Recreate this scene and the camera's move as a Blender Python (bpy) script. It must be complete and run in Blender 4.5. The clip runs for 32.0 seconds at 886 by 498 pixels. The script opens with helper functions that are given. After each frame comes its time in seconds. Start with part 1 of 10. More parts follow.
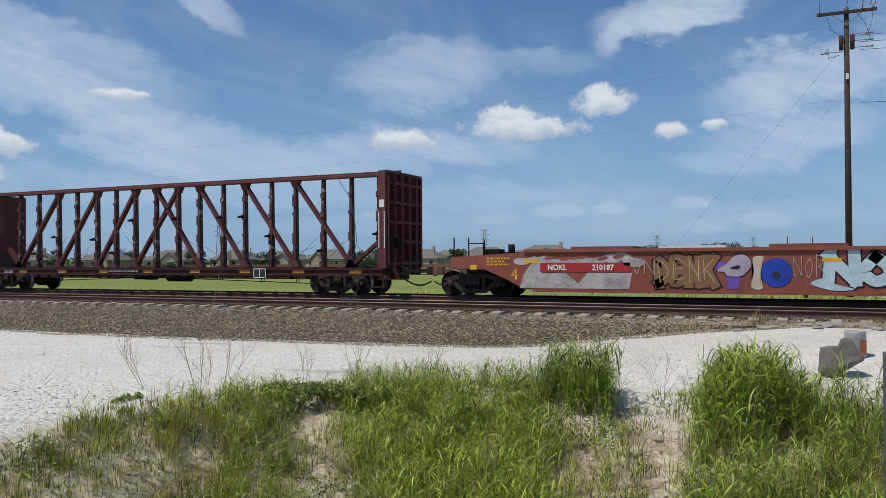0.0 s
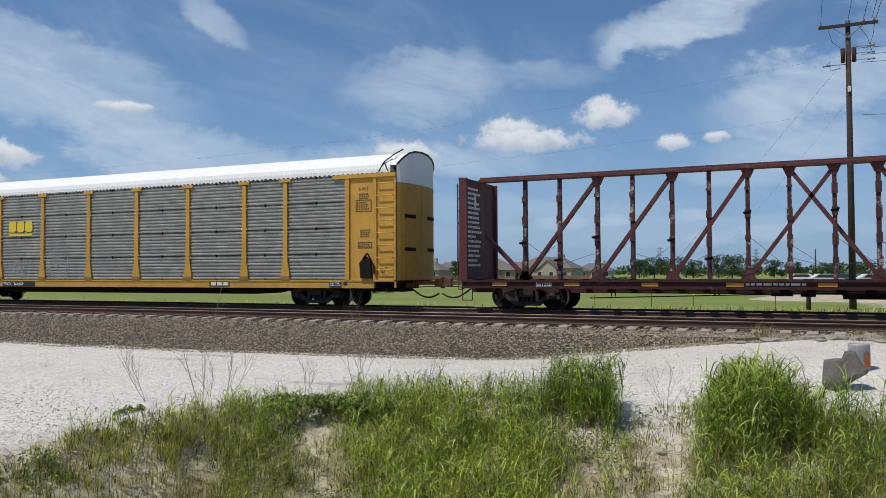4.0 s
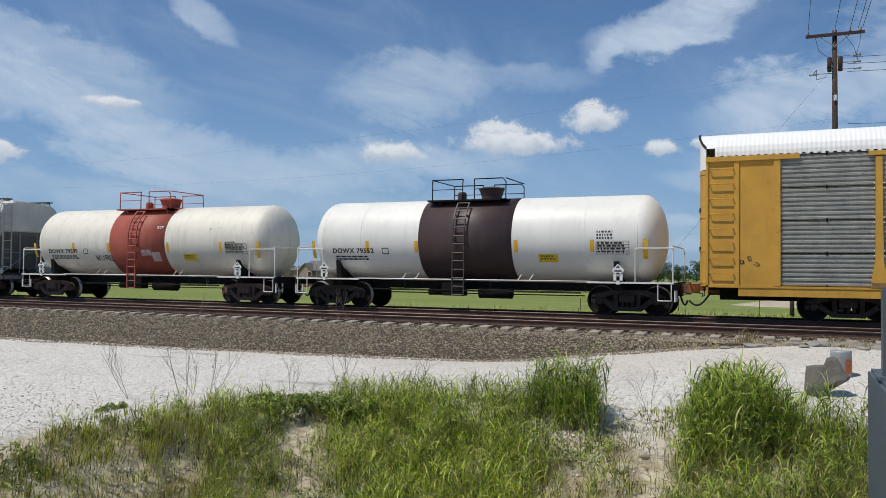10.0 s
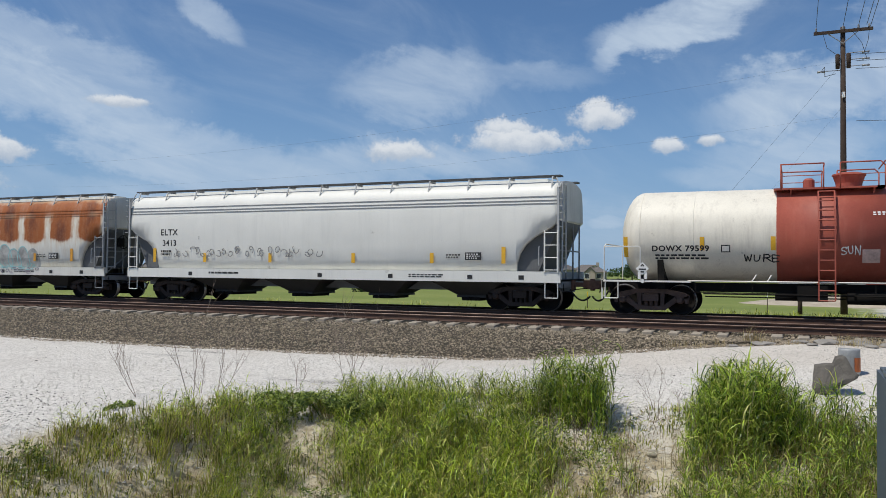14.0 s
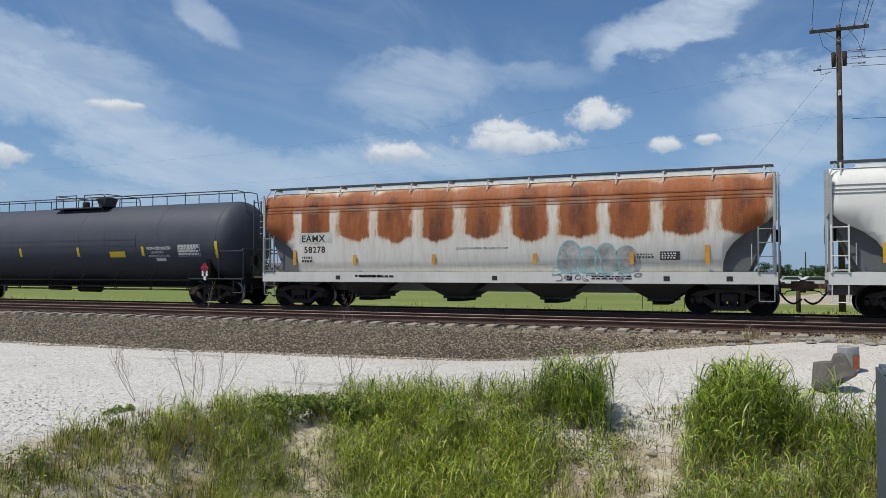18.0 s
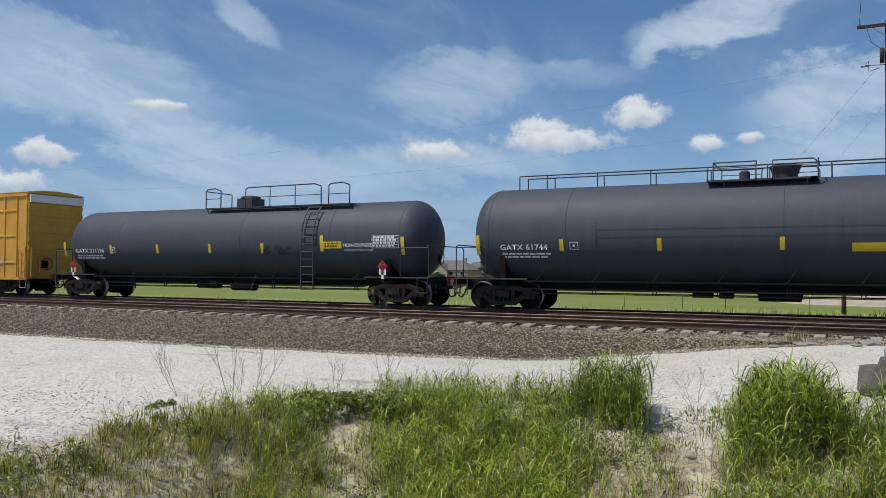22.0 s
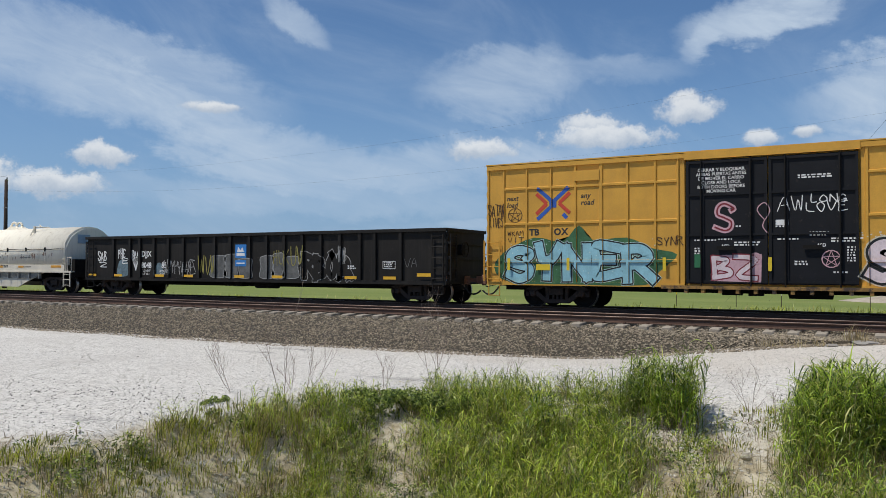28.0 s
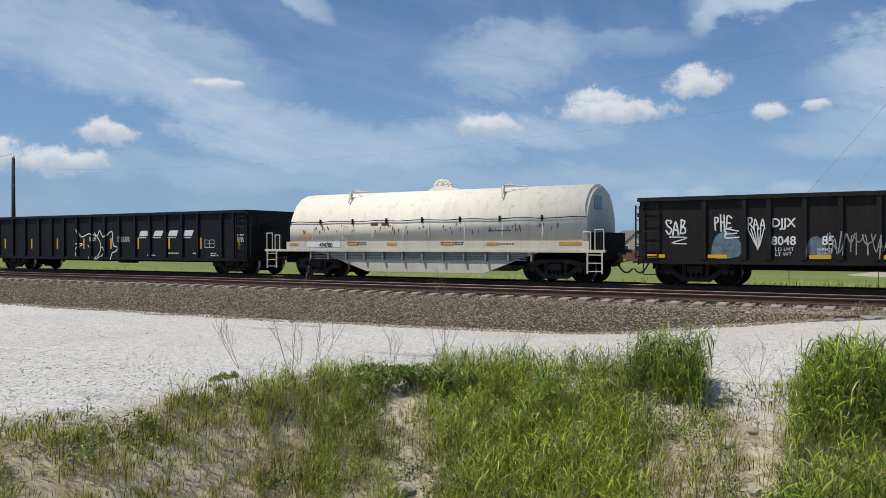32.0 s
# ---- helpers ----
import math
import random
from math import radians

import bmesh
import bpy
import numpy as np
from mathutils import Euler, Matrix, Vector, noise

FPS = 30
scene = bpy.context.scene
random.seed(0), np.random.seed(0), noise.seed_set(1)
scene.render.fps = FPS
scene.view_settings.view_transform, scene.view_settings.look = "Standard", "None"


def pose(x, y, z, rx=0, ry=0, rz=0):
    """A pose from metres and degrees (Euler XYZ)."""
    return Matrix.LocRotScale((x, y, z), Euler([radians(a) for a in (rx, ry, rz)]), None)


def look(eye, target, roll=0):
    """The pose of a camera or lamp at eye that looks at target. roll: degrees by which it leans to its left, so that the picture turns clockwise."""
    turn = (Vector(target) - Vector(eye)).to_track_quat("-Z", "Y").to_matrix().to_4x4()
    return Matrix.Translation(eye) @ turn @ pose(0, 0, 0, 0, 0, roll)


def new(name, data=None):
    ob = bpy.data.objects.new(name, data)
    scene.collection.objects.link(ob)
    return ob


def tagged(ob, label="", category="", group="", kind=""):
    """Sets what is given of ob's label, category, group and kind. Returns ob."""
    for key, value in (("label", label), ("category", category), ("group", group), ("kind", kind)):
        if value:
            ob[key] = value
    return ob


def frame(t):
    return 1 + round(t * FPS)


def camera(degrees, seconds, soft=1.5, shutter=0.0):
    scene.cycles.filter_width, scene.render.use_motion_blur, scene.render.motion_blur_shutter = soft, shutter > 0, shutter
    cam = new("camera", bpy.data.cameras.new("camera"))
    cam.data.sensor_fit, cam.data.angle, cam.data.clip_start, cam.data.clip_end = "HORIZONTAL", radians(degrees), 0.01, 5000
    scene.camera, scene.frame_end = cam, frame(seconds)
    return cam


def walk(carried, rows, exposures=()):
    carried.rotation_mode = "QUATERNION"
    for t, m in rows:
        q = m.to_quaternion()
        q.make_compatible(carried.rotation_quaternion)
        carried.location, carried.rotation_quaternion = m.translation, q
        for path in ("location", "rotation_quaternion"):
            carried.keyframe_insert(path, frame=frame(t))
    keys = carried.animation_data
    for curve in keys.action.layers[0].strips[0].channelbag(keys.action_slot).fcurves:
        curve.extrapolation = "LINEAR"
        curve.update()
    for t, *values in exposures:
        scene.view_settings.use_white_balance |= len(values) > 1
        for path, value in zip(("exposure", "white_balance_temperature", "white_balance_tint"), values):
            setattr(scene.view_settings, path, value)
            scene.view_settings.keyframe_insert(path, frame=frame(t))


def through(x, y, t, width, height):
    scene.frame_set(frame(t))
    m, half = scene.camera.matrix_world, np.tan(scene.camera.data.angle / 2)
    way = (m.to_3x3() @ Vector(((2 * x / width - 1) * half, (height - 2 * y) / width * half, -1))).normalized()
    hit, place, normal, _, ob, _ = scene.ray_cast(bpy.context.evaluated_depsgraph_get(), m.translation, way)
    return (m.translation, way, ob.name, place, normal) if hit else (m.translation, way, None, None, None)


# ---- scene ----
cam = camera(58.0, 32.0, 0.6)
EYE_Z = 1.31          # above the rail heads
TRAIN_Y = 26.4        # centre of the far track, on which the train runs
NEAR_Y = 22.13        # centre of the near track


PATH = [
    (0, 24.22, 0.70, 0.32), (0.5, 24.17, 0.68, 0.45), (1, 23.37, 0.70, 0.38), (1.5, 24.12, 0.73, 0.38), (2, 24.11, 0.81, 0.31),
    (2.5, 23.62, 1.05, 0.35), (3, 23.96, 1.50, 0.32), (3.5, 24.49, 1.53, 0.25), (5.5, 23.56, 1.76, 0.52), (6, 23.39, 1.75, 0.54),
    (6.5, 23.98, 1.77, 0.41), (7, 22.07, 1.77, 0.42), (7.5, 24.38, 1.78, 0.16), (8, 24.70, 1.78, -0.16), (8.5, 24.28, 1.76, -0.24),
    (9, 24.57, 1.73, -0.40), (9.5, 23.12, 1.72, -0.44), (10, 23.43, 1.65, -0.59), (10.5, 24.38, 1.62, -0.62), (11, 23.34, 1.62, -0.69),
    (11.5, 24.00, 1.64, -0.68), (12, 22.74, 1.63, -0.61), (12.5, 25.43, 1.60, -0.83), (13, 25.57, 1.58, -0.80), (13.5, 23.87, 1.57, -0.65),
    (14, 23.91, 1.53, -0.52), (14.5, 24.18, 1.55, -0.41), (15, 24.42, 1.53, -0.42), (15.5, 24.44, 1.56, -0.33), (17.5, 24.34, 1.59, 0.12),
    (18, 23.80, 1.62, 0.00), (18.5, 24.85, 1.66, -0.16), (19, 24.36, 1.71, -0.20), (19.5, 24.76, 1.63, -0.26), (20, 25.13, 1.58, -0.26),
    (20.5, 25.25, 1.60, -0.29), (21, 26.54, 1.57, -0.20), (21.5, 25.84, 1.53, -0.30), (22, 26.47, 1.52, -0.34), (22.5, 25.79, 1.59, -0.23),
    (23, 26.52, 1.56, -0.12), (23.5, 26.66, 1.50, -0.29), (24, 26.20, 1.52, -0.20), (24.5, 27.22, 1.53, -0.31), (26.5, 28.23, 1.37, -0.31),
    (27, 28.95, 1.35, -0.12), (27.5, 29.79, 1.36, -0.14), (28, 29.94, 1.37, -0.17), (28.5, 30.53, 1.26, -0.33), (29, 29.76, 0.96, -0.47),
    (29.5, 30.68, 0.09, -0.36), (30, 30.30, -0.15, -0.30), (30.5, 29.31, -0.27, -0.25), (31, 30.02, -0.32, -0.13), (31.5, 30.22, -0.37, 0.05),
    (32, 30.42, -0.34, 0.08),
]
RUN_T = [0, 1, 2, 3.5, 5.5, 7, 9, 11, 13, 15.5, 17.5, 19, 21, 23, 24.5, 26.5, 28, 30, 32]
RUN_X = [-0.0, 6.23, 12.4, 21.8, 34.71, 44.01, 56.49, 68.99, 81.68, 97.9, 110.93, 120.73, 133.96, 147.31, 157.31, 170.59, 180.6, 194.01, 207.41]

walk(cam, [(t, pose(0, 0, EYE_Z, 90 + pitch, roll, yaw)) for t, yaw, pitch, roll in PATH])


def run(t):
    """How far the train has rolled at t seconds."""
    k = max(0, min(len(RUN_T) - 2, int(np.searchsorted(RUN_T, t, side="right")) - 1))
    m = np.gradient(RUN_X, RUN_T)
    h = RUN_T[k + 1] - RUN_T[k]
    s = (t - RUN_T[k]) / h
    return float((2 * s**3 - 3 * s**2 + 1) * RUN_X[k] + (s**3 - 2 * s**2 + s) * h * m[k]
                 + (3 * s**2 - 2 * s**3) * RUN_X[k + 1] + (s**3 - s**2) * h * m[k + 1])


# ---- world, sun, exposure ----
SUN_AZ, SUN_EL = 222.0, 62.0      # compass bearing from +Y, clockwise, and height
sun_dir = Vector((math.sin(radians(SUN_AZ)) * math.cos(radians(SUN_EL)), math.cos(radians(SUN_AZ)) * math.cos(radians(SUN_EL)), math.sin(radians(SUN_EL))))
sun = new("sun", bpy.data.lights.new("sun", "SUN"))
sun.data.energy, sun.data.angle, sun.data.color = 3.6, radians(0.5), (1.0, 0.945, 0.845)
sun.matrix_world = look((0, 0, 60), Vector((0, 0, 60)) - sun_dir)
scene.view_settings.exposure = 0.0


def sky_world():
    w = bpy.data.worlds.new("sky")
    scene.world = w
    w.use_nodes = True
    nt = w.node_tree
    nt.nodes.clear()
    N, L = nt.nodes.new, nt.links.new

    def math_(op, a, b=None, c=None, clamp=False):
        n = N("ShaderNodeMath")
        n.operation, n.use_clamp = op, clamp
        for i, v in enumerate((a, b, c)):
            if v is None:
                continue
            if isinstance(v, (int, float)):
                n.inputs[i].default_value = v
            else:
                L(v, n.inputs[i])
        return n.outputs[0]

    def smooth(v, lo, hi):
        n = N("ShaderNodeMapRange")
        n.interpolation_type = "SMOOTHSTEP"
        L(v, n.inputs[0])
        n.inputs[1].default_value, n.inputs[2].default_value = lo, hi
        return n.outputs[0]

    tc = N("ShaderNodeTexCoord")
    sep = N("ShaderNodeSeparateXYZ")
    L(tc.outputs["Generated"], sep.inputs[0])
    az = math_("MULTIPLY", math_("ARCTAN2", sep.outputs[0], sep.outputs[1]), 57.2958)
    el = math_("MULTIPLY", math_("ARCSINE", sep.outputs[2]), 57.2958)

    def field(scale, detail, rough, su=1.0, sv=1.0, turn=0.0, seed=0.0, dist=0.0):
        c = N("ShaderNodeCombineXYZ")
        ca, sa = math.cos(radians(turn)), math.sin(radians(turn))
        L(math_("MULTIPLY", math_("ADD", math_("MULTIPLY", az, ca), math_("MULTIPLY", el, sa)), su), c.inputs[0])
        L(math_("MULTIPLY", math_("SUBTRACT", math_("MULTIPLY", el, ca), math_("MULTIPLY", az, sa)), sv), c.inputs[1])
        c.inputs[2].default_value = seed
        n = N("ShaderNodeTexNoise")
        n.inputs["Scale"].default_value, n.inputs["Detail"].default_value = scale, detail
        n.inputs["Roughness"].default_value, n.inputs["Distortion"].default_value = rough, dist
        L(c.outputs[0], n.inputs["Vector"])
        return n.outputs[0]

    # cumulus: noise-ragged lumps, flat below
    nz = math_("SUBTRACT", field(0.75, 6, 0.66), 0.5)
    nz2 = math_("SUBTRACT", field(0.7, 6, 0.66, seed=7.3), 0.5)
    lumps = None
    shade = None
    CUMULI = [(-18.4, 9.1, 4.3, 1.0), (-19.4, 9.9, 2.2, 1.0), (-12.8, 10.7, 2.2, 1.1), (-13.1, 11.4, 1.3, 0.8), (-27.3, 8.4, 2.5, 1.0), (-8.0, 8.6, 1.3, 0.65),
              (-5.4, 8.9, 0.9, 0.5), (-53.2, 7.3, 2.0, 1.0), (-55.8, 5.3, 3.2, 1.1), (-46.1, 10.9, 1.9, 0.5), (-60.4, 5.6, 2.4, 1.6)]
    for u0, v0, w_, h_ in CUMULI:
        du = math_("ADD", math_("DIVIDE", math_("SUBTRACT", az, u0), w_), math_("MULTIPLY", nz, 1.5))
        dv = math_("ADD", math_("DIVIDE", math_("SUBTRACT", el, v0), h_), math_("MULTIPLY", nz2, 1.9))
        low = math_("MULTIPLY", math_("MINIMUM", dv, 0.0), 0.9)
        d2 = math_("ADD", math_("MULTIPLY", du, du), math_("ADD", math_("MULTIPLY", dv, dv), math_("MULTIPLY", low, low)))
        dens = math_("SUBTRACT", 1.0, d2)
        lit = math_("MULTIPLY", smooth(dv, -0.55, 0.65), smooth(dens, -0.2, 0.45))
        lumps = dens if lumps is None else math_("MAXIMUM", lumps, dens)
        shade = lit if shade is None else math_("MAXIMUM", shade, lit)
    cum = math_("MULTIPLY", smooth(lumps, -0.35, 0.75), 0.88)
    # cirrus: long wisps that lean, in two sheets, thicker low down
    wisp = smooth(field(0.075, 8, 0.62, 0.6, 1.7, -17, 2.1, 1.0), 0.42, 0.78)
    veil = smooth(field(0.05, 6, 0.55, 0.6, 1.2, -22, 5.7, 0.4), 0.40, 0.72)
    streak = field(0.32, 7, 0.62, 0.45, 1.5, -16, 3.3, 0.8)
    BANKS = [(-50.5, 13.0, 9.5, 2.5, -14, 0.52), (-46.5, 9.6, 13, 2.4, -21, 0.74), (-37.5, 7.4, 9, 1.7, -14, 0.66), (-29.0, 7.4, 11, 1.7, 3, 0.58),
             (-25.6, 12.9, 6.0, 2.3, 8, 0.54), (-18.0, 13.8, 5.5, 1.0, -3, 0.34), (-7.0, 16.8, 6.2, 1.7, 20, 0.92), (-10.9, 15.6, 2.8, 1.0, 36, 0.8),
             (1.6, 12.4, 7.6, 2.5, 16, 0.86), (-0.4, 8.1, 5.6, 1.6, 6, 0.60), (-4.5, 6.4, 4.0, 0.9, -4, 0.45), (11.0, 15.0, 9, 5.0, 10, 0.7), (-62, 15.5, 9, 3.0, -14, 0.5),
             (-34, 4.6, 26, 1.3, -2, 0.36), (-14, 2.6, 26, 1.0, 1, 0.25), (-15.9, 3.3, 2.2, 0.6, 4, 0.6), (-12.4, 3.5, 1.5, 0.5, 0, 0.6), (-6.9, 3.7, 1.6, 0.55, 4, 0.6), (-5.8, 2.2, 2.4, 0.5, 0, 0.5), (-2.6, 2.4, 2.6, 0.6, 2, 0.5), (-20.5, 2.9, 2.2, 0.5, 0, 0.5), (-27.5, 3.0, 3.0, 0.5, 0, 0.5), (-40.6, 17.1, 2.6, 1.0, -36, 0.58), (-39.4, 16.0, 1.5, 0.5, -30, 0.4)]
    nz3 = math_("SUBTRACT", field(0.16, 6, 0.6, 0.8, 1.5, -10, 8.8, 0.6), 0.5)
    banks = None
    for u0, v0, w_, h_, turn, amount in BANKS:
        ca, sa = math.cos(radians(turn)), math.sin(radians(turn))
        x = math_("SUBTRACT", az, u0)
        y = math_("SUBTRACT", el, v0)
        a = math_("DIVIDE", math_("ADD", math_("MULTIPLY", x, ca), math_("MULTIPLY", y, sa)), w_)
        b = math_("ADD", math_("DIVIDE", math_("SUBTRACT", math_("MULTIPLY", y, ca), math_("MULTIPLY", x, sa)), h_), math_("ADD", math_("MULTIPLY", nz2, 1.0), math_("MULTIPLY", nz3, 3.0)))
        g = math_("MULTIPLY", smooth(math_("SUBTRACT", 1.0, math_("ADD", math_("MULTIPLY", a, a), math_("MULTIPLY", b, b))), -0.5, 0.9), amount)
        banks = g if banks is None else math_("MAXIMUM", banks, g)
    grain = math_("ADD", math_("MULTIPLY", smooth(streak, 0.22, 0.78), 0.52), 0.54)
    cirrus = math_("ADD", math_("MULTIPLY", math_("MULTIPLY", banks, grain), 0.98), math_("MULTIPLY", math_("MULTIPLY", wisp, grain), 0.30), clamp=True)
    haze = math_("MULTIPLY", smooth(math_("ABSOLUTE", el), 16.0, 0.0), 0.72)
    thin = cirrus

    sky = N("ShaderNodeTexSky")
    sky.sky_type, sky.sun_disc = "NISHITA", False
    sky.sun_elevation, sky.sun_rotation = radians(SUN_EL), radians(SUN_AZ)
    sky.altitude, sky.air_density, sky.dust_density, sky.ozone_density = 150, 1.0, 0.4, 2.0
    tint = N("ShaderNodeMix")
    tint.data_type, tint.blend_type = "RGBA", "MULTIPLY"
    tint.inputs[0].default_value = 1.0
    L(sky.outputs[0], tint.inputs[6])
    tint.inputs[7].default_value = SKY_TINT

    def over(under, colour, fac):
        n = N("ShaderNodeMix")
        n.data_type = "RGBA"
        L(fac, n.inputs[0])
        L(under, n.inputs[6])
        if isinstance(colour, tuple):
            n.inputs[7].default_value = colour
        else:
            L(colour, n.inputs[7])
        return n.outputs[2]

    c = over(over(tint.outputs[2], HAZE, haze), CIRRUS, thin)
    body = N("ShaderNodeMix")
    body.data_type = "RGBA"
    L(shade, body.inputs[0])
    body.inputs[6].default_value, body.inputs[7].default_value = CLOUD_LOW, CLOUD_TOP
    c = over(c, body.outputs[2], cum)
    bg, out = N("ShaderNodeBackground"), N("ShaderNodeOutputWorld")
    bg.inputs[1].default_value = 0.085
    L(c, bg.inputs[0])
    L(bg.outputs[0], out.inputs[0])


SKY_TINT = (0.70, 0.90, 1.10, 1)
HAZE = (2.7, 4.3, 7.0, 1)
CIRRUS, CLOUD_LOW, CLOUD_TOP = (6.0, 7.2, 8.7, 1), (5.4, 6.2, 7.3, 1), (8.9, 9.2, 9.5, 1)
sky_world()


# ---- materials ----
def shader(name):
    m = bpy.data.materials.new(name)
    m.use_nodes = True
    nt = m.node_tree
    return m, nt, nt.nodes.new, nt.links.new, nt.nodes["Principled BSDF"]


def ramp_mix(nt, fac, a, b):
    n = nt.nodes.new("ShaderNodeMix")
    n.data_type = "RGBA"
    for i, v in ((0, fac), (6, a), (7, b)):
        if isinstance(v, (tuple, float, int)):
            n.inputs[i].default_value = v if isinstance(v, (float, int)) else (*v[:3], 1)
        else:
            nt.links.new(v, n.inputs[i])
    return n.outputs[2]


def tex_noise(nt, scale, detail=4, rough=0.6, stretch=(1, 1, 1), at="Object", seed=(0, 0, 0)):
    tc = nt.nodes.new("ShaderNodeTexCoord")
    mp = nt.nodes.new("ShaderNodeMapping")
    mp.inputs["Scale"].default_value = stretch
    mp.inputs["Location"].default_value = seed
    nt.links.new(tc.outputs[at], mp.inputs[0])
    n = nt.nodes.new("ShaderNodeTexNoise")
    n.inputs["Scale"].default_value, n.inputs["Detail"].default_value, n.inputs["Roughness"].default_value = scale, detail, rough
    nt.links.new(mp.outputs[0], n.inputs["Vector"])
    return n.outputs[0]


def step(nt, v, lo, hi, top=1.0):
    n = nt.nodes.new("ShaderNodeMapRange")
    n.interpolation_type = "SMOOTHSTEP"
    nt.links.new(v, n.inputs[0])
    n.inputs[1].default_value, n.inputs[2].default_value, n.inputs[4].default_value = lo, hi, top
    return n.outputs[0]


def nmath(nt, op, a, b=None, clamp=False):
    n = nt.nodes.new("ShaderNodeMath")
    n.operation, n.use_clamp = op, clamp
    for i, v in enumerate((a, b)):
        if v is None:
            continue
        if isinstance(v, (int, float)):
            n.inputs[i].default_value = v
        else:
            nt.links.new(v, n.inputs[i])
    return n.outputs[0]


def surface(name, base, var=0.2, scale=3.0, fine=40.0, rough=0.6, metal=0.0, bump=0.15, wear=None, streak=None, seed=(0, 0, 0), spec=0.4, island=False):
    """Painted or raw surface: broad and fine variation, wear = (colour, amount, scale), streak = (colour, amount) that runs down."""
    m, nt, N, L, b = shader(name)
    dark = tuple(c * (1 - var) for c in base)
    light = tuple(min(1, c * (1 + var * 0.7)) for c in base)
    big = tex_noise(nt, scale, 5, 0.6, seed=seed)
    small = tex_noise(nt, fine, 3, 0.65, seed=seed)
    mixv = nmath(nt, "ADD", nmath(nt, "MULTIPLY", big, 0.65), nmath(nt, "MULTIPLY", small, 0.35))
    col = ramp_mix(nt, step(nt, mixv, 0.3, 0.7), dark, light)
    if island:
        g = N("ShaderNodeNewGeometry")
        col = ramp_mix(nt, nmath(nt, "MULTIPLY", g.outputs["Random Per Island"], 0.9), col, tuple(c * 0.28 for c in base))
    if streak:
        s = tex_noise(nt, 2.2, 6, 0.65, (1.6, 1.6, 0.14), seed=seed)
        s2 = tex_noise(nt, 9.0, 3, 0.6, (1.5, 1.5, 0.1), seed=seed)
        f = nmath(nt, "MULTIPLY", step(nt, nmath(nt, "ADD", nmath(nt, "MULTIPLY", s, 0.7), nmath(nt, "MULTIPLY", s2, 0.3)), 0.46, 0.72), streak[1])
        col = ramp_mix(nt, f, col, streak[0])
    if wear:
        w = tex_noise(nt, wear[2], 7, 0.72, seed=(seed[0] + 4, seed[1], seed[2]))
        col = ramp_mix(nt, step(nt, w, 0.66 - 0.3 * wear[1], 0.76 - 0.3 * wear[1]), col, wear[0])
    L(col, b.inputs["Base Color"])
    b.inputs["Metallic"].default_value = metal
    b.inputs["Specular IOR Level"].default_value = spec
    L(nmath(nt, "ADD", nmath(nt, "MULTIPLY", big, 0.25), rough - 0.12, True), b.inputs["Roughness"])
    if bump:
        bp = N("ShaderNodeBump")
        bp.inputs["Strength"].default_value, bp.inputs["Distance"].default_value = bump, 0.02
        L(mixv, bp.inputs["Height"])
        L(bp.outputs[0], b.inputs["Normal"])
    return m


RUST, DIRT, BLACKISH = (0.20, 0.075, 0.035), (0.12, 0.10, 0.08), (0.035, 0.033, 0.032)
m_wheel = surface("wheel_steel", (0.015, 0.013, 0.012), 0.3, 3, 30, 0.75, 0.0, spec=0.15)
m_tread = surface("bright_tread", (0.42, 0.40, 0.38), 0.2, 3, 30, 0.32, 0.9)
m_truck = surface("truck_casting", (0.050, 0.039, 0.034), 0.35, 4, 30, 0.8, 0.0, 0.3, wear=((0.10, 0.065, 0.05), 0.35, 5), spec=0.2)
m_truck_rust = surface("rusty_truck_casting", (0.125, 0.08, 0.062), 0.35, 4, 30, 0.8, 0.1, 0.3, wear=((0.09, 0.06, 0.05), 0.4, 5))
m_under = surface("underframe_black", (0.013, 0.012, 0.011), 0.3, 3, 25, 0.8, 0.0, 0.2, wear=((0.04, 0.028, 0.02), 0.2, 4), spec=0.15)
m_hose = surface("hose_rubber", (0.02, 0.02, 0.02), 0.2, 5, 40, 0.6)
m_coupler = surface("coupler_rust", (0.21, 0.11, 0.075), 0.4, 6, 40, 0.8, 0.2, 0.3)
m_rail_side = surface("rail_rust", (0.095, 0.055, 0.040), 0.3, 3, 40, 0.75, 0.2, 0.2)
m_rail_top = surface("rail_head", (0.22, 0.155, 0.125), 0.25, 2, 30, 0.5, 0.5, 0.05)
m_tie = surface("tie_concrete", (0.34, 0.295, 0.235), 0.25, 5, 60, 0.9, 0, 0.3, wear=((0.20, 0.15, 0.12), 0.35, 6))
# bed colour well below the stones', with the shade between them painted in
m_shaded_bed = surface("shaded_ballast_bed", (0.070, 0.058, 0.042), 0.4, 6, 30, 0.95, 0, 0.6)
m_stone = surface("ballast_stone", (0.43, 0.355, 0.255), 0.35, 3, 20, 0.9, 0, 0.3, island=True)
m_dark_stone = surface("dark_stone", (0.16, 0.15, 0.14), 0.3, 3, 20, 0.9, 0, 0.3, island=True)
m_gravel_stone = surface("white_stone", (0.60, 0.57, 0.515), 0.3, 3, 20, 0.9, 0, 0.3)
m_white = surface("white_paint", (0.78, 0.78, 0.75), 0.08, 2, 40, 0.5)
m_letter_white = surface("white_lettering", (0.75, 0.75, 0.73), 0.15, 6, 60, 0.6, bump=0)
m_letter_black = surface("black_lettering", (0.03, 0.03, 0.03), 0.2, 6, 60, 0.6, bump=0)
m_yellow = surface("reflector_yellow", (0.75, 0.42, 0.03), 0.12, 6, 60, 0.45, bump=0)


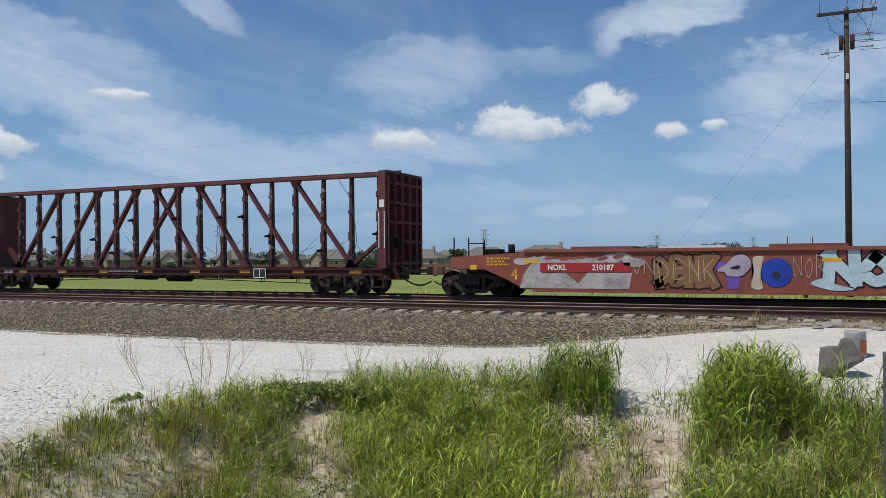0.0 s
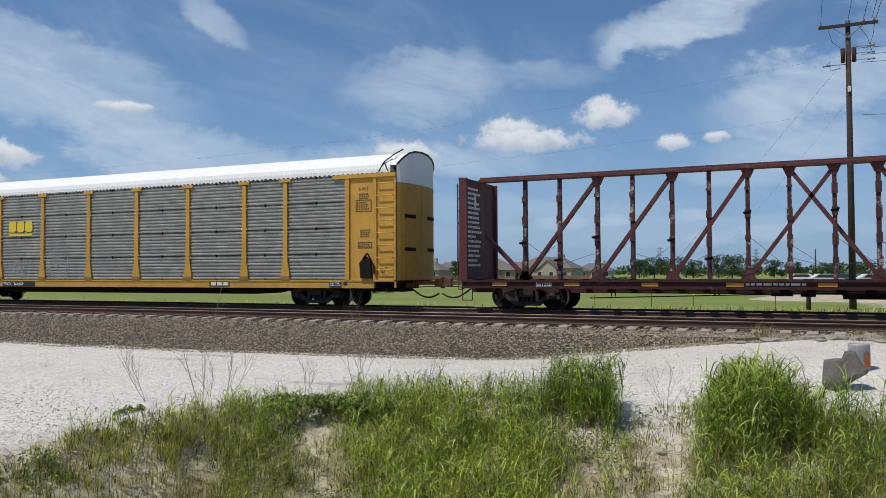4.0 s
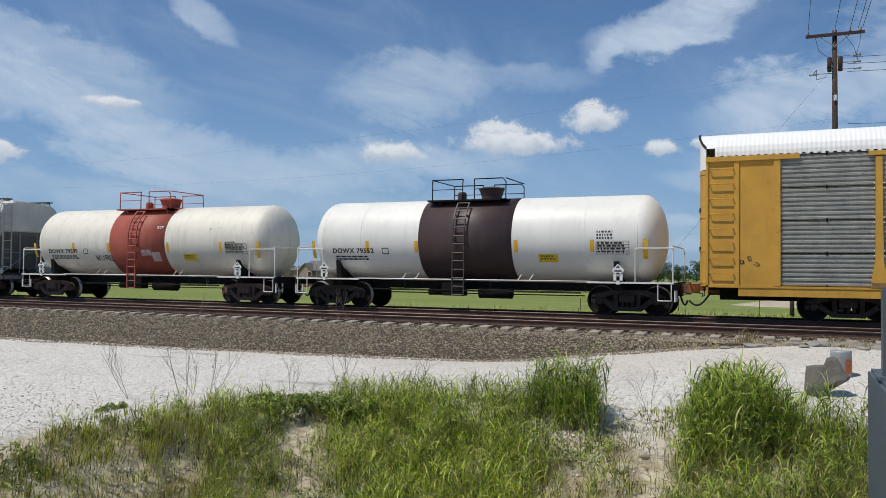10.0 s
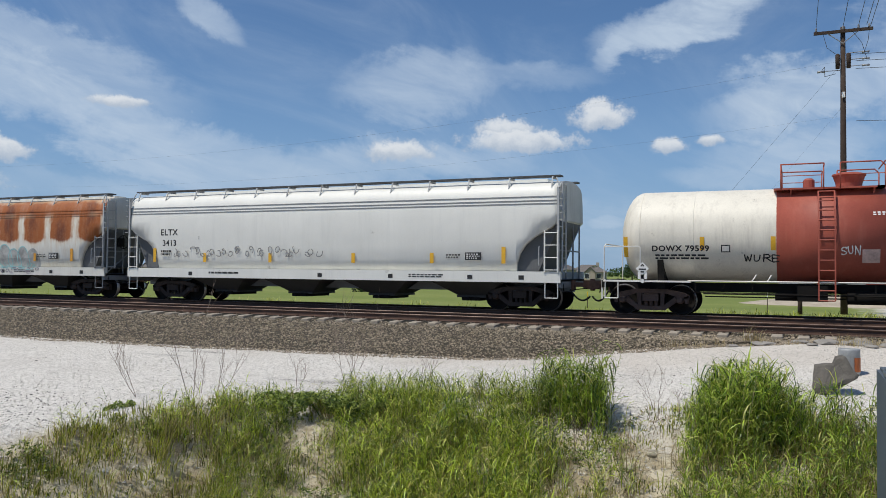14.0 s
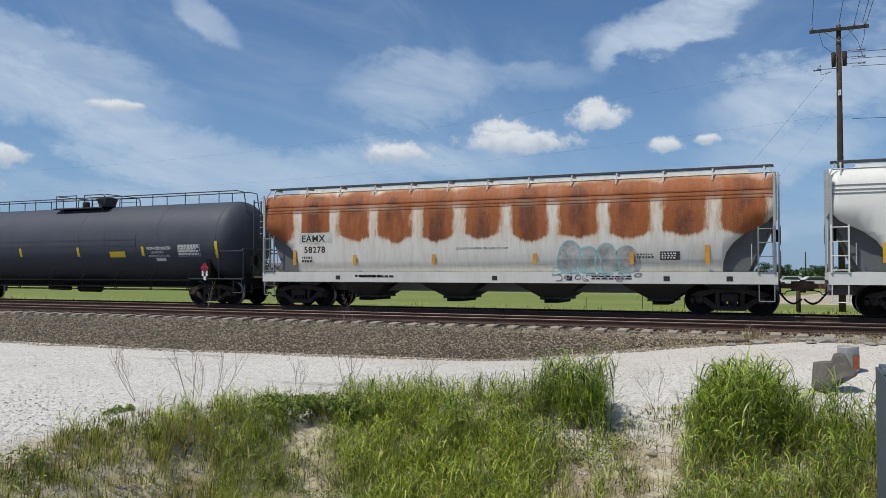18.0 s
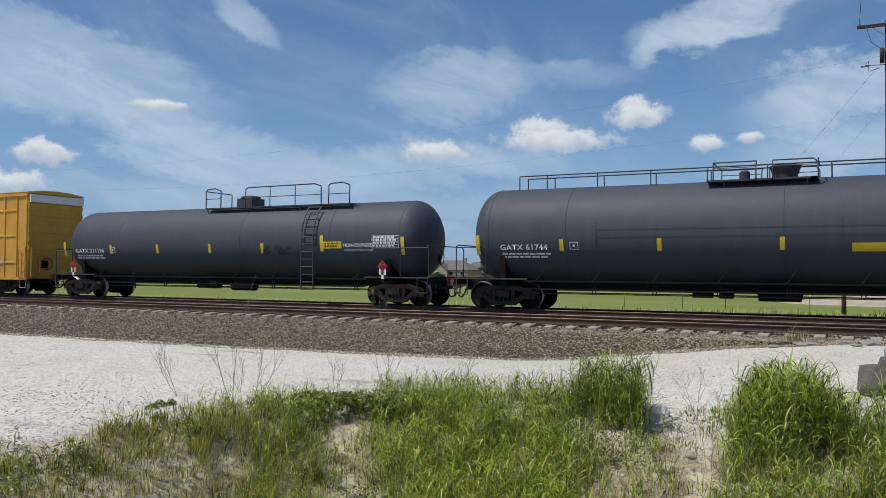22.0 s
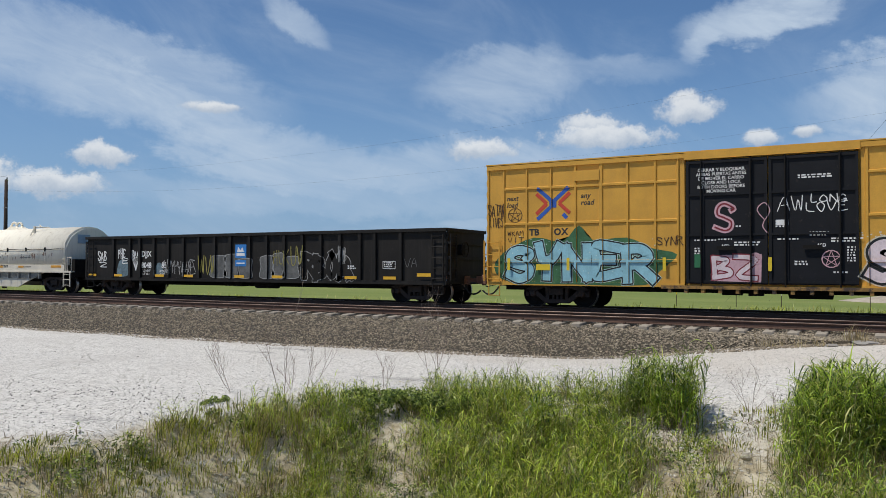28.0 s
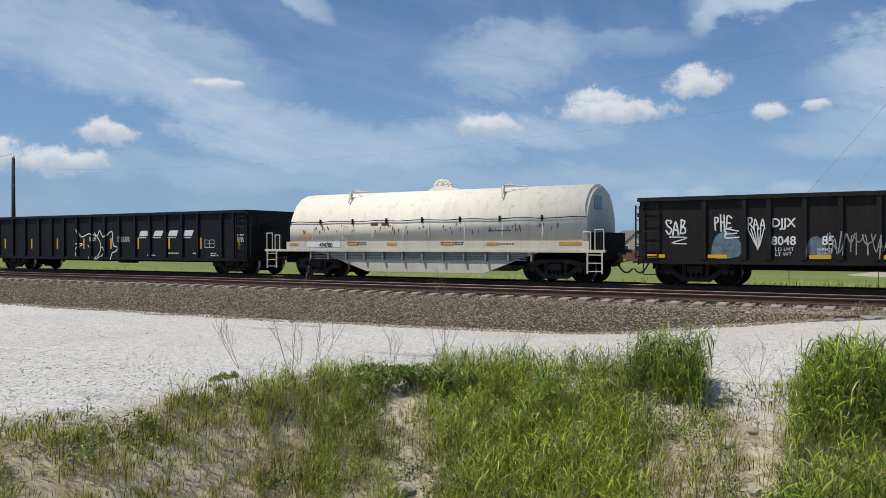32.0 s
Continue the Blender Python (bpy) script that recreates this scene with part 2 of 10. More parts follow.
# ---- mesh helpers ----
def part(name, bm, material, parent, label=""):
    """One mesh object under a thing or a part."""
    bmesh.ops.recalc_face_normals(bm, faces=bm.faces)
    me = bpy.data.meshes.new(name)
    bm.to_mesh(me)
    bm.free()
    for m in (material if isinstance(material, (list, tuple)) else [material]):
        me.materials.append(m)
    ob = new(name, me)
    ob.parent = parent
    if label:
        ob["label"] = label
    return ob


def thing(name, label, category, group="", kind=""):
    return tagged(new(name), label, category, group, kind)


def box(bm, x0, x1, y0, y1, z0, z1, mi=0):
    v = [bm.verts.new(p) for p in ((x0, y0, z0), (x1, y0, z0), (x1, y1, z0), (x0, y1, z0), (x0, y0, z1), (x1, y0, z1), (x1, y1, z1), (x0, y1, z1))]
    for f in ((0, 3, 2, 1), (4, 5, 6, 7), (0, 1, 5, 4), (1, 2, 6, 5), (2, 3, 7, 6), (3, 0, 4, 7)):
        bm.faces.new([v[i] for i in f]).material_index = mi
    return bm


def prism(bm, prof, a, b, axis="x", mi=0):
    """A closed outline pulled from a to b: (y, z) along x, (x, z) along y, (x, y) along z."""
    place = {"x": lambda p, q: (q, p[0], p[1]), "y": lambda p, q: (p[0], q, p[1]), "z": lambda p, q: (p[0], p[1], q)}[axis]
    va, vb = [bm.verts.new(place(p, a)) for p in prof], [bm.verts.new(place(p, b)) for p in prof]
    n = len(prof)
    for i in range(n):
        bm.faces.new((va[i], va[(i + 1) % n], vb[(i + 1) % n], vb[i])).material_index = mi
    bm.faces.new(va[::-1]).material_index = mi
    bm.faces.new(vb).material_index = mi
    return bm


def rod(bm, p, q, r, n=6, mi=0):
    p, q = Vector(p), Vector(q)
    d = (q - p).normalized()
    u = d.orthogonal().normalized()
    w = d.cross(u)
    ring = [(u * math.cos(2 * math.pi * i / n) + w * math.sin(2 * math.pi * i / n)) * r for i in range(n)]
    a, b = [bm.verts.new(p + k) for k in ring], [bm.verts.new(q + k) for k in ring]
    for i in range(n):
        f = bm.faces.new((a[i], a[(i + 1) % n], b[(i + 1) % n], b[i]))
        f.material_index, f.smooth = mi, n > 5
    bm.faces.new(a[::-1]).material_index = mi
    bm.faces.new(b).material_index = mi
    return bm


def pipe(bm, pts, r, n=6):
    for p, q in zip(pts, pts[1:]):
        rod(bm, p, q, r, n)
    return bm


def lathe(bm, prof, n, centre, axis="x", mi=0):
    """prof: (along, radius) pairs, turned round an axis through centre."""
    rings = []
    for s, r in prof:
        ring = []
        for i in range(n):
            a = 2 * math.pi * i / n
            c, d = r * math.cos(a), r * math.sin(a)
            p = {"x": (s, c, d), "y": (c, s, d), "z": (c, d, s)}[axis]
            ring.append(bm.verts.new(Vector(centre) + Vector(p)))
        rings.append(ring)
    for a, b in zip(rings, rings[1:]):
        for i in range(n):
            f = bm.faces.new((a[i], a[(i + 1) % n], b[(i + 1) % n], b[i]))
            f.material_index, f.smooth = mi, True
    bm.faces.new(rings[0][::-1]).material_index = mi
    bm.faces.new(rings[-1]).material_index = mi
    return bm


def B():
    return bmesh.new()


WHITE_FONT = None


def relief(base, rects):
    """A side with raised posts and rails: rects are (x0, x1, z0, z1, y). Gives cuts and a depth."""
    def depth(x, z, cx, cz):
        return min([base] + [r[4] for r in rects if r[0] < cx < r[1] and r[2] < cz < r[3]])
    return sorted({v for r in rects for v in r[:2]}), sorted({v for r in rects for v in r[2:4]}), depth


def laid(name, bm, material, parent, surf):
    """Thin paint that follows posts and rails: flat faces (x, offset, z) are cut at their edges and laid on."""
    cuts_x, cuts_z, depth = surf
    for cuts, k, axis in ((cuts_x, 0, (1, 0, 0)), (cuts_z, 2, (0, 0, 1))):
        lo, hi = min(v.co[k] for v in bm.verts), max(v.co[k] for v in bm.verts)
        for c in cuts:
            if lo < c < hi:
                bmesh.ops.bisect_plane(bm, geom=bm.verts[:] + bm.edges[:] + bm.faces[:], dist=1e-5, plane_co=[c * a for a in axis], plane_no=axis)
    V, F = [], []
    for f in bm.faces:
        m = f.calc_center_median()
        F.append(range(len(V), len(V) + len(f.verts)))
        V += [(v.co.x, v.co.y + depth(v.co.x, v.co.z, m.x, m.z), v.co.z) for v in f.verts]
    bm.free()
    me = bpy.data.meshes.new(name)
    me.from_pydata(V, [], [tuple(f) for f in F])
    me.materials.append(material)
    ob = new(name, me)
    ob.parent = parent
    return ob


def curve_through(pts, n=5, closed=False):
    out = []
    P = [pts[-1], *pts, pts[0], pts[1]] if closed else [pts[0], *pts, pts[-1]]
    for a, b, c, d in zip(P, P[1:], P[2:], P[3:]):
        for i in range(n):
            t = i / n
            out.append(tuple(0.5 * (2 * b[k] + (c[k] - a[k]) * t + (2 * a[k] - 5 * b[k] + 4 * c[k] - d[k]) * t * t + (3 * b[k] - a[k] - 3 * c[k] + d[k]) * t**3) for k in (0, 1)))
    out.append(out[0] if closed else pts[-1])
    return out


def ribbon(bm, pts, w, off=0.002, ends=0.5):
    """A painted stroke of width w along (x, z) points."""
    last = None
    for i, p in enumerate(pts):
        a, b = Vector(pts[max(0, i - 1)]), Vector(pts[min(len(pts) - 1, i + 1)])
        d = b - a
        if d.length < 1e-6:
            continue
        d.normalize()
        q = Vector(p)
        if i == 0:
            q = q - d * w * ends
        if i == len(pts) - 1:
            q = q + d * w * ends
        row = [bm.verts.new((q.x - d.y * s * w / 2, -off, q.y + d.x * s * w / 2)) for s in (-1, 1)]
        if last:
            bm.faces.new((last[0], last[1], row[1], row[0]))
        last = row


GLYPHS = {
    "S": ["76 87 48 17 15 44 73 71 40 01"], "Y": ["18 25 44", "88 65 44 40"], "N": ["10 18", "18 80", "80 88"], "E": ["87 18 14 10 81", "14 64"],
    "R": ["10 18", "18 68 86 54 14", "44 90"], "T": ["08 98", "58 50"], "B": ["10 18", "18 67 66 34", "34 73 71 10"], "Z": ["08 87 11 80"],
    "A": ["00 48 80", "23 63"], "I": ["48 40"], "L": ["18 11 70"], "O": ["48 15 12 40 72 75 48"], "G": ["77 48 15 12 40 72 74 44"], "V": ["08 40 88"],
    "P": ["10 18", "18 67 65 14"], "H": ["18 10", "78 70", "14 74"], "U": ["18 12 40 72 78"], "K": ["18 10", "78 14", "34 80"], "M": ["00 18 44 78 80"], "W": ["08 20 46 60 88"], "D": ["10 18 66 62 10"],
}


def letter_strokes(text, x, z, w, h, seed, jitter=0.04):
    rnd = random.Random(seed)
    cell = w / max(1, len(text))
    out = []
    for k, ch in enumerate(text):
        tilt, dz, gs = rnd.uniform(-0.12, 0.12), rnd.uniform(-0.06, 0.06), rnd.uniform(0.92, 1.1)
        for s in GLYPHS.get(ch, []):
            pts = []
            for pair in s.split():
                u, v = int(pair[0]) / 9 + rnd.uniform(-jitter, jitter), int(pair[1]) / 8 + rnd.uniform(-jitter, jitter)
                pts.append((x + cell * (k + 0.04 + 0.9 * u) + tilt * v * h * 0.5, z + h * (dz + v * gs)))
            out.append(curve_through(pts, 4))
    return out


def spray_piece(car, text, x, z, w, h, layers, surf, seed=1, jitter=0.03):
    """A sprayed piece of fat letters: layers are (stroke width, material), the widest first."""
    cell = w / len(text)
    for c, ch in enumerate(text):
        strokes = letter_strokes(ch, x + c * cell, z, cell, h, seed + 7 * c, jitter)
        for i, (width, mat) in enumerate(layers):
            bm = B()
            for k, pts in enumerate(strokes):
                ribbon(bm, pts, width, 0.002 + 0.0025 * i + 0.0003 * k + 0.0007 * (c % 3))
            laid("graffiti_letter", bm, mat, car, surf)


def spray_tag(car, text, x, z, w, h, r, mat, surf, seed=1):
    bm = B()
    for k, pts in enumerate(letter_strokes(text, x, z, w, h, seed, 0.07)):
        ribbon(bm, pts, r, 0.011 + 0.0002 * k)
    laid("tag", bm, mat, car, surf)


def spray_patch(car, pts, mat, surf, off=0.0015, n=4):
    """A filled, rounded sprayed area."""
    bm = B()
    loop = curve_through(pts, n, True)[:-1] if n > 1 else pts
    bm.faces.new([bm.verts.new((a, -off, b)) for a, b in loop])
    bmesh.ops.triangulate(bm, faces=bm.faces[:])
    return laid("spray_patch", bm, mat, car, surf)


def lettering(text, x, z, size, parent, material, y=-1.56, wrap=None, name="lettering", align="LEFT", bold=0.0, shear=0.0, squash=1.0, gap=1.0, turn=0.0, surf=None):
    """Raised paint on the near side. wrap = (radius, height of the axis) lays it on a tank."""
    cu = bpy.data.curves.new(name, "FONT")
    cu.body, cu.size, cu.align_x, cu.offset, cu.shear, cu.space_character, cu.space_line = text, size, align, bold, shear, gap, 0.95
    cu.resolution_u = 3
    tmp = bpy.data.objects.new(name, cu)
    scene.collection.objects.link(tmp)
    me = bpy.data.meshes.new_from_object(tmp.evaluated_get(bpy.context.evaluated_depsgraph_get()))
    bpy.data.objects.remove(tmp)
    ca, sa = math.cos(radians(turn)), math.sin(radians(turn))
    for v in me.vertices:
        px, pz = v.co.x * squash, v.co.y
        px, pz = x + px * ca - pz * sa, z + px * sa + pz * ca
        py = y if wrap is None else -math.sqrt(max(0.01, (wrap[0] + 0.008) ** 2 - (pz - wrap[1]) ** 2))
        v.co = (px, py, pz)
    if surf:
        bm = B()
        bm.from_mesh(me)
        for v in bm.verts:
            v.co.y = -0.003
        return laid(name, bm, material, parent, surf)
    me.materials.clear()
    me.materials.append(material)
    ob = new(name, me)
    ob.parent = parent
    return ob


def plate(bm, x0, x1, z0, z1, y=-1.56, wrap=None, t=0.006, mi=0):
    """A thin painted or fixed patch on the near side."""
    if wrap is None:
        return box(bm, x0, x1, y - t, y, z0, z1, mi)
    n = 4
    rows = []
    for i in range(n + 1):
        pz = z0 + (z1 - z0) * i / n
        yy = -math.sqrt(max(0.01, (wrap[0] + 0.007) ** 2 - (pz - wrap[1]) ** 2))
        rows.append((bm.verts.new((x0, yy, pz)), bm.verts.new((x1, yy, pz))))
    for a, b in zip(rows, rows[1:]):
        bm.faces.new((a[0], a[1], b[1], b[0])).material_index = mi
    return bm


def bars(parent, x, z, w, h, lines, material, y=-1.56, wrap=None, seed=1):
    """Small print that cannot be read: broken bars, line under line."""
    rnd = random.Random(seed)
    bm = B()
    lh = h / lines
    for i in range(lines):
        px = x
        while px < x + w * rnd.uniform(0.75, 1.0):
            k = rnd.uniform(0.05, 0.16) * max(0.5, w)
            plate(bm, px, min(px + k, x + w), z - i * lh - lh * 0.6, z - i * lh, y, wrap, 0.004)
            px += k + 0.04
    return part("small_print", bm, material, parent)


# ---- ground: one sheet, from the ditch bank to the horizon ----
EDGE_X = [-60, -20, -12, -9.6, -8.9, -7.6, -6.2, -5.2, -2.8, 0, 6, 60]
EDGE_Y = [-6, 0.5, 4.6, 7.6, 10.9, 12.4, 13.0, 13.2, 13.0, 13.6, 14.2, 20]


def edge_y(x):
    """Where the gravel road ends and the ditch bank begins."""
    return float(np.interp(x, EDGE_X, EDGE_Y))


def below_edge(x, y):
    """Distance down the bank, square to its edge."""
    m = (edge_y(x + 0.8) - edge_y(x - 0.8)) / 1.6
    return (edge_y(x) - y) / math.sqrt(1 + m * m)


def lift(x, y):
    """Height of the ground."""
    near = -0.9
    if x > -7:                                     # the road climbs to the crossing
        near += 0.62 * min(1, max(0, (x + 7) / 7)) * min(1, max(0, (y - 14.5) / 5.5))
    e = edge_y(x)
    if y < e:
        near -= min(1.5, 0.36 * below_edge(x, y)) * (1 if y > 4 else max(0.0, (y - 1) / 3))
        if y < 4:
            near = max(near, -0.35 - 0.3 * max(0, y - 2))
    far = -0.5 + 0.04 * math.sin(x * 0.05) * math.sin(y * 0.04)
    if y > 45:
        far -= min(1.5, (y - 45) * 0.004)
    if y <= 19:
        z = near
    elif y >= 30:
        z = far
    else:
        z = near + (far - near) * (y - 19) / 11
        z = min(z, -0.52) if x < -4 else z
    return z + 0.03 * noise.noise(Vector((x * 0.6, y * 0.6, 0))) * (1 if -70 < x < 30 and y < 60 else 0)


def build_ground():
    xs = sorted({round(v, 2) for v in (*np.arange(-30, 8.01, 0.5), *np.arange(-90, 40, 5), *[-3000, -1500, -700, -350, -200, -130, 70, 130, 250, 500, 1000, 2200, 3000])})
    ys = sorted({round(v, 2) for v in (*np.arange(-4, 31, 0.5), *np.arange(31, 80, 5), *[-3000, -1000, -300, -100, -40, -15, 100, 140, 200, 300, 500, 900, 1600, 3000])})
    bm = B()
    zone = bm.verts.layers.float.new("bank")
    grid = []
    for y in ys:
        row = []
        for x in xs:
            v = bm.verts.new((x, y, lift(x, y)))
            v[zone] = max(-6.0, min(6.0, edge_y(x) - y))
            row.append(v)
        grid.append(row)
    for a, b in zip(grid, grid[1:]):
        for i in range(len(xs) - 1):
            f = bm.faces.new((a[i], a[i + 1], b[i + 1], b[i]))
            f.smooth = True
    m, nt, N, L, bs = shader("ground_surface")
    at = N("ShaderNodeAttribute")
    at.attribute_name = "bank"
    pos = N("ShaderNodeSeparateXYZ")
    L(N("ShaderNodeTexCoord").outputs["Object"], pos.inputs[0])
    # crushed white limestone; the grit's dark colour paints shade between pebbles
    g1, g2, g3 = tex_noise(nt, 0.5, 6, 0.6), tex_noise(nt, 14, 4, 0.7), tex_noise(nt, 60, 2, 0.7)
    grit = nmath(nt, "ADD", nmath(nt, "MULTIPLY", g2, 0.5), nmath(nt, "MULTIPLY", g3, 0.5))
    gravel = ramp_mix(nt, step(nt, grit, 0.34, 0.56), (0.28, 0.26, 0.23), (0.71, 0.68, 0.625))
    gravel = ramp_mix(nt, step(nt, g1, 0.48, 0.72, 0.45), gravel, (0.46, 0.43, 0.39))
    dust = step(nt, nmath(nt, "ADD", pos.outputs[1], nmath(nt, "MULTIPLY", nmath(nt, "SUBTRACT", g1, 0.5), 4.0)), 16.2, 18.2, 0.40)
    gravel = ramp_mix(nt, dust, gravel, (0.50, 0.44, 0.37))
    dark = tex_noise(nt, 0.35, 4, 0.6, (0.5, 1.4, 1), seed=(3.1, 0.4, 0))
    gravel = ramp_mix(nt, nmath(nt, "MULTIPLY", step(nt, dark, 0.62, 0.70, 0.8), step(nt, grit, 0.60, 0.46)), gravel, (0.12, 0.115, 0.11))
    # the bank: pale stony clay with dry litter
    k1, k2 = tex_noise(nt, 2.2, 6, 0.65), tex_noise(nt, 22, 4, 0.7)
    soil = ramp_mix(nt, step(nt, k1, 0.38, 0.62), (0.36, 0.305, 0.20), (0.58, 0.52, 0.385))
    soil = ramp_mix(nt, step(nt, k2, 0.55, 0.68, 0.6), soil, (0.075, 0.06, 0.035))
    soil = ramp_mix(nt, step(nt, k2, 0.40, 0.32), soil, (0.56, 0.51, 0.41))
    # the meadow beyond the tracks
    f1, f2, f3 = tex_noise(nt, 0.06, 5, 0.6, (0.5, 1.6, 1)), tex_noise(nt, 1.2, 5, 0.7), tex_noise(nt, 12, 3, 0.7)
    meadow = ramp_mix(nt, step(nt, f1, 0.35, 0.65), (0.18, 0.225, 0.058), (0.245, 0.275, 0.082))
    meadow = ramp_mix(nt, step(nt, nmath(nt, "ADD", nmath(nt, "MULTIPLY", f2, 0.5), nmath(nt, "MULTIPLY", f3, 0.5)), 0.36, 0.68, 0.55), meadow, (0.115, 0.15, 0.04))
    w = tex_noise(nt, 1.6, 5, 0.7)
    bank = step(nt, nmath(nt, "ADD", at.outputs["Fac"], nmath(nt, "MULTIPLY", nmath(nt, "SUBTRACT", w, 0.5), 3.4)), 0.1, 1.6)
    col = ramp_mix(nt, bank, gravel, soil)
    wob = nmath(nt, "MULTIPLY", nmath(nt, "SUBTRACT", w, 0.5), 4.0)
    past = step(nt, nmath(nt, "ADD", pos.outputs[1], wob), 28.5, 30.5)
    drive = nmath(nt, "MULTIPLY", step(nt, nmath(nt, "ADD", pos.outputs[0], wob), 2.5, 4.5), step(nt, nmath(nt, "ADD", pos.outputs[1], wob), 62.0, 52.0))
    col = ramp_mix(nt, nmath(nt, "MULTIPLY", past, nmath(nt, "SUBTRACT", 1.0, drive)), col, meadow)
    L(col, bs.inputs["Base Color"])
    bs.inputs["Roughness"].default_value, bs.inputs["Specular IOR Level"].default_value = 0.95, 0.15
    bp = N("ShaderNodeBump")
    bp.inputs["Strength"].default_value, bp.inputs["Distance"].default_value = 0.5, 0.03
    L(grit, bp.inputs["Height"])
    L(bp.outputs[0], bs.inputs["Normal"])
    return tagged(part("ground", bm, m, None), "white crushed limestone road, stony ditch bank and green meadow", "ground", kind="structure")


ground = build_ground()


# ---- ballast and the two tracks ----
def toe_y(x):
    return float(np.interp(x, [-60, -25, -15, -9, -6, -4, -2.5, -1, 3, 60], [17.4, 17.6, 17.8, 18.5, 19.1, 19.7, 20.2, 20.5, 20.6, 20.6]))


def bed_profile(x):
    t = toe_y(x)
    zt = lift(x, t) - 0.04
    return [(t, zt), (t + 0.35 * (20.45 - t), zt + 0.42 * (-0.35 - zt)), (20.45, -0.35), (20.80, -0.30), (21.0, -0.245), (24.2, -0.235), (27.9, -0.235), (28.2, -0.29), (30.4, -0.75)]


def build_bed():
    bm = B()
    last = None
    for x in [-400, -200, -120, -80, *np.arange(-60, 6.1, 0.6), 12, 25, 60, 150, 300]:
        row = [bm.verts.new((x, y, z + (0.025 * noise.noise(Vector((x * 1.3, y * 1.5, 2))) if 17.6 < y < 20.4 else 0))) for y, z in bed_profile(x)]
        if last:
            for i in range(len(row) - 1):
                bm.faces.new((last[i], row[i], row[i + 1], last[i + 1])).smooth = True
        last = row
    return tagged(part("shaded_ballast_bed", bm, m_shaded_bed, None), "crushed stone ballast shoulder, painted dark for shade between the stones", "ballast", kind="structure")


bed = build_bed()


def stones(name, pts, sizes, material, label, category):
    """Many small angular stones in one mesh."""
    rng = np.random.default_rng(5)
    base = np.array([(1, 0, 0), (-1, 0, 0), (0, 1, 0), (0, -1, 0), (0, 0, 1), (0, 0, -1)], float)
    tri = np.array([(0, 2, 4), (2, 1, 4), (1, 3, 4), (3, 0, 4), (2, 0, 5), (1, 2, 5), (3, 1, 5), (0, 3, 5)])
    n = len(pts)
    a = rng.uniform(0, 2 * np.pi, n)
    v = np.repeat(base[None], n, 0) * rng.uniform(0.55, 1.25, (n, 6, 1)) + rng.normal(0, 0.18, (n, 6, 3))
    v *= np.array((1, 0.85, 0.62))
    c, s = np.cos(a)[:, None], np.sin(a)[:, None]
    v = np.stack([v[..., 0] * c - v[..., 1] * s, v[..., 0] * s + v[..., 1] * c, v[..., 2]], -1)
    v = v * np.asarray(sizes)[:, None, None] + np.asarray(pts)[:, None, :]
    f = (tri[None] + (np.arange(n) * 6)[:, None, None]).reshape(-1, 3)
    me = bpy.data.meshes.new(name)
    me.from_pydata(v.reshape(-1, 3).tolist(), [], f.tolist())
    me.materials.append(material)
    return tagged(new(name, me), label, category, kind="stuff")


def scatter_ballast():
    rng = np.random.default_rng(11)
    pts, sz = [], []
    for _ in range(62000):
        x = -46 + 50 * rng.random() ** 0.75
        t = toe_y(x)
        u = rng.random()
        y = t - 0.5 + u * (21.0 - t + 0.5) if rng.random() < 0.72 else rng.uniform(20.9, 29)
        prof = bed_profile(x)
        z = np.interp(y, [p[0] for p in prof], [p[1] for p in prof]) if y > t else lift(x, y)
        if y < t and rng.random() < 0.55:
            continue
        pts.append((x, y, z + 0.012))
        sz.append(rng.uniform(0.018, 0.044))
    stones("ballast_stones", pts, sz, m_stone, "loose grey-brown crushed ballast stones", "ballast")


scatter_ballast()


def scatter_gravel():
    rng = np.random.default_rng(12)
    pts, sz = [], []
    while len(pts) < 30000:
        x = rng.uniform(-24, 5)
        e, t = edge_y(x), toe_y(x)
        y = rng.uniform(max(4.5, e - 3.6), t)
        d = math.hypot(x, y)
        if rng.random() > (9.0 / max(d, 6)) ** 1.2 or t < e:
            continue
        pts.append((x, y, lift(x, y) + 0.004))
        sz.append(rng.uniform(0.008, 0.022) * (2.0 if y < e and rng.random() < 0.2 else 1))
    stones("gravel_stones", pts, sz, m_gravel_stone, "loose white limestone gravel", "gravel")
    pts, sz = [], []
    while len(pts) < 700:
        x, y = rng.normal(-11.6, 2.2), rng.normal(8.6, 1.0)
        if len(pts) > 520:
            x, y = rng.uniform(-22, 3), rng.uniform(9, 18)
        if edge_y(x) + 0.2 < y < toe_y(x):
            pts.append((x, y, lift(x, y) + 0.004))
            sz.append(rng.uniform(0.007, 0.022) * (1.5 if rng.random() < 0.08 else 1))
    stones("dark_gravel_stones", pts, sz, m_dark_stone, "dark stones strewn over the white gravel", "gravel")


scatter_gravel()

RAIL = [(-0.076, -0.17), (-0.076, -0.158), (-0.012, -0.135), (-0.010, -0.045), (-0.036, -0.034), (-0.036, -0.008), (-0.028, 0.0),
        (0.028, 0.0), (0.036, -0.008), (0.036, -0.034), (0.010, -0.045), (0.012, -0.135), (0.076, -0.158), (0.076, -0.17)]


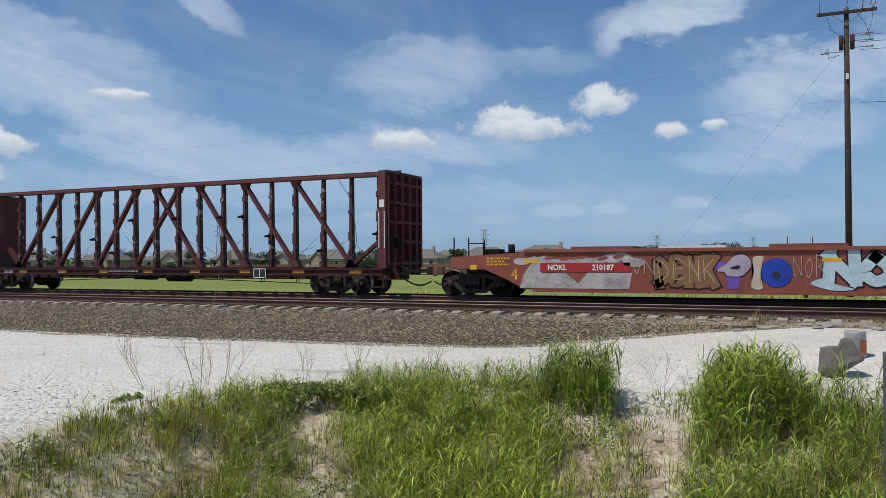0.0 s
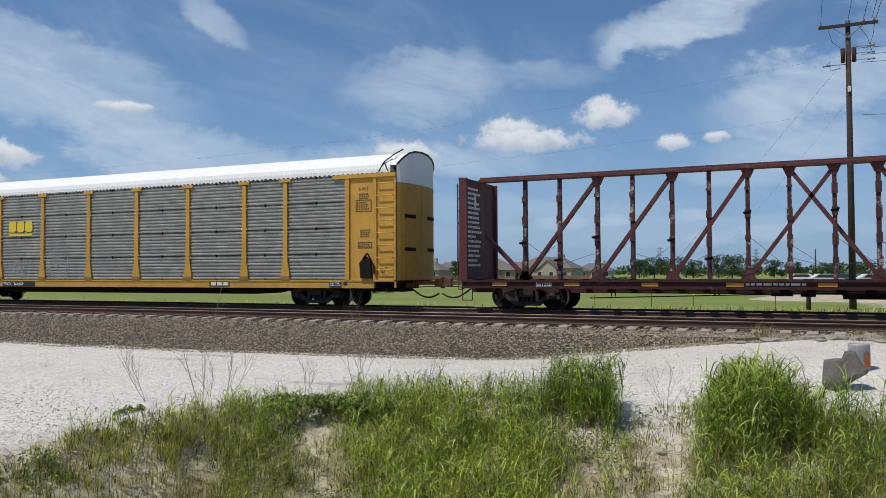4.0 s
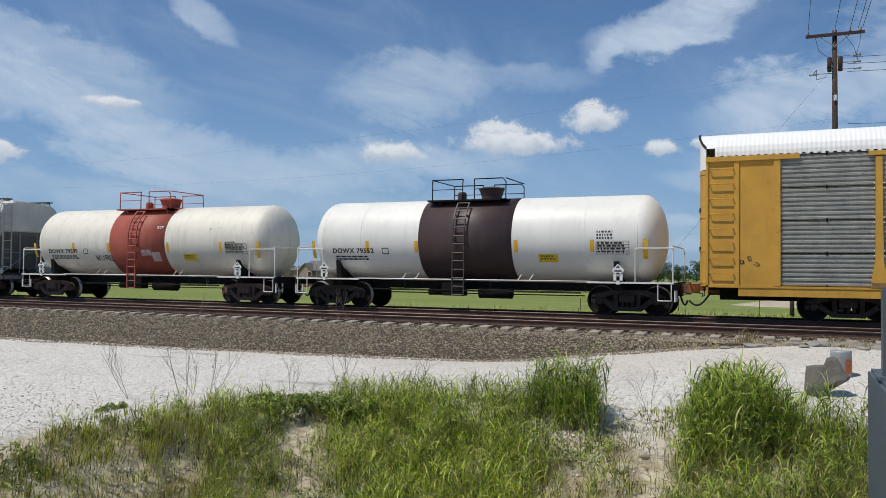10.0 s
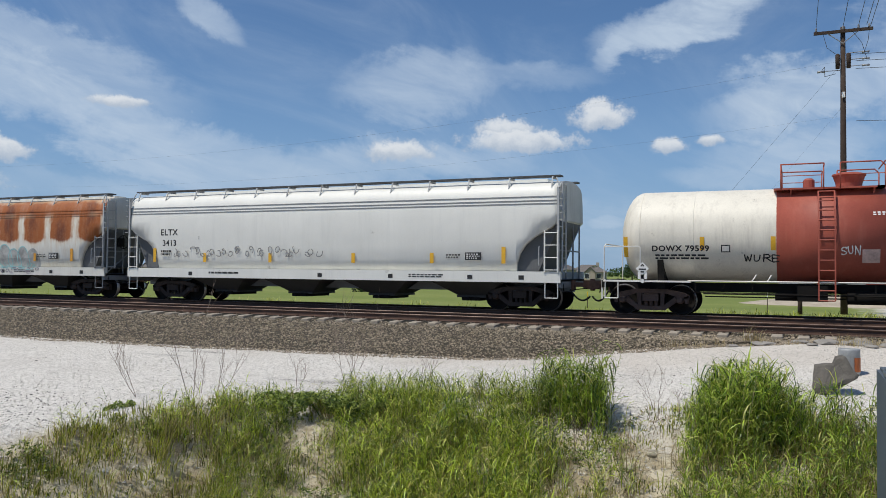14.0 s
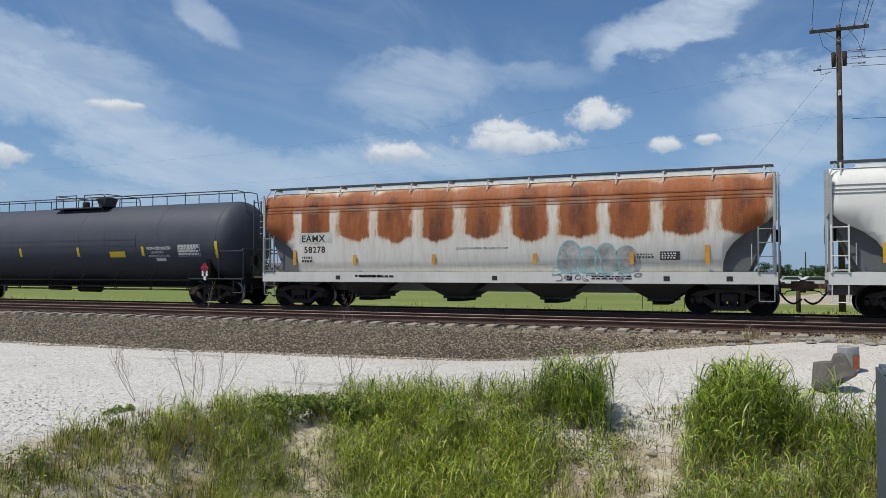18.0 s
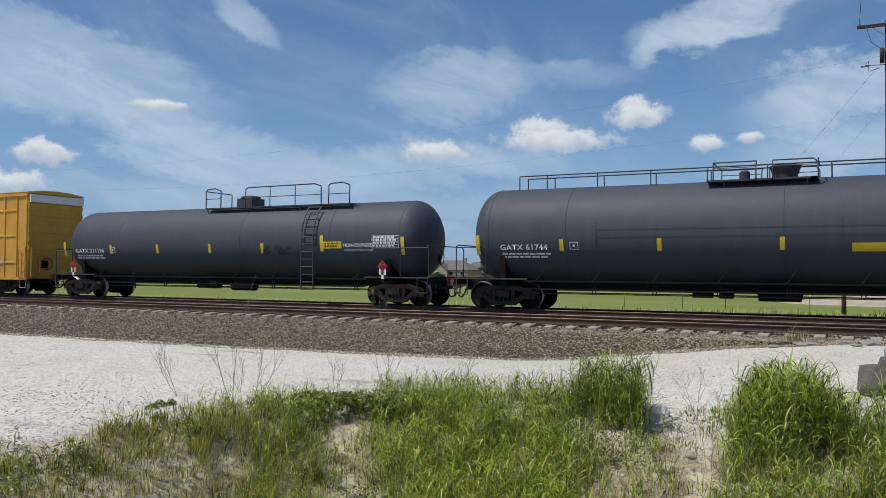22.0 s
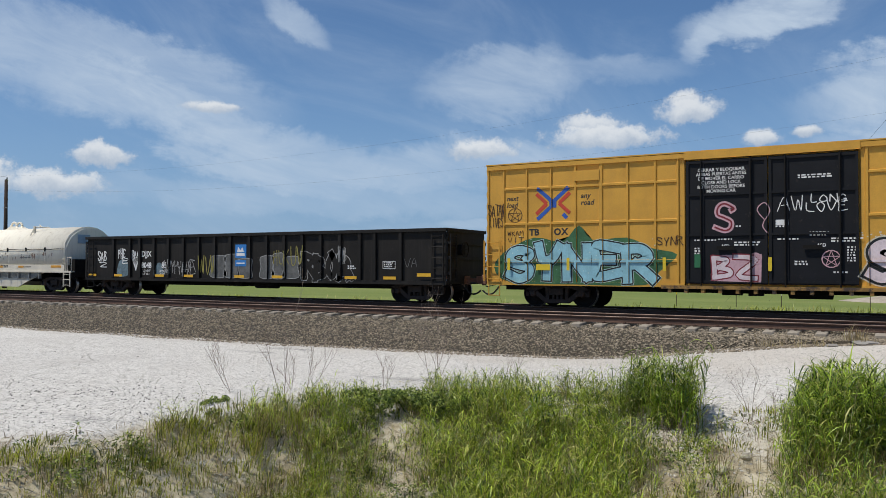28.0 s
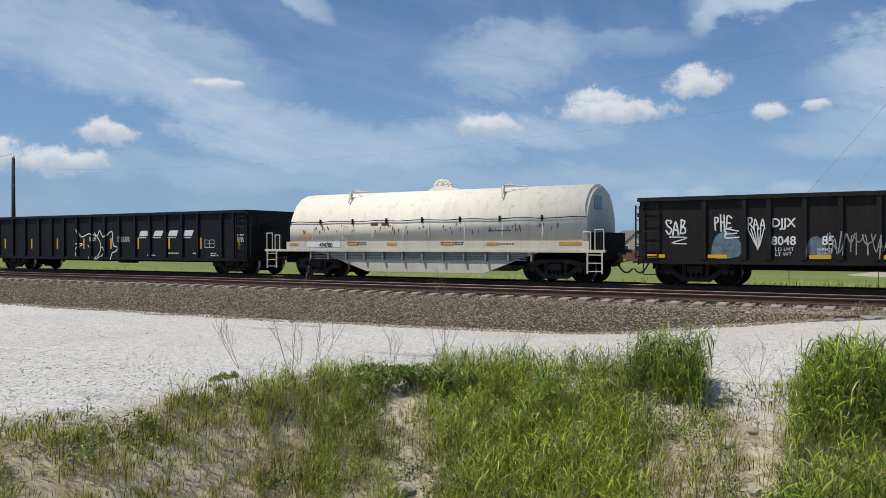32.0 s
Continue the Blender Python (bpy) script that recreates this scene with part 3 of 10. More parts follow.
def rail_track(y0, name):
    tr = tagged(thing(name, "railway track with brown rails on concrete sleepers", "railway track", "two parallel tracks"), kind="structure")
    for side in (-0.7525, 0.7525):
        bm = prism(B(), [(y0 + side + p, z) for p, z in RAIL], -400, 300)
        bm.faces.ensure_lookup_table()
        for f in bm.faces:
            if f.normal.z > 0.9 or (abs(f.calc_center_median().z) < 0.006):
                f.material_index = 1
        part("rail", bm, [m_rail_side, m_rail_top], tr)
    bm = B()
    prism(bm, [(-1.30, -0.36), (-1.30, -0.215), (-1.26, -0.19), (-0.5, -0.175), (0.5, -0.175), (1.26, -0.19), (1.30, -0.215), (1.30, -0.36)], -0.13, 0.13)
    bmesh.ops.bevel(bm, geom=[e for e in bm.edges if abs(e.verts[0].co.x) > 0.12 and abs(e.verts[0].co.x - e.verts[1].co.x) < 0.01 and e.verts[0].co.z > -0.3], offset=0.025, segments=1, affect="EDGES")
    first = part("sleeper", bm, m_tie, tr)
    rnd = random.Random(int(y0 * 10))
    first.location = (-70, y0, 0)
    clip = B()
    for s in (-0.7525, 0.7525):
        for k in (-0.1, 0.1):
            box(clip, -0.03, 0.03, s + k - 0.035, s + k + 0.035, -0.18, -0.135)
    clip_me = part("rail_clips", clip, m_rail_side, first).data
    for i in range(1, 125):
        ob = new("sleeper", first.data)
        ob.parent = tr
        ob.location = (-70 + i * 0.61 + rnd.uniform(-0.02, 0.02), y0 + rnd.uniform(-0.03, 0.03), rnd.uniform(-0.012, 0.012))
        ob.rotation_euler = (0, 0, rnd.uniform(-0.02, 0.02))
        if i > 60:
            c = new("rail_clips", clip_me)
            c.parent = ob
    return tr


track_near = rail_track(NEAR_Y, "track_1")
track_far = rail_track(TRAIN_Y, "track_2")


# ---- rolling stock: common parts ----
CARS = []        # (thing, rest place along the track)
WHEELSETS = []   # (object, place on its truck, wheel radius)
_mesh = {}


def shared(key, build, material):
    """One mesh for all alike parts."""
    if key not in _mesh:
        bm = build()
        bmesh.ops.recalc_face_normals(bm, faces=bm.faces)
        me = bpy.data.meshes.new(key)
        bm.to_mesh(me)
        bm.free()
        for m in (material if isinstance(material, (list, tuple)) else [material]):
            me.materials.append(m)
        _mesh[key] = me
    return _mesh[key]


def put(name, me, parent, at=(0, 0, 0)):
    ob = new(name, me)
    ob.parent, ob.location = parent, at
    return ob


def side_frame_mesh(r):
    bm = B()
    k = r / 0.457
    P = lambda pts: [(x, z * k) for x, z in pts]
    for y in (-0.07,):
        top = [(-1.14, 0.52), (-1.14, 0.60), (-1.00, 0.68), (-0.50, 0.79), (0.50, 0.79), (1.00, 0.68), (1.14, 0.60), (1.14, 0.52), (0.98, 0.50), (0.76, 0.56), (0.44, 0.66), (-0.44, 0.66), (-0.76, 0.56), (-0.98, 0.50)]
        prism(bm, P(top), -0.08, 0.08, "y")
        prism(bm, P([(-0.42, 0.14), (0.42, 0.14), (0.40, 0.27), (-0.40, 0.27)]), -0.09, 0.09, "y")
        for s in (-1, 1):
            prism(bm, P([(s * 0.42, 0.14), (s * 0.80, 0.42), (s * 0.72, 0.56), (s * 0.36, 0.27)]), -0.08, 0.08, "y")
            prism(bm, P([(s * 0.40, 0.24), (s * 0.29, 0.24), (s * 0.29, 0.70), (s * 0.42, 0.70)]), -0.075, 0.075, "y")
            prism(bm, P([(s * 1.14, 0.60), (s * 1.12, 0.36), (s * 1.02, 0.36), (s * 1.0, 0.55)]), -0.08, 0.08, "y")
            prism(bm, P([(s * 0.74, 0.55), (s * 0.72, 0.38), (s * 0.64, 0.40), (s * 0.64, 0.5)]), -0.075, 0.075, "y")
            prism(bm, P([(s * 0.99, 0.60), (s * 0.75, 0.60), (s * 0.77, 0.52), (s * 0.97, 0.52)]), -0.1, 0.1, "y")
    return bm


def wheelset_mesh(r):
    bm = B()
    lathe(bm, [(-1.02, 0.06), (-0.98, 0.085), (-0.8, 0.085), (0.8, 0.085), (0.98, 0.085), (1.02, 0.06)], 10, (0, 0, 0), "y")
    for s in (-1, 1):
        prof = [(0.80, 0.13), (0.80, 0.16), (0.755, r * 0.5), (0.75, r - 0.06), (0.82, r - 0.055), (0.82, r - 0.004), (0.715, r), (0.70, r + 0.025), (0.675, r + 0.02), (0.675, r - 0.06), (0.70, r * 0.5), (0.68, 0.15), (0.68, 0.13)]
        lathe(bm, [(s * a, b) for a, b in prof], 30, (0, 0, 0), "y")
        # paint dabs and lifting holes on the plate turn with the wheel
        for i in range(3):
            a = i * 2.1 + (0.4 if s > 0 else 0)
            rod(bm, (math.cos(a) * r * 0.62, s * 0.735, math.sin(a) * r * 0.62), (math.cos(a) * r * 0.62, s * 0.765, math.sin(a) * r * 0.62), 0.035, 6)
    for f in bm.faces:
        c = f.calc_center_median()
        if abs(math.hypot(c.x, c.z) - r) < 0.012 and abs(c.y) > 0.66:
            f.material_index = 1
    return bm


def bearing_mesh():
    return lathe(B(), [(-0.13, 0.03), (-0.13, 0.075), (-0.10, 0.105), (0.0, 0.12), (0.13, 0.12)], 12, (0, 0, 0), "y")


def spring_mesh():
    bm = B()
    for dx in (-0.15, 0.0, 0.15):
        prof = []
        for i in range(9):
            prof += [(0.27 + i * 0.034, 0.062), (0.287 + i * 0.034, 0.048)]
        lathe(bm, prof, 8, (dx, 0, 0), "z")
    return bm


def truck(car, x, r=0.457, mat=None, half=0.87):
    mat = mat or m_truck
    key = f"{mat.name}_{r}"
    bol = put("truck", shared("bolster_" + key, lambda: box(box(box(B(), -0.24, 0.24, -1.16, 1.16, 0.42, 0.64), -0.4, 0.4, -0.3, 0.3, 0.6, 0.74), -0.05, 0.05, -0.9, 0.9, 0.25, 0.4), mat), car, (x, 0, 0))
    for s in (-1, 1):
        put("side_frame", shared("side_frame_" + key, lambda: side_frame_mesh(r), mat), bol, (0, s * 1.0, 0))
        put("spring_nest", shared("springs_" + key, spring_mesh, mat), bol, (0, s * 1.0, 0))
        ws = put("wheelset", shared(f"wheelset_{r}", lambda: wheelset_mesh(r), [m_wheel, m_tread]), bol, (s * half, 0, r))
        WHEELSETS.append((ws, s * half, r))
        for q in (-1, 1):
            put("bearing_cap", shared("bearing_" + key, bearing_mesh, mat), bol, (q * half, s * 1.02, r)).rotation_euler = (0, 0, 0 if s < 0 else math.pi)
    bs = B()
    for s in (-1, 1):
        box(bs, s * 0.3 - 0.05, s * 0.3 + 0.05, -0.85, 0.85, 0.36, 0.46)
        for q in (-1, 1):
            box(bs, s * (half - 0.52) - 0.06, s * (half - 0.52) + 0.06, q * 0.75 - 0.09, q * 0.75 + 0.09, 0.3, 0.62)
    put("brake_beam", shared(f"brake_{r}", lambda: bs, m_under), bol)
    return bol


def coupler(car, x_body, x_face, s, mat=None):
    """Draft gear, shank and knuckle at one end; s = +1 at the leading end."""
    bm = B()
    box(bm, min(x_body - s * 0.8, x_body + s * 0.05), max(x_body - s * 0.8, x_body + s * 0.05), -0.2, 0.2, 0.68, 1.02)
    box(bm, min(x_body, x_face - s * 0.2), max(x_body, x_face - s * 0.2), -0.075, 0.075, 0.80, 0.95)
    prism(bm, [(x_face - s * 0.32, -0.1), (x_face - s * 0.12, -0.17), (x_face + s * 0.06, -0.16), (x_face + s * 0.10, -0.05), (x_face - s * 0.02, 0.0), (x_face - s * 0.02, 0.14), (x_face - s * 0.2, 0.17), (x_face - s * 0.32, 0.1)], 0.73, 1.02, "z")
    rod(bm, (x_face - s * 0.04, -0.1, 0.68), (x_face - s * 0.04, -0.1, 1.07), 0.045, 8)
    part("coupler", bm, mat or m_coupler, car, "rusty knuckle coupler")
    hb = B()
    gap = abs(x_face - x_body)
    pts = []
    for i in range(9):
        u = i / 8
        pts.append((x_body + s * gap * u * 0.95, -0.38 + 0.1 * u, 0.78 - 0.5 * math.sin(math.pi * min(1, u * 0.72 + 0.05)) * 0.85))
    pipe(hb, pts, 0.032, 6)
    part("brake_hose", hb, m_hose, car)
    lb = B()
    pipe(lb, [(x_body + s * 0.06, -1.4, 0.92), (x_body + s * 0.06, -1.4, 0.68), (x_body + s * 0.16, -1.1, 0.66), (x_body + s * 0.2, -0.3, 0.72), (x_face - s * 0.15, -0.12, 0.76)], 0.016, 5)
    part("uncoupling_lever", lb, m_under, car)


def ladder(car, x0, x1, z0, z1, y, rungs, mat, r=0.016, rails=True, name="ladder"):
    bm = B()
    if rails:
        for x in (x0, x1):
            box(bm, x - 0.022, x + 0.022, y - 0.012, y + 0.03, z0 - 0.08, z1 + 0.08)
    for i in range(rungs):
        z = z0 + (z1 - z0) * i / max(1, rungs - 1)
        rod(bm, (x0, y, z), (x1, y, z), r, 5)
    return part(name, bm, mat, car)


def end_ladder(car, x, y0, y1, z0, z1, rungs, mat, r=0.016):
    bm = B()
    for y in (y0, y1):
        box(bm, x - 0.03, x + 0.012, y - 0.022, y + 0.022, z0 - 0.08, z1 + 0.08)
    for i in range(rungs):
        z = z0 + (z1 - z0) * i / max(1, rungs - 1)
        rod(bm, (x, y0, z), (x, y1, z), r, 5)
    return part("end_ladder", bm, mat, car)


def step_stirrup(car, x, y, z_top, mat, w=0.36, drop=0.42):
    bm = pipe(B(), [(x - w / 2, y, z_top), (x - w / 2, y, z_top - drop), (x + w / 2, y, z_top - drop), (x + w / 2, y, z_top)], 0.018, 5)
    return part("sill_step", bm, mat, car)


def hand_brake(car, x, y, z, s, mat, r=0.28):
    bm = B()
    n = 16
    ring = [(x, y + r * math.cos(2 * math.pi * i / n), z + r * math.sin(2 * math.pi * i / n)) for i in range(n + 1)]
    pipe(bm, ring, 0.016, 5)
    for i in range(0, n, 4):
        rod(bm, ring[i], (x, y, z), 0.012, 4)
    box(bm, x - s * 0.18 - 0.06, x - s * 0.18 + 0.12, y - 0.12, y + 0.12, z - 0.2, z + 0.16)
    return part("hand_brake", bm, mat, car)


def rigging(car, x0, x1, mat=None):
    """Brake reservoir, cylinder, pipes and rods under the floor."""
    mat = mat or m_under
    c = (x0 + x1) / 2
    bm = lathe(B(), [(-0.62, 0.05), (-0.58, 0.19), (0.58, 0.19), (0.62, 0.05)], 14, (c + 0.8, -0.75, 0.62), "x")
    part("air_reservoir", bm, mat, car)
    bm = B()
    box(bm, c - 0.9, c - 0.5, -0.95, -0.6, 0.5, 0.82)
    lathe(bm, [(-0.3, 0.12), (0.3, 0.12)], 10, (c - 1.4, -0.7, 0.62), "x")
    part("brake_valve", bm, mat, car)
    bm = B()
    rod(bm, (x0, -0.5, 0.58), (x1, -0.5, 0.58), 0.02, 5)
    rod(bm, (x0, -1.0, 0.68), (x1, -1.0, 0.68), 0.022, 5)
    part("train_pipe", bm, mat, car)


def railcar(name, label, category, xa, xb, trucks, r=0.457, truck_mat=None, half=0.87):
    """xa, xb: body ends along the train; trucks: their centres. Returns the car, its half length and the shift to its own space."""
    c = (xa + xb) / 2
    car = thing(name, label, category, "cars of the freight train")
    car.matrix_world = pose(c, TRAIN_Y, 0)
    CARS.append((car, c))
    for x in trucks:
        truck(car, x - c, r, truck_mat, half)
    return car, (xb - xa) / 2, c


# ---- the cars, from the head of the train back ----
GAPS = {}


def join_ends(car, c, xa, xb, fa, fb, mat=None):
    """Couplers at both ends; fa, fb: the planes where they meet the next car."""
    coupler(car, xa - c, fa - c, -1, mat)
    coupler(car, xb - c, fb - c, 1, mat)


m_cb = surface("centerbeam_red", (0.105, 0.025, 0.026), 0.25, 2, 30, 0.65, 0, 0.15, wear=((0.10, 0.05, 0.04), 0.3, 3), streak=((0.30, 0.20, 0.16), 0.25))
m_cb_post = surface("worn_post", (0.075, 0.026, 0.026), 0.35, 5, 30, 0.75, 0, 0.2, wear=((0.42, 0.36, 0.31), 0.34, 2.6))
# the car's red darkened for the shade on deck and sills, with wear
m_cb_deck_shade = surface("deck_shaded_red", (0.065, 0.024, 0.022), 0.3, 2, 30, 0.75, 0, 0.2, wear=((0.16, 0.09, 0.07), 0.2, 3), spec=0.2)
m_orange = surface("dirty_orange", (0.62, 0.30, 0.04), 0.2, 3, 40, 0.6)
m_cable = surface("steel_cable", (0.10, 0.10, 0.10), 0.2, 5, 50, 0.6, 0.5)
m_well = surface("well_red", (0.27, 0.075, 0.05), 0.22, 1.2, 30, 0.65, 0, 0.12, wear=((0.14, 0.06, 0.04), 0.22, 2), streak=((0.36, 0.15, 0.11), 0.4))


def well_car():
    xa, xb = -10.9, 8.6
    car, h, c = railcar("well_car", "faded red intermodal well car covered with graffiti", "railcar", xa, xb, (-10.25, 7.95), truck_mat=m_truck)
    L, R = -h, h
    for s in (-1, 1):
        bm = B()
        prism(bm, [(L + 2.6, 0.30), (L + 3.4, 0.26), (R - 3.4, 0.26), (R - 2.6, 0.30), (R - 2.0, 0.62), (R - 1.2, 0.95), (R, 0.98), (R, 1.36), (R - 2.8, 1.52), (L + 2.8, 1.52), (L, 1.36), (L, 0.98), (L + 1.2, 0.95), (L + 2.0, 0.62)], s * 1.50, s * 1.44, "y")
        side = part("side_sill", bm, m_well, car)
        bm = B()
        box(bm, L + 2.6, R - 2.6, s * 1.56 if s < 0 else 1.40, s * 1.40 if s < 0 else 1.56, 1.50, 1.60)
        box(bm, L + 2.9, R - 2.9, s * 1.55 if s < 0 else 1.42, s * 1.42 if s < 0 else 1.55, 0.22, 0.31)
        part("side_chord", bm, m_well, side)
    bm = box(B(), L + 3, R - 3, -1.42, 1.42, 0.26, 0.32)
    part("well_floor", bm, m_under, car)
    for s in (-1, 1):
        e = R if s > 0 else L
        bm = B()
        box(bm, min(e, e - s * 2.8), max(e, e - s * 2.8), -1.44, 1.44, 0.95, 1.12)
        box(bm, min(e - s * 2.85, e - s * 2.7), max(e - s * 2.85, e - s * 2.7), -1.44, 1.44, 0.3, 1.5)
        part("end_platform", bm, m_well, car)
        bm = B()
        for k in range(6):
            box(bm, min(e - s * (0.2 + k * 0.13), e - s * (0.28 + k * 0.13)), max(e - s * (0.2 + k * 0.13), e - s * (0.28 + k * 0.13)), -1.3, -0.5, 1.36, 1.39)
        box(bm, e - s * 1.4 - 0.25, e - s * 1.4 + 0.25, -1.3, -0.7, 1.12, 1.62)
        box(bm, e - s * 2.1 - 0.35, e - s * 2.1 + 0.35, -1.2, -0.6, 1.12, 1.52)
        rod(bm, (e - s * 2.0, -1.0, 1.4), (e - s * 2.0, -1.0, 1.78), 0.12, 8)
        part("end_gear", bm, m_under, car)
        bm = B()
        for x in (0.08, 0.62, 1.15):
            rod(bm, (e - s * x, -1.42, 1.0), (e - s * x, -1.42, 2.02 if x < 0.7 else 1.85), 0.025, 6)
        rod(bm, (e - s * 0.62, -1.42, 1.82), (e - s * 1.15, -1.42, 1.82), 0.018, 5)
        rod(bm, (e - s * 0.08, 1.42, 1.0), (e - s * 0.08, 1.42, 2.02), 0.025, 6)
        part("handrail", bm, m_under, car)
    # sign with mark and number, worn patches of grey and bright paint
    y = -1.506
    X = lambda v: v - c
    bm = plate(B(), X(-7.75), X(-4.86), 0.86, 1.16, y)
    part("number_panel", bm, surface("panel_red", (0.42, 0.03, 0.03), 0.1, 4, 50, 0.5), car, "bright red panel with white mark and number")
    lettering("NOKL", X(-7.5), 0.93, 0.24, car, m_letter_white, y - 0.012, bold=0.008, squash=0.95)
    lettering("210187", X(-6.05), 0.93, 0.24, car, m_letter_white, y - 0.012, bold=0.008, squash=0.95)
    grey = surface("grey_overspray", (0.46, 0.42, 0.40), 0.45, 3, 20, 0.7, bump=0)
    bm = prism(B(), [(X(-8.45), 0.34), (X(-8.3), 0.80), (X(-7.9), 1.32), (X(-7.4), 1.22), (X(-7.72), 0.82), (X(-6.9), 0.84), (X(-6.5), 0.50), (X(-6.2), 0.84), (X(-4.8), 0.84), (X(-4.9), 0.34)], y - 0.004, y, "y")
    part("grey_paint_patch", bm, grey, car)
    bars(car, X(-9.6), 1.34, 0.8, 0.3, 3, m_yellow, y, seed=3)
    bm = plate(B(), X(-10.2), X(-9.95), 0.94, 1.1, y)
    plate(bm, X(-8.3), X(-7.8), 1.16, 1.27, y)
    plate(bm, X(0.5), X(1.0), 1.16, 1.27, y)
    part("reflector", bm, m_yellow, car)
    lettering("4", X(-8.75), 0.62, 0.5, car, m_orange, y - 0.008, bold=0.01)
    flat = relief(y, [])
    wel = lambda name, col: surface(name, col, 0.25, 2.5, 25, 0.6, bump=0)
    pitch, tan, lilac, ice, bone = wel("spray_pitch", (0.02, 0.012, 0.01)), wel("spray_tan", (0.27, 0.14, 0.07)), wel("spray_lilac", (0.45, 0.38, 0.45)), wel("spray_ice", (0.52, 0.66, 0.70)), wel("spray_bone", (0.58, 0.45, 0.20))
    spray_piece(car, "DENK", X(-4.05), 0.56, 1.75, 0.70, [(0.36, pitch), (0.27, tan)], flat, 31, 0.05)
    spray_tag(car, "DENK", X(-4.02), 0.62, 1.70, 0.62, 0.022, bone, flat, 31)
    # a lilac bird's head on a violet ground, with a dark eye
    purple = wel("spray_purple", (0.20, 0.10, 0.50))
    spray_patch(car, [(X(-2.34), 0.92), (X(-2.04), 0.92), (X(-2.04), 1.18), (X(-2.34), 1.18)], purple, flat, 0.002, 1)
    spray_patch(car, [(X(-2.03), 0.38), (X(-1.74), 0.38), (X(-1.66), 0.74), (X(-2.08), 0.74)], purple, flat, 0.002, 1)
    head_ = [(-2.32, 0.92), (-2.03, 1.14), (-1.83, 1.34), (-1.59, 1.39), (-1.39, 1.24), (-1.37, 1.04), (-1.49, 0.87), (-1.68, 0.75), (-2.03, 0.76), (-2.10, 0.87)]
    spray_patch(car, [(X(-1.80 + (px + 1.80) * 1.06), 1.06 + (pz - 1.06) * 1.08) for px, pz in head_], pitch, flat, 0.003)
    spray_patch(car, [(X(px), pz) for px, pz in head_], lilac, flat, 0.005)
    spray_patch(car, [(X(-1.95), 0.98), (X(-1.75), 1.07), (X(-1.66), 1.03), (X(-1.74), 0.95)], pitch, flat, 0.007)
    rr = random.Random(12)
    for k in range(11):
        px, pz, q = -8.35 + k * 0.36, rr.uniform(1.12, 1.34), rr.uniform(0.14, 0.24)
        ring_ = [(X(px) + q * 1.5 * math.cos(t), pz + q * 0.7 * rr.uniform(0.6, 1.1) * math.sin(t)) for t in np.linspace(0, 5.6, 9)]
        spray_patch(car, ring_, grey, flat, 0.003 + 0.0003 * k, 3)
    for k, (px, pz) in enumerate(((-7.6, 1.34), (-7.1, 1.3), (-6.5, 1.36), (-5.9, 1.3), (-5.4, 1.35))):
        spray_patch(car, [(X(px), pz), (X(px) + 0.3, pz + 0.07), (X(px) + 0.34, pz - 0.02), (X(px) + 0.1, pz - 0.08)], m_well, flat, 0.0075, 2)
    bm = lathe(B(), [(0, 0.42), (0.006, 0.42)], 28, (X(-0.68), y - 0.007, 0.86), "y")
    part("blue_disc", bm, surface("spray_blue", (0.02, 0.06, 0.42), 0.3, 2, 30, 0.6, bump=0), car)
    bm = lathe(B(), [(0, 0.10), (0.006, 0.10)], 16, (X(-0.70), y - 0.015, 0.80), "y")
    part("black_dot", bm, m_letter_black, car)
    spray_patch(car, [(X(-1.32), 1.29), (X(-1.02), 1.31), (X(-1.12), 0.85), (X(-1.05), 0.40), (X(-1.37), 0.43), (X(-1.29), 0.9)], surface("spray_cream", (0.60, 0.50, 0.40), 0.2, 2, 30, 0.6, bump=0), flat, 0.004, 3)
    spray_piece(car, "NOST", X(0.55), 0.62, 3.6, 0.66, [(0.40, pitch), (0.31, ice)], flat, 33, 0.05)
    spray_patch(car, [(X(0.2), 0.55), (X(0.75), 0.36), (X(1.3), 0.40), (X(0.8), 0.55), (X(0.6), 0.72)], ice, flat, 0.006)
    spray_tag(car, "NOR", X(-0.25), 0.75, 0.85, 0.55, 0.018, grey, flat, 18)
    spray_tag(car, "VN", X(-4.85), 0.8, 0.8, 0.5, 0.022, grey, flat, 19)
    join_ends(car, c, xa, xb, -12.15, 9.5)
    # roofs of the loads in the next wells show as a low pale strip
    bm = box(B(), X(-4.1), X(-2.1), -0.9, 0.9, 1.45, 1.68)
    part("load_cover", bm, m_white, car)
    part("load_cover", box(B(), X(-0.9), X(1.2), -0.9, 0.9, 1.45, 1.70), m_well, car)
    part("load_cover", box(B(), X(-6.9), X(-4.9), -0.9, 0.9, 1.45, 1.68), m_well, car)


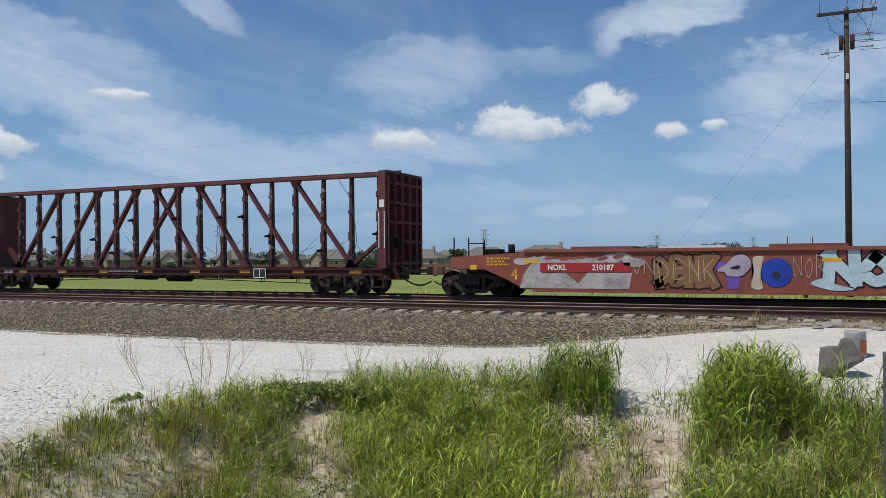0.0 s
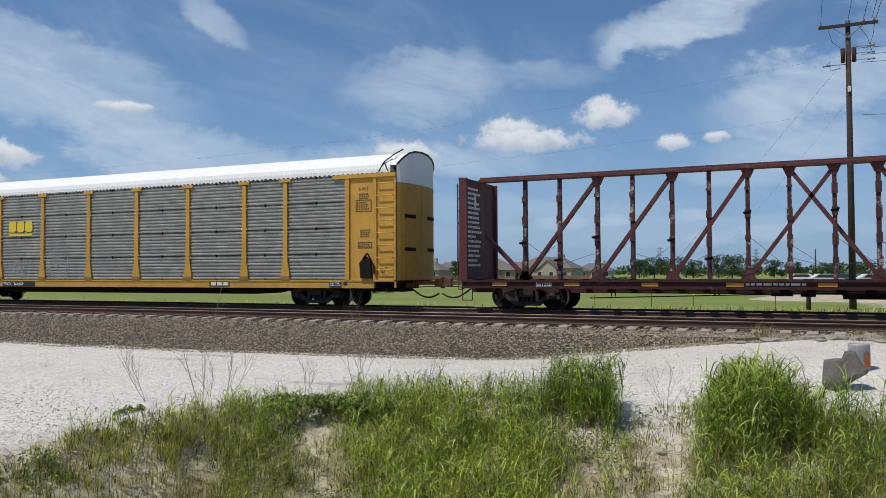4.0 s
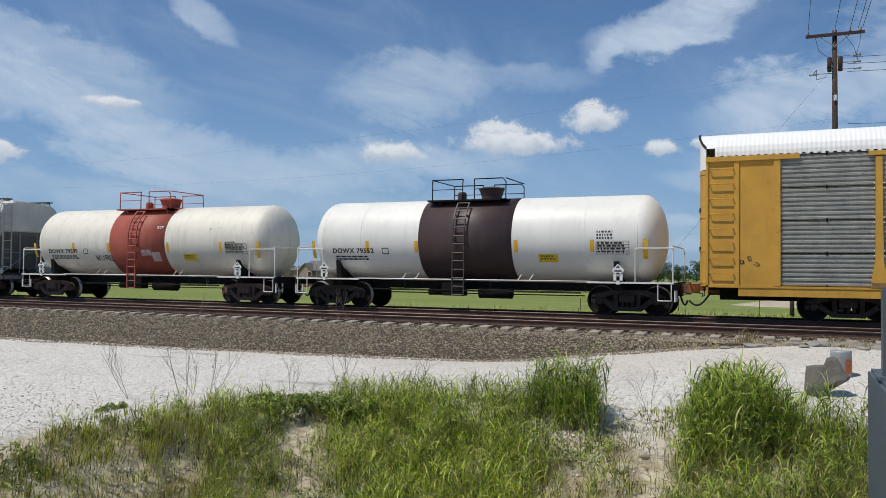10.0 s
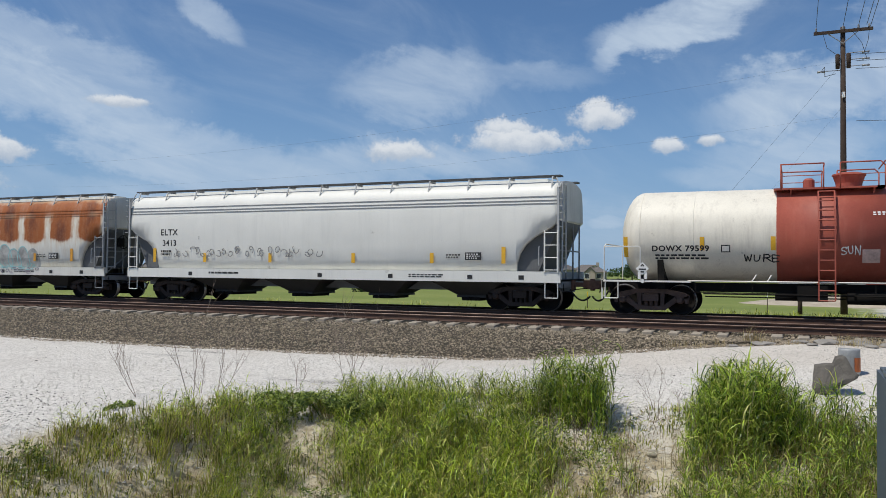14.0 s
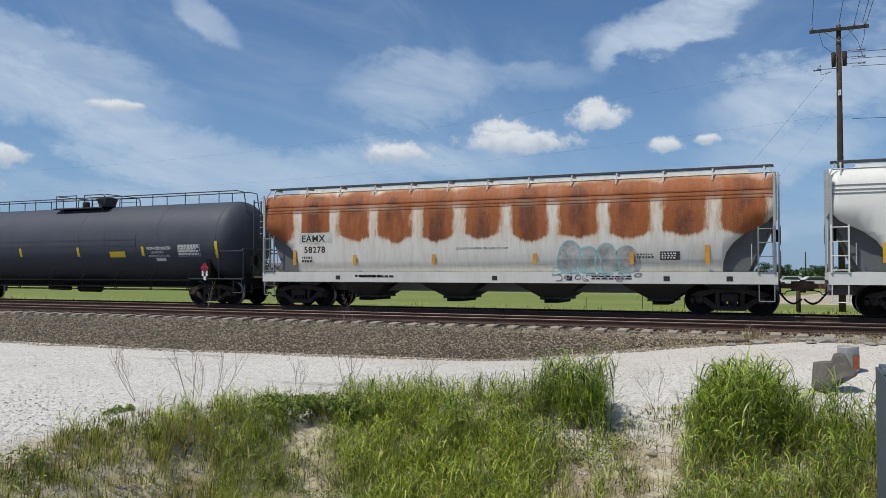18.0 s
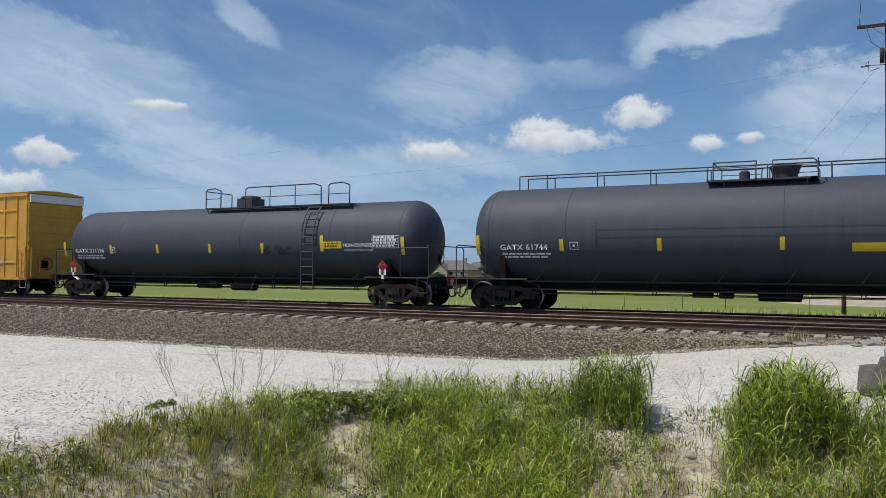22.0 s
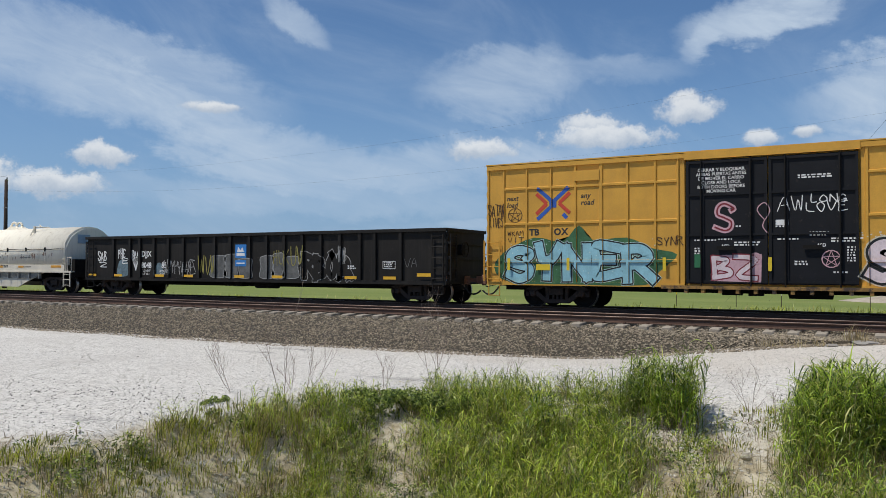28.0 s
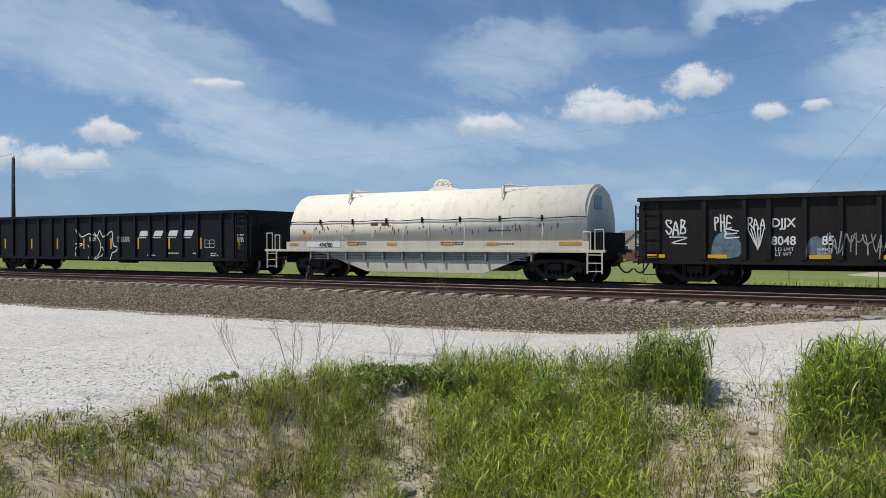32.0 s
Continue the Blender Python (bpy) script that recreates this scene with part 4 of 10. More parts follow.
def graffiti(car, text, x, z, size, fill, outline, y, squash=1.0, line=0.05, shear=0.12, halo=None, wrap=None, turn=0.0):
    """A sprayed piece: fat letters with an outline, laid on the side."""
    key = "spray_%02d%02d%02d" % tuple(int(v * 99) for v in fill)
    key2 = "spray_%02d%02d%02d" % tuple(int(v * 99) for v in outline)
    mf = bpy.data.materials.get(key) or surface(key, fill, 0.22, 2.5, 25, 0.6, bump=0)
    mo = bpy.data.materials.get(key2) or surface(key2, outline, 0.2, 3, 25, 0.6, bump=0)
    if halo:
        key3 = "spray_%02d%02d%02d" % tuple(int(v * 99) for v in halo)
        mh = bpy.data.materials.get(key3) or surface(key3, halo, 0.3, 2, 25, 0.6, bump=0)
        lettering(text, x, z, size, car, mh, y - 0.003, wrap, "graffiti_halo", bold=line * 3.4, shear=shear, squash=squash, gap=1.12, turn=turn)
    lettering(text, x, z, size, car, mo, y - 0.006, wrap, "graffiti_outline", bold=line * 2.1, shear=shear, squash=squash, gap=1.12, turn=turn)
    lettering(text, x, z, size, car, mf, y - 0.010, wrap, "graffiti_fill", bold=line * 1.05, shear=shear, squash=squash, gap=1.12, turn=turn)


def scribble(car, x, z, w, h, mat, y, seed, strokes=5, r=0.012, wrap=None):
    """A quick tag: looping thin strokes."""
    rnd = random.Random(seed)
    bm = B()
    for k in range(strokes):
        px, pz = x + w * (k + 0.2) / strokes, z + h * rnd.uniform(0.2, 0.8)
        a = rnd.uniform(0, 6.28)
        turn = rnd.choice((-1, 1)) * rnd.uniform(0.5, 0.9)
        pts = []
        for i in range(9):
            pts.append((px, pz))
            px += math.cos(a) * w / strokes * 0.26
            pz = min(z + h, max(z, pz + math.sin(a) * h * 0.24))
            a += turn + rnd.uniform(-0.3, 0.3)
        for p, q in zip(pts, pts[1:]):
            d = Vector((q[0] - p[0], q[1] - p[1]))
            if d.length < 1e-4:
                continue
            nrm = Vector((-d.y, d.x)).normalized() * r
            quad = []
            for g, s in ((p, 1), (q, 1), (q, -1), (p, -1)):
                gx, gz = g[0] + nrm.x * s, g[1] + nrm.y * s
                yy = y - 0.006 - 0.0007 * k if wrap is None else -math.sqrt(max(0.01, (wrap[0] + 0.01) ** 2 - (gz - wrap[1]) ** 2))
                quad.append(bm.verts.new((gx, yy, gz)))
            bm.faces.new(quad)
    return part("scribble", bm, mat, car)


def centerbeam():
    xa, xb = -35.7, -13.42
    car, h, c = railcar("centerbeam_flatcar", "empty dark red centerbeam flatcar with worn posts", "railcar", xa, xb, (-33.45, -15.72))
    X = lambda v: v - c
    L, R = -h, h
    # deck of sills and risers
    bm = B()
    for s in (-1, 1):
        a, b = sorted((s * 1.50, s * 1.36))
        box(bm, L + 0.1, R - 0.1, a, b, 0.76, 0.96)
        a, b = sorted((s * 1.55, s * 1.35))
        box(bm, L + 0.1, R - 0.1, a, b, 0.93, 0.985)
        box(bm, L + 0.1, R - 0.1, a, b, 0.72, 0.765)
    part("side_sill", bm, m_cb_deck_shade, car)
    bm = box(B(), L, R, -0.35, 0.35, 0.55, 0.98)
    n = 30
    for i in range(n):
        x = L + 0.4 + (R - L - 0.8) * i / (n - 1)
        box(bm, x - 0.06, x + 0.06, -1.36, 1.36, 0.72, 0.97)
        box(bm, x - 0.12, x + 0.12, -1.52, -0.6, 0.97, 1.02)
    part("centre_sill", bm, m_cb_deck_shade, car)
    # centre beam
    bm = prism(B(), [(-0.22, 4.42), (-0.22, 4.50), (-0.04, 4.54), (-0.04, 4.60), (0.04, 4.60), (0.04, 4.54), (0.22, 4.50), (0.22, 4.42)], L + 0.2, R - 0.15)
    part("top_chord", bm, m_cb, car)
    POSTS = [-33.83, -32.6, -31.3, -30.14, -28.88, -27.75, -26.61, -25.42, -24.19, -23.04, -21.8, -20.69, -19.38, -18.23, -16.94, -15.68, -14.48]
    rnd = random.Random(3)
    for i, p in enumerate(POSTS):
        bm = B()
        prism(bm, [(-0.13, 0.98), (0.13, 0.98), (0.08, 4.44), (-0.08, 4.44)], X(p) - 0.06, X(p) + 0.06)
        for z in (1.4, 2.1, 2.9, 3.6):
            box(bm, X(p) - 0.085, X(p) + 0.085, -0.14, -0.10, z + rnd.uniform(-0.2, 0.2), z + 0.26)
        post = part("post", bm, m_cb_post, car, "worn post with bare patches")
        if i % 2 == 0 or rnd.random() < 0.4:
            k = B()
            z = rnd.choice((2.2, 2.35, 3.0, 1.6))
            box(k, X(p) - 0.1, X(p) + 0.1, -0.36, -0.20, z, z + 0.07)
            rod(k, (X(p) - 0.12, -0.35, z + 0.04), (X(p) + 0.12, -0.35, z + 0.1), 0.03, 6)
            part("winch", k, m_under, post)
    # diagonal braces, each over two bays, lean to the middle of the car
    SPANS = [(0, 2, 1), (2, 4, 1), (4, 6, 1), (6, 8, 1), (7, 9, 0), (9, 11, 0), (11, 13, 0), (13, 15, 0)]
    ends = [(POSTS[i], 1.04, POSTS[j], 4.36) if up else (POSTS[i], 4.36, POSTS[j], 1.04) for i, j, up in SPANS]
    ends += [(POSTS[15], 1.05, -13.75, 2.55), (-35.3, 2.55, POSTS[0], 1.05)]
    for a, z0, b, z1 in ends:
        d = Vector((b - a, 0, z1 - z0)).normalized()
        w = Vector((-d.z, 0, d.x)) * 0.058
        pts = [Vector((X(a), 0, z0)) + w, Vector((X(b), 0, z1)) + w, Vector((X(b), 0, z1)) - w, Vector((X(a), 0, z0)) - w]
        part("brace", prism(B(), [(p.x, p.z) for p in pts], -0.11, 0.11, "y"), m_cb, car)
        gx = X(a) if z0 < z1 else X(b)
        part("gusset", prism(B(), [(gx - 0.24, 0.98), (gx + 0.24, 0.98), (gx + 0.09, 1.30), (gx - 0.09, 1.30)], -0.13, 0.13, "y"), m_cb, car)
        hx = X(b) if z0 < z1 else X(a)
        if max(z0, z1) > 4:
            part("gusset", prism(B(), [(hx - 0.20, 4.42), (hx + 0.20, 4.42), (hx + 0.08, 4.15), (hx - 0.08, 4.15)], -0.12, 0.12, "y"), m_cb, car)
    # end bulkheads
    for s in (-1, 1):
        e = R if s > 0 else L
        lo, hi = (e - 0.30, e) if s > 0 else (e, e + 0.28)
        bm = box(B(), lo + 0.12, hi - 0.1, -1.42, 1.42, 0.98, 4.42)
        bulk = part("bulkhead", bm, m_cb, car)
        bm = B()
        for y in (-1.5, 1.38):
            box(bm, lo, hi, y, y + 0.12, 0.98, 4.46)
        for z in (1.1, 1.9, 2.6, 3.3, 4.0, 4.38):
            a, b = (hi - 0.12, hi + 0.04) if s > 0 else (lo - 0.04, lo + 0.12)
            box(bm, a, b, -1.42, 1.42, z, z + 0.10)
        for y in (-0.9, -0.3, 0.3, 0.9):
            a, b = (hi - 0.12, hi + 0.06) if s > 0 else (lo - 0.06, lo + 0.12)
            box(bm, a, b, y - 0.05, y + 0.05, 0.98, 4.42)
        part("bulkhead_frame", bm, m_cb, bulk)
        if s < 0:
            # print on the inner face of the rear bulkhead
            rr = random.Random(6)
            bm = B()
            for i in range(17):
                y = -1.2
                while y < -0.1 + rr.uniform(-0.4, 0.3):
                    k = rr.uniform(0.06, 0.2)
                    box(bm, hi - 0.1, hi - 0.092, y, y + k, 4.1 - i * 0.165, 4.18 - i * 0.165)
                    y += k + 0.05
            box(bm, hi - 0.1, hi - 0.09, -0.55, -0.40, 3.45, 3.95)
            part("bulkhead_print", bm, m_letter_white, bulk)
        else:
            bm = B()
            plate(bm, lo + 0.02, lo + 0.05, 1.7, 3.0, -1.505)
            plate(bm, hi - 0.06, hi - 0.03, 1.7, 3.0, -1.505)
            plate(bm, lo + 0.06, hi - 0.05, 3.15, 3.42, -1.505)
            part("white_marking", bm, m_letter_white, bulk)
        end_ladder(car, e + s * 0.08, -1.4, -0.95, 1.2, 4.2, 8, m_cb)
    # slack lashing cables between the posts
    bm = B()
    for i in range(0, len(POSTS) - 1):
        a, b = X(POSTS[i]), X(POSTS[i + 1])
        for k in range(2):
            z0, z1 = rnd.uniform(1.0, 1.5), rnd.uniform(1.5, 2.4)
            if rnd.random() < 0.5:
                z0, z1 = z1, z0
            rod(bm, (a, -0.3 - 0.3 * k, z0), (b, -0.3 - 0.3 * k, z1), 0.008, 4)
    part("cable_lashing", bm, m_cable, car)
    pb = pipe(B(), [(X(-16.2), -0.2, 4.45), (X(-15.6), -0.25, 3.6), (X(-15.35), -0.3, 2.6), (X(-15.3), -0.3, 2.0), (X(-15.5), -0.3, 1.2)], 0.012, 4)
    part("loose_strap", pb, m_cable, car)
    bm = B()
    for i in range(9):
        x = L + 1.2 + i * 2.45
        plate(bm, x, x + 0.5, 0.80, 0.915, -1.505)
    part("reflector", bm, m_orange, car)
    lettering("561250", X(-33.0), 0.79, 0.18, car, m_letter_white, -1.512, bold=0.004)
    bars(car, X(-26.6), 0.9, 1.6, 0.1, 1, m_letter_white, -1.505, seed=4)
    bm = plate(B(), X(-19.1), X(-18.53), 0.62, 0.98, -1.556)
    lp = part("consolidated_plate", bm, m_letter_black, car, "black data plate with a white border")
    bm = B()
    for a, b, z0, z1 in ((-19.1, -18.53, 0.95, 0.98), (-19.1, -18.53, 0.62, 0.65), (-19.1, -19.07, 0.62, 0.98), (-18.56, -18.53, 0.62, 0.98), (-18.83, -18.80, 0.65, 0.95)):
        plate(bm, X(a), X(b), z0, z1, -1.563)
    part("plate_border", bm, m_letter_white, lp)
    # truss rod under the floor
    bm = B()
    pipe(bm, [(X(-31.3), -1.2, 0.42), (X(-24.5), -1.2, 0.62), (X(-16.8), -1.2, 0.42)], 0.018, 5)
    for x in (-30.6, -27.5, -25.4, -23.5, -21.0, -19.0, -17.4):
        for d in (0, 0.12):
            rod(bm, (X(x) + d, -1.2, 0.45 + 0.17 * (1 - abs(X(x)) / 7)), (X(x) + d, -1.2, 0.78), 0.018, 5)
    part("truss_rod", bm, m_under, car)
    rigging(car, X(-30.5), X(-18.0))
    step_stirrup(car, R - 0.3, -1.5, 0.74, m_cb)
    step_stirrup(car, L + 0.3, -1.5, 0.74, m_cb)
    hand_brake(car, R + 0.34, -0.9, 1.9, 1, m_under)
    join_ends(car, c, xa, xb, -36.95, -12.15)


m_rack_yellow = surface("rack_yellow", (0.57, 0.31, 0.045), 0.16, 1.5, 30, 0.6, 0, 0.1, wear=((0.22, 0.12, 0.04), 0.14, 3), streak=((0.30, 0.16, 0.05), 0.30))
m_galv = surface("galvanised_sheet", (0.31, 0.31, 0.275), 0.25, 2.2, 30, 0.55, 0.30, 0.12, wear=((0.19, 0.19, 0.19), 0.3, 4), streak=((0.42, 0.42, 0.41), 0.35))
m_rack_roof = surface("roof_white", (0.80, 0.80, 0.78), 0.04, 1, 20, 0.65, 0.0, 0.05, streak=((0.68, 0.68, 0.65), 0.25))


def autorack():
    xa, xb = -65.0, -38.1
    car, h, c = railcar("autorack", "yellow autorack with galvanised side panels and white roof", "railcar", xa, xb, (-61.2, -41.7), 0.42, half=0.89)
    X = lambda v: v - c
    L, R = -h, h
    # sill, deeper in the middle
    bm = B()
    for s in (-1, 1):
        a, b = sorted((s * 1.52, s * 1.40))
        box(bm, L + 0.9, R - 0.9, a, b, 0.70, 0.99)
        a, b = sorted((s * 1.54, s * 1.40))
        box(bm, L, R, a, b, 0.94, 1.0)
    sill = part("side_sill", bm, m_rack_yellow, car)
    bm = B()
    prism(bm, [(L + 5.2, 0.72), (L + 6.6, 0.44), (R - 6.6, 0.44), (R - 5.2, 0.72)], -0.9, 0.9, "y")
    box(bm, L + 0.3, R - 0.3, -0.4, 0.4, 0.55, 0.9)
    box(bm, L, R, -1.4, 1.4, 0.86, 0.96)
    part("underframe", bm, m_under, car)
    posts = [-60.46, -58.5, -55.75, -52.95, -50.22, -47.49, -44.7, -42.79]
    bays = [-63.05, *posts, -40.09]
    # galvanised panels: four tiers, ribbed along the car
    for i in range(len(bays) - 1):
        a, b = X(bays[i]) + 0.10, X(bays[i + 1]) - 0.10
        for k in range(4):
            z0, z1 = 1.01 + k * 0.945, 1.01 + (k + 1) * 0.945 - 0.022
            prof = []
            n = 7
            for j in range(n):
                zz = z0 + (z1 - z0) * j / n
                dz = (z1 - z0) / n
                prof += [(-1.455, zz), (-1.49, zz + dz * 0.22), (-1.49, zz + dz * 0.62), (-1.455, zz + dz * 0.80)]
            prof += [(-1.49, z1), (-1.44, z1), (-1.44, z0)]
            part("side_panel", prism(B(), prof, a, b), m_galv, car)
        bm = B()
        for k in range(5):
            z = 1.0 + k * 0.945
            box(bm, (a + b) / 2 - 0.02, (a + b) / 2 + 0.02, -1.51, -1.47, z - 0.06, z + 0.05)
        part("panel_clip", bm, m_under, car)
    part("far_wall", box(B(), L + 0.2, R - 0.2, 1.44, 1.49, 1.0, 4.78), m_galv, car)
    # posts flare at the foot and carry a cap
    for p in posts:
        x = X(p)
        bm = prism(B(), [(x - 0.21, 1.0), (x + 0.21, 1.0), (x + 0.19, 1.25), (x + 0.10, 1.75), (x + 0.085, 4.62), (x - 0.085, 4.62), (x - 0.10, 1.75), (x - 0.19, 1.25)], -1.55, -1.40, "y")
        box(bm, x - 0.26, x + 0.26, -1.565, -1.40, 4.66, 4.78)
        post = part("post", bm, m_rack_yellow, car)
        bm = box(B(), x - 0.2, x + 0.2, -1.556, -1.40, 1.0, 1.13)
        part("post_foot", bm, surface("worn_brown", (0.27, 0.15, 0.06), 0.3, 4, 30, 0.8) if "worn_brown" not in bpy.data.materials else bpy.data.materials["worn_brown"], post)
        bm = B()
        for z in (1.95, 2.87, 3.82):
            for s in (-1, 1):
                for d in (-0.07, 0.07):
                    rod(bm, (x + s * 0.115, -1.53, z + d), (x + s * 0.115, -1.49, z + d), 0.022, 6)
        part("panel_bolt", bm, m_white, post)
    # end bays
    for s in (-1, 1):
        e, q = (R, X(-40.09)) if s > 0 else (L, X(-63.05))
        lo, hi = min(e, q), max(e, q)
        endp = part("end_bay", box(B(), lo, hi, -1.50, -1.44, 1.0, 4.66), m_rack_yellow, car)
        part("bay_post", box(B(), q - 0.09, q + 0.09, -1.55, -1.44, 1.0, 4.66), m_rack_yellow, endp)
        part("bay_post", box(B(), e - s * 0.85 - 0.07, e - s * 0.85 + 0.07, -1.54, -1.44, 1.0, 4.66), m_rack_yellow, endp)
        part("corner_post", box(B(), min(e, e - s * 0.06), max(e, e - s * 0.06), -1.54, -1.44, 0.72, 4.66), m_rack_yellow, endp)
        part("bay_header", box(B(), lo - 0.6 * (s > 0), hi + 0.6 * (s < 0), -1.57, -1.44, 4.66, 4.80), m_rack_yellow, endp)
        bm = B()
        n = 8
        for i in range(n):
            z = 1.35 + i * 0.44
            rg = rod(B(), (e - s * 0.76, -1.60, z), (e - s * 0.1, -1.60, z), 0.017, 5)
            for xx in (e - s * 0.76, e - s * 0.1):
                rod(rg, (xx, -1.60, z), (xx, -1.49, z), 0.017, 5)
            part("rung", rg, m_rack_yellow, endp)
        bm.free()
        # bowed end doors in two leaves, white end sheet above
        bow = [(0.0, -1.46), (0.10, -1.38), (0.18, -1.20), (0.23, -0.92), (0.26, -0.5), (0.27, -0.02)]
        for side in (-1, 1):
            leaf = [(e + s * dx, y * -side) for dx, y in bow]
            back = [(e + s * (dx - 0.05), y * -side * 0.97) for dx, y in bow[::-1]]
            door = part("end_door", prism(B(), leaf + back, 0.98, 4.42, "z"), m_rack_yellow, car, "bowed yellow end door leaf")
            for z in (1.05, 2.0, 3.0, 4.3):
                rim = [(e + s * (dx + 0.015), y * -side * 1.004) for dx, y in bow]
                part("door_rib", prism(B(), rim + leaf[::-1], z, z + 0.06, "z"), m_rack_yellow, door)
            for z in (2.02, 3.2):
                part("door_slot", prism(B(), [(x_ + s * 0.02, y_) for x_, y_ in leaf[2:5]] + leaf[2:5][::-1], z, z + 0.13, "z"), m_under, door)
        full = [(e + s * dx, y) for dx, y in bow] + [(e + s * dx, -y) for dx, y in bow[::-1]]
        top = [float(np.interp(y, (-1.5, -1.45, -1.3, -0.95, -0.5, 0, 0.5, 0.95, 1.3, 1.45, 1.5), (4.9, 5.11, 5.30, 5.50, 5.61, 5.64, 5.61, 5.50, 5.30, 5.11, 4.9))) for x_, y in full]
        bm = B()
        lowv = [bm.verts.new((x_, y, 4.44)) for x_, y in full]
        topv = [bm.verts.new((x_, y, z)) for (x_, y), z in zip(full, top)]
        farv = [bm.verts.new((e - s * 0.5, y, z)) for (x_, y), z in zip(full, top)]
        for i in range(len(full) - 1):
            bm.faces.new((lowv[i], lowv[i + 1], topv[i + 1], topv[i]))
            bm.faces.new((topv[i], topv[i + 1], farv[i + 1], farv[i]))
        bm.faces.new(lowv)
        part("end_sheet", bm, m_rack_roof, car, "white end sheet under the roof")
        seal = pipe(B(), [(x_ + s * 0.01, y, z + 0.02) for (x_, y), z in zip(full, top)], 0.035, 5)
        part("roof_seal", seal, m_hose, car)
    bm = prism(B(), [(X(-39.05), 1.05), (X(-39.5), 1.05), (X(-39.55), 1.6), (X(-39.32), 1.85), (X(-39.1), 1.7)], -1.60, -1.50, "y")
    pipe(bm, [(X(-39.4), -1.6, 1.75), (X(-39.2), -1.62, 1.95), (X(-38.95), -1.6, 1.5), (X(-38.95), -1.58, 1.2)], 0.03, 5)
    part("door_gear", bm, m_under, car)
    # arched roof of ribbed sheet
    arch = [(-1.50, 4.79), (-1.495, 4.95), (-1.45, 5.11), (-1.30, 5.30), (-0.95, 5.50), (-0.5, 5.61), (0, 5.64), (0.5, 5.61), (0.95, 5.50), (1.30, 5.30), (1.45, 5.11), (1.50, 4.79)]
    bm = B()
    last = None
    n = 420
    for i in range(n + 1):
        x = L + 0.25 + (R - L - 0.5) * i / n
        k = 1.0 + (0.006 if i % 2 else 0)
        row = [bm.verts.new((x, y * k, 4.79 + (z - 4.79) * k)) for y, z in arch]
        if last:
            for j in range(len(row) - 1):
                bm.faces.new((last[j], row[j], row[j + 1], last[j + 1]))
        else:
            bm.faces.new(row)
        last = row
    bm.faces.new(last[::-1])
    roof = part("roof", bm, m_rack_roof, car, "white ribbed arched roof")
    bm = B()
    for i in range(130):
        x = L + 0.4 + i * (R - L - 0.8) / 130
        box(bm, x, x + 0.09, -1.53, -1.50, 4.80, 4.825)
    part("roof_seam", bm, m_under, roof)
    for s in (1,):
        e = R - 0.2
        bm = pipe(B(), [(e - s * 0.5, -1.51, 4.85), (e - s * 0.3, -1.45, 5.2), (e, -1.3, 5.45), (e + s * 0.02, -0.6, 5.74)], 0.025, 5)
        pipe(bm, [(e - s * 0.3, -1.47, 5.2), (e - s * 0.12, -1.51, 4.85)], 0.022, 5)
        part("torn_seal", bm, m_hose, roof)
    # emblem: three blocky yellow shapes over a bar, as plain shapes
    gold = surface("emblem_yellow", (0.78, 0.56, 0.03), 0.08, 5, 40, 0.5, bump=0)
    y = -1.495
    x0, x1 = X(-57.94), X(-56.41)
    bm = B()
    w = (x1 - x0 - 0.12) / 3
    for k in range(3):
        a = x0 + k * (w + 0.06)
        prism(bm, [(a + 0.08, 3.14), (a + w - 0.08, 3.14), (a + w, 3.24), (a + w, 3.52), (a + w - 0.08, 3.62), (a + 0.08, 3.62), (a, 3.52), (a, 3.24)], y - 0.02, y, "y")
    plate(bm, x0, x1, 2.97, 3.07, y, t=0.02)
    part("emblem", bm, gold, car)
    # number board and small print
    bm = plate(B(), X(-58.3), X(-56.2), 0.72, 0.93, -1.525)
    part("number_board", bm, m_letter_black, car)
    lettering("TTGX  964669", X(-58.25), 0.755, 0.185, car, m_letter_white, -1.54, bold=0.003, squash=1.15)
    bm = plate(B(), X(-46.4), X(-45.4), 0.74, 0.95, -1.525)
    part("name_board", bm, surface("board_brown", (0.10, 0.06, 0.03), 0.2, 5, 40, 0.6), car)
    bm = B()
    for k in range(3):
        plate(bm, X(-46.3) + k * 0.3, X(-46.1) + k * 0.3 + 0.04, 0.78, 0.91, -1.535)
    part("name_bars", bm, m_letter_white, car)
    bm = plate(B(), X(-40.85), X(-40.34), 0.72, 0.99, -1.525)
    plate(bm, X(-40.25), X(-40.1), 0.80, 0.92, -1.525)
    part("data_plate", bm, m_letter_black, car)
    bars(car, X(-40.82), 0.95, 0.2, 0.2, 3, m_letter_white, -1.535, seed=2)
    bars(car, X(-40.58), 0.95, 0.2, 0.2, 3, m_letter_white, -1.535, seed=5)
    lettering("B 5012", X(-39.62), 4.22, 0.14, car, m_letter_black, -1.506)
    bars(car, X(-39.6), 4.1, 0.4, 0.22, 3, m_letter_black, -1.505, seed=6)
    for x0_, x1_, z0_, z1_, sd in ((-39.74, -39.1, 3.45, 3.85, 7), (-39.66, -39.08, 2.14, 2.33, 9)):
        bm = B()
        for a, b, p, q in ((x0_, x1_, z1_, z1_ + 0.02), (x0_, x1_, z0_, z0_ + 0.02), (x0_, x0_ + 0.02, z0_, z1_), (x1_ - 0.02, x1_, z0_, z1_)):
            plate(bm, X(a), X(b), p, q, -1.505)
        part("print_frame", bm, m_letter_black, car)
        bars(car, X(x0_) + 0.05, z1_ - 0.05, 0.5, z1_ - z0_ - 0.08, 4 if z1_ - z0_ > 0.3 else 2, m_letter_black, -1.505, seed=sd)
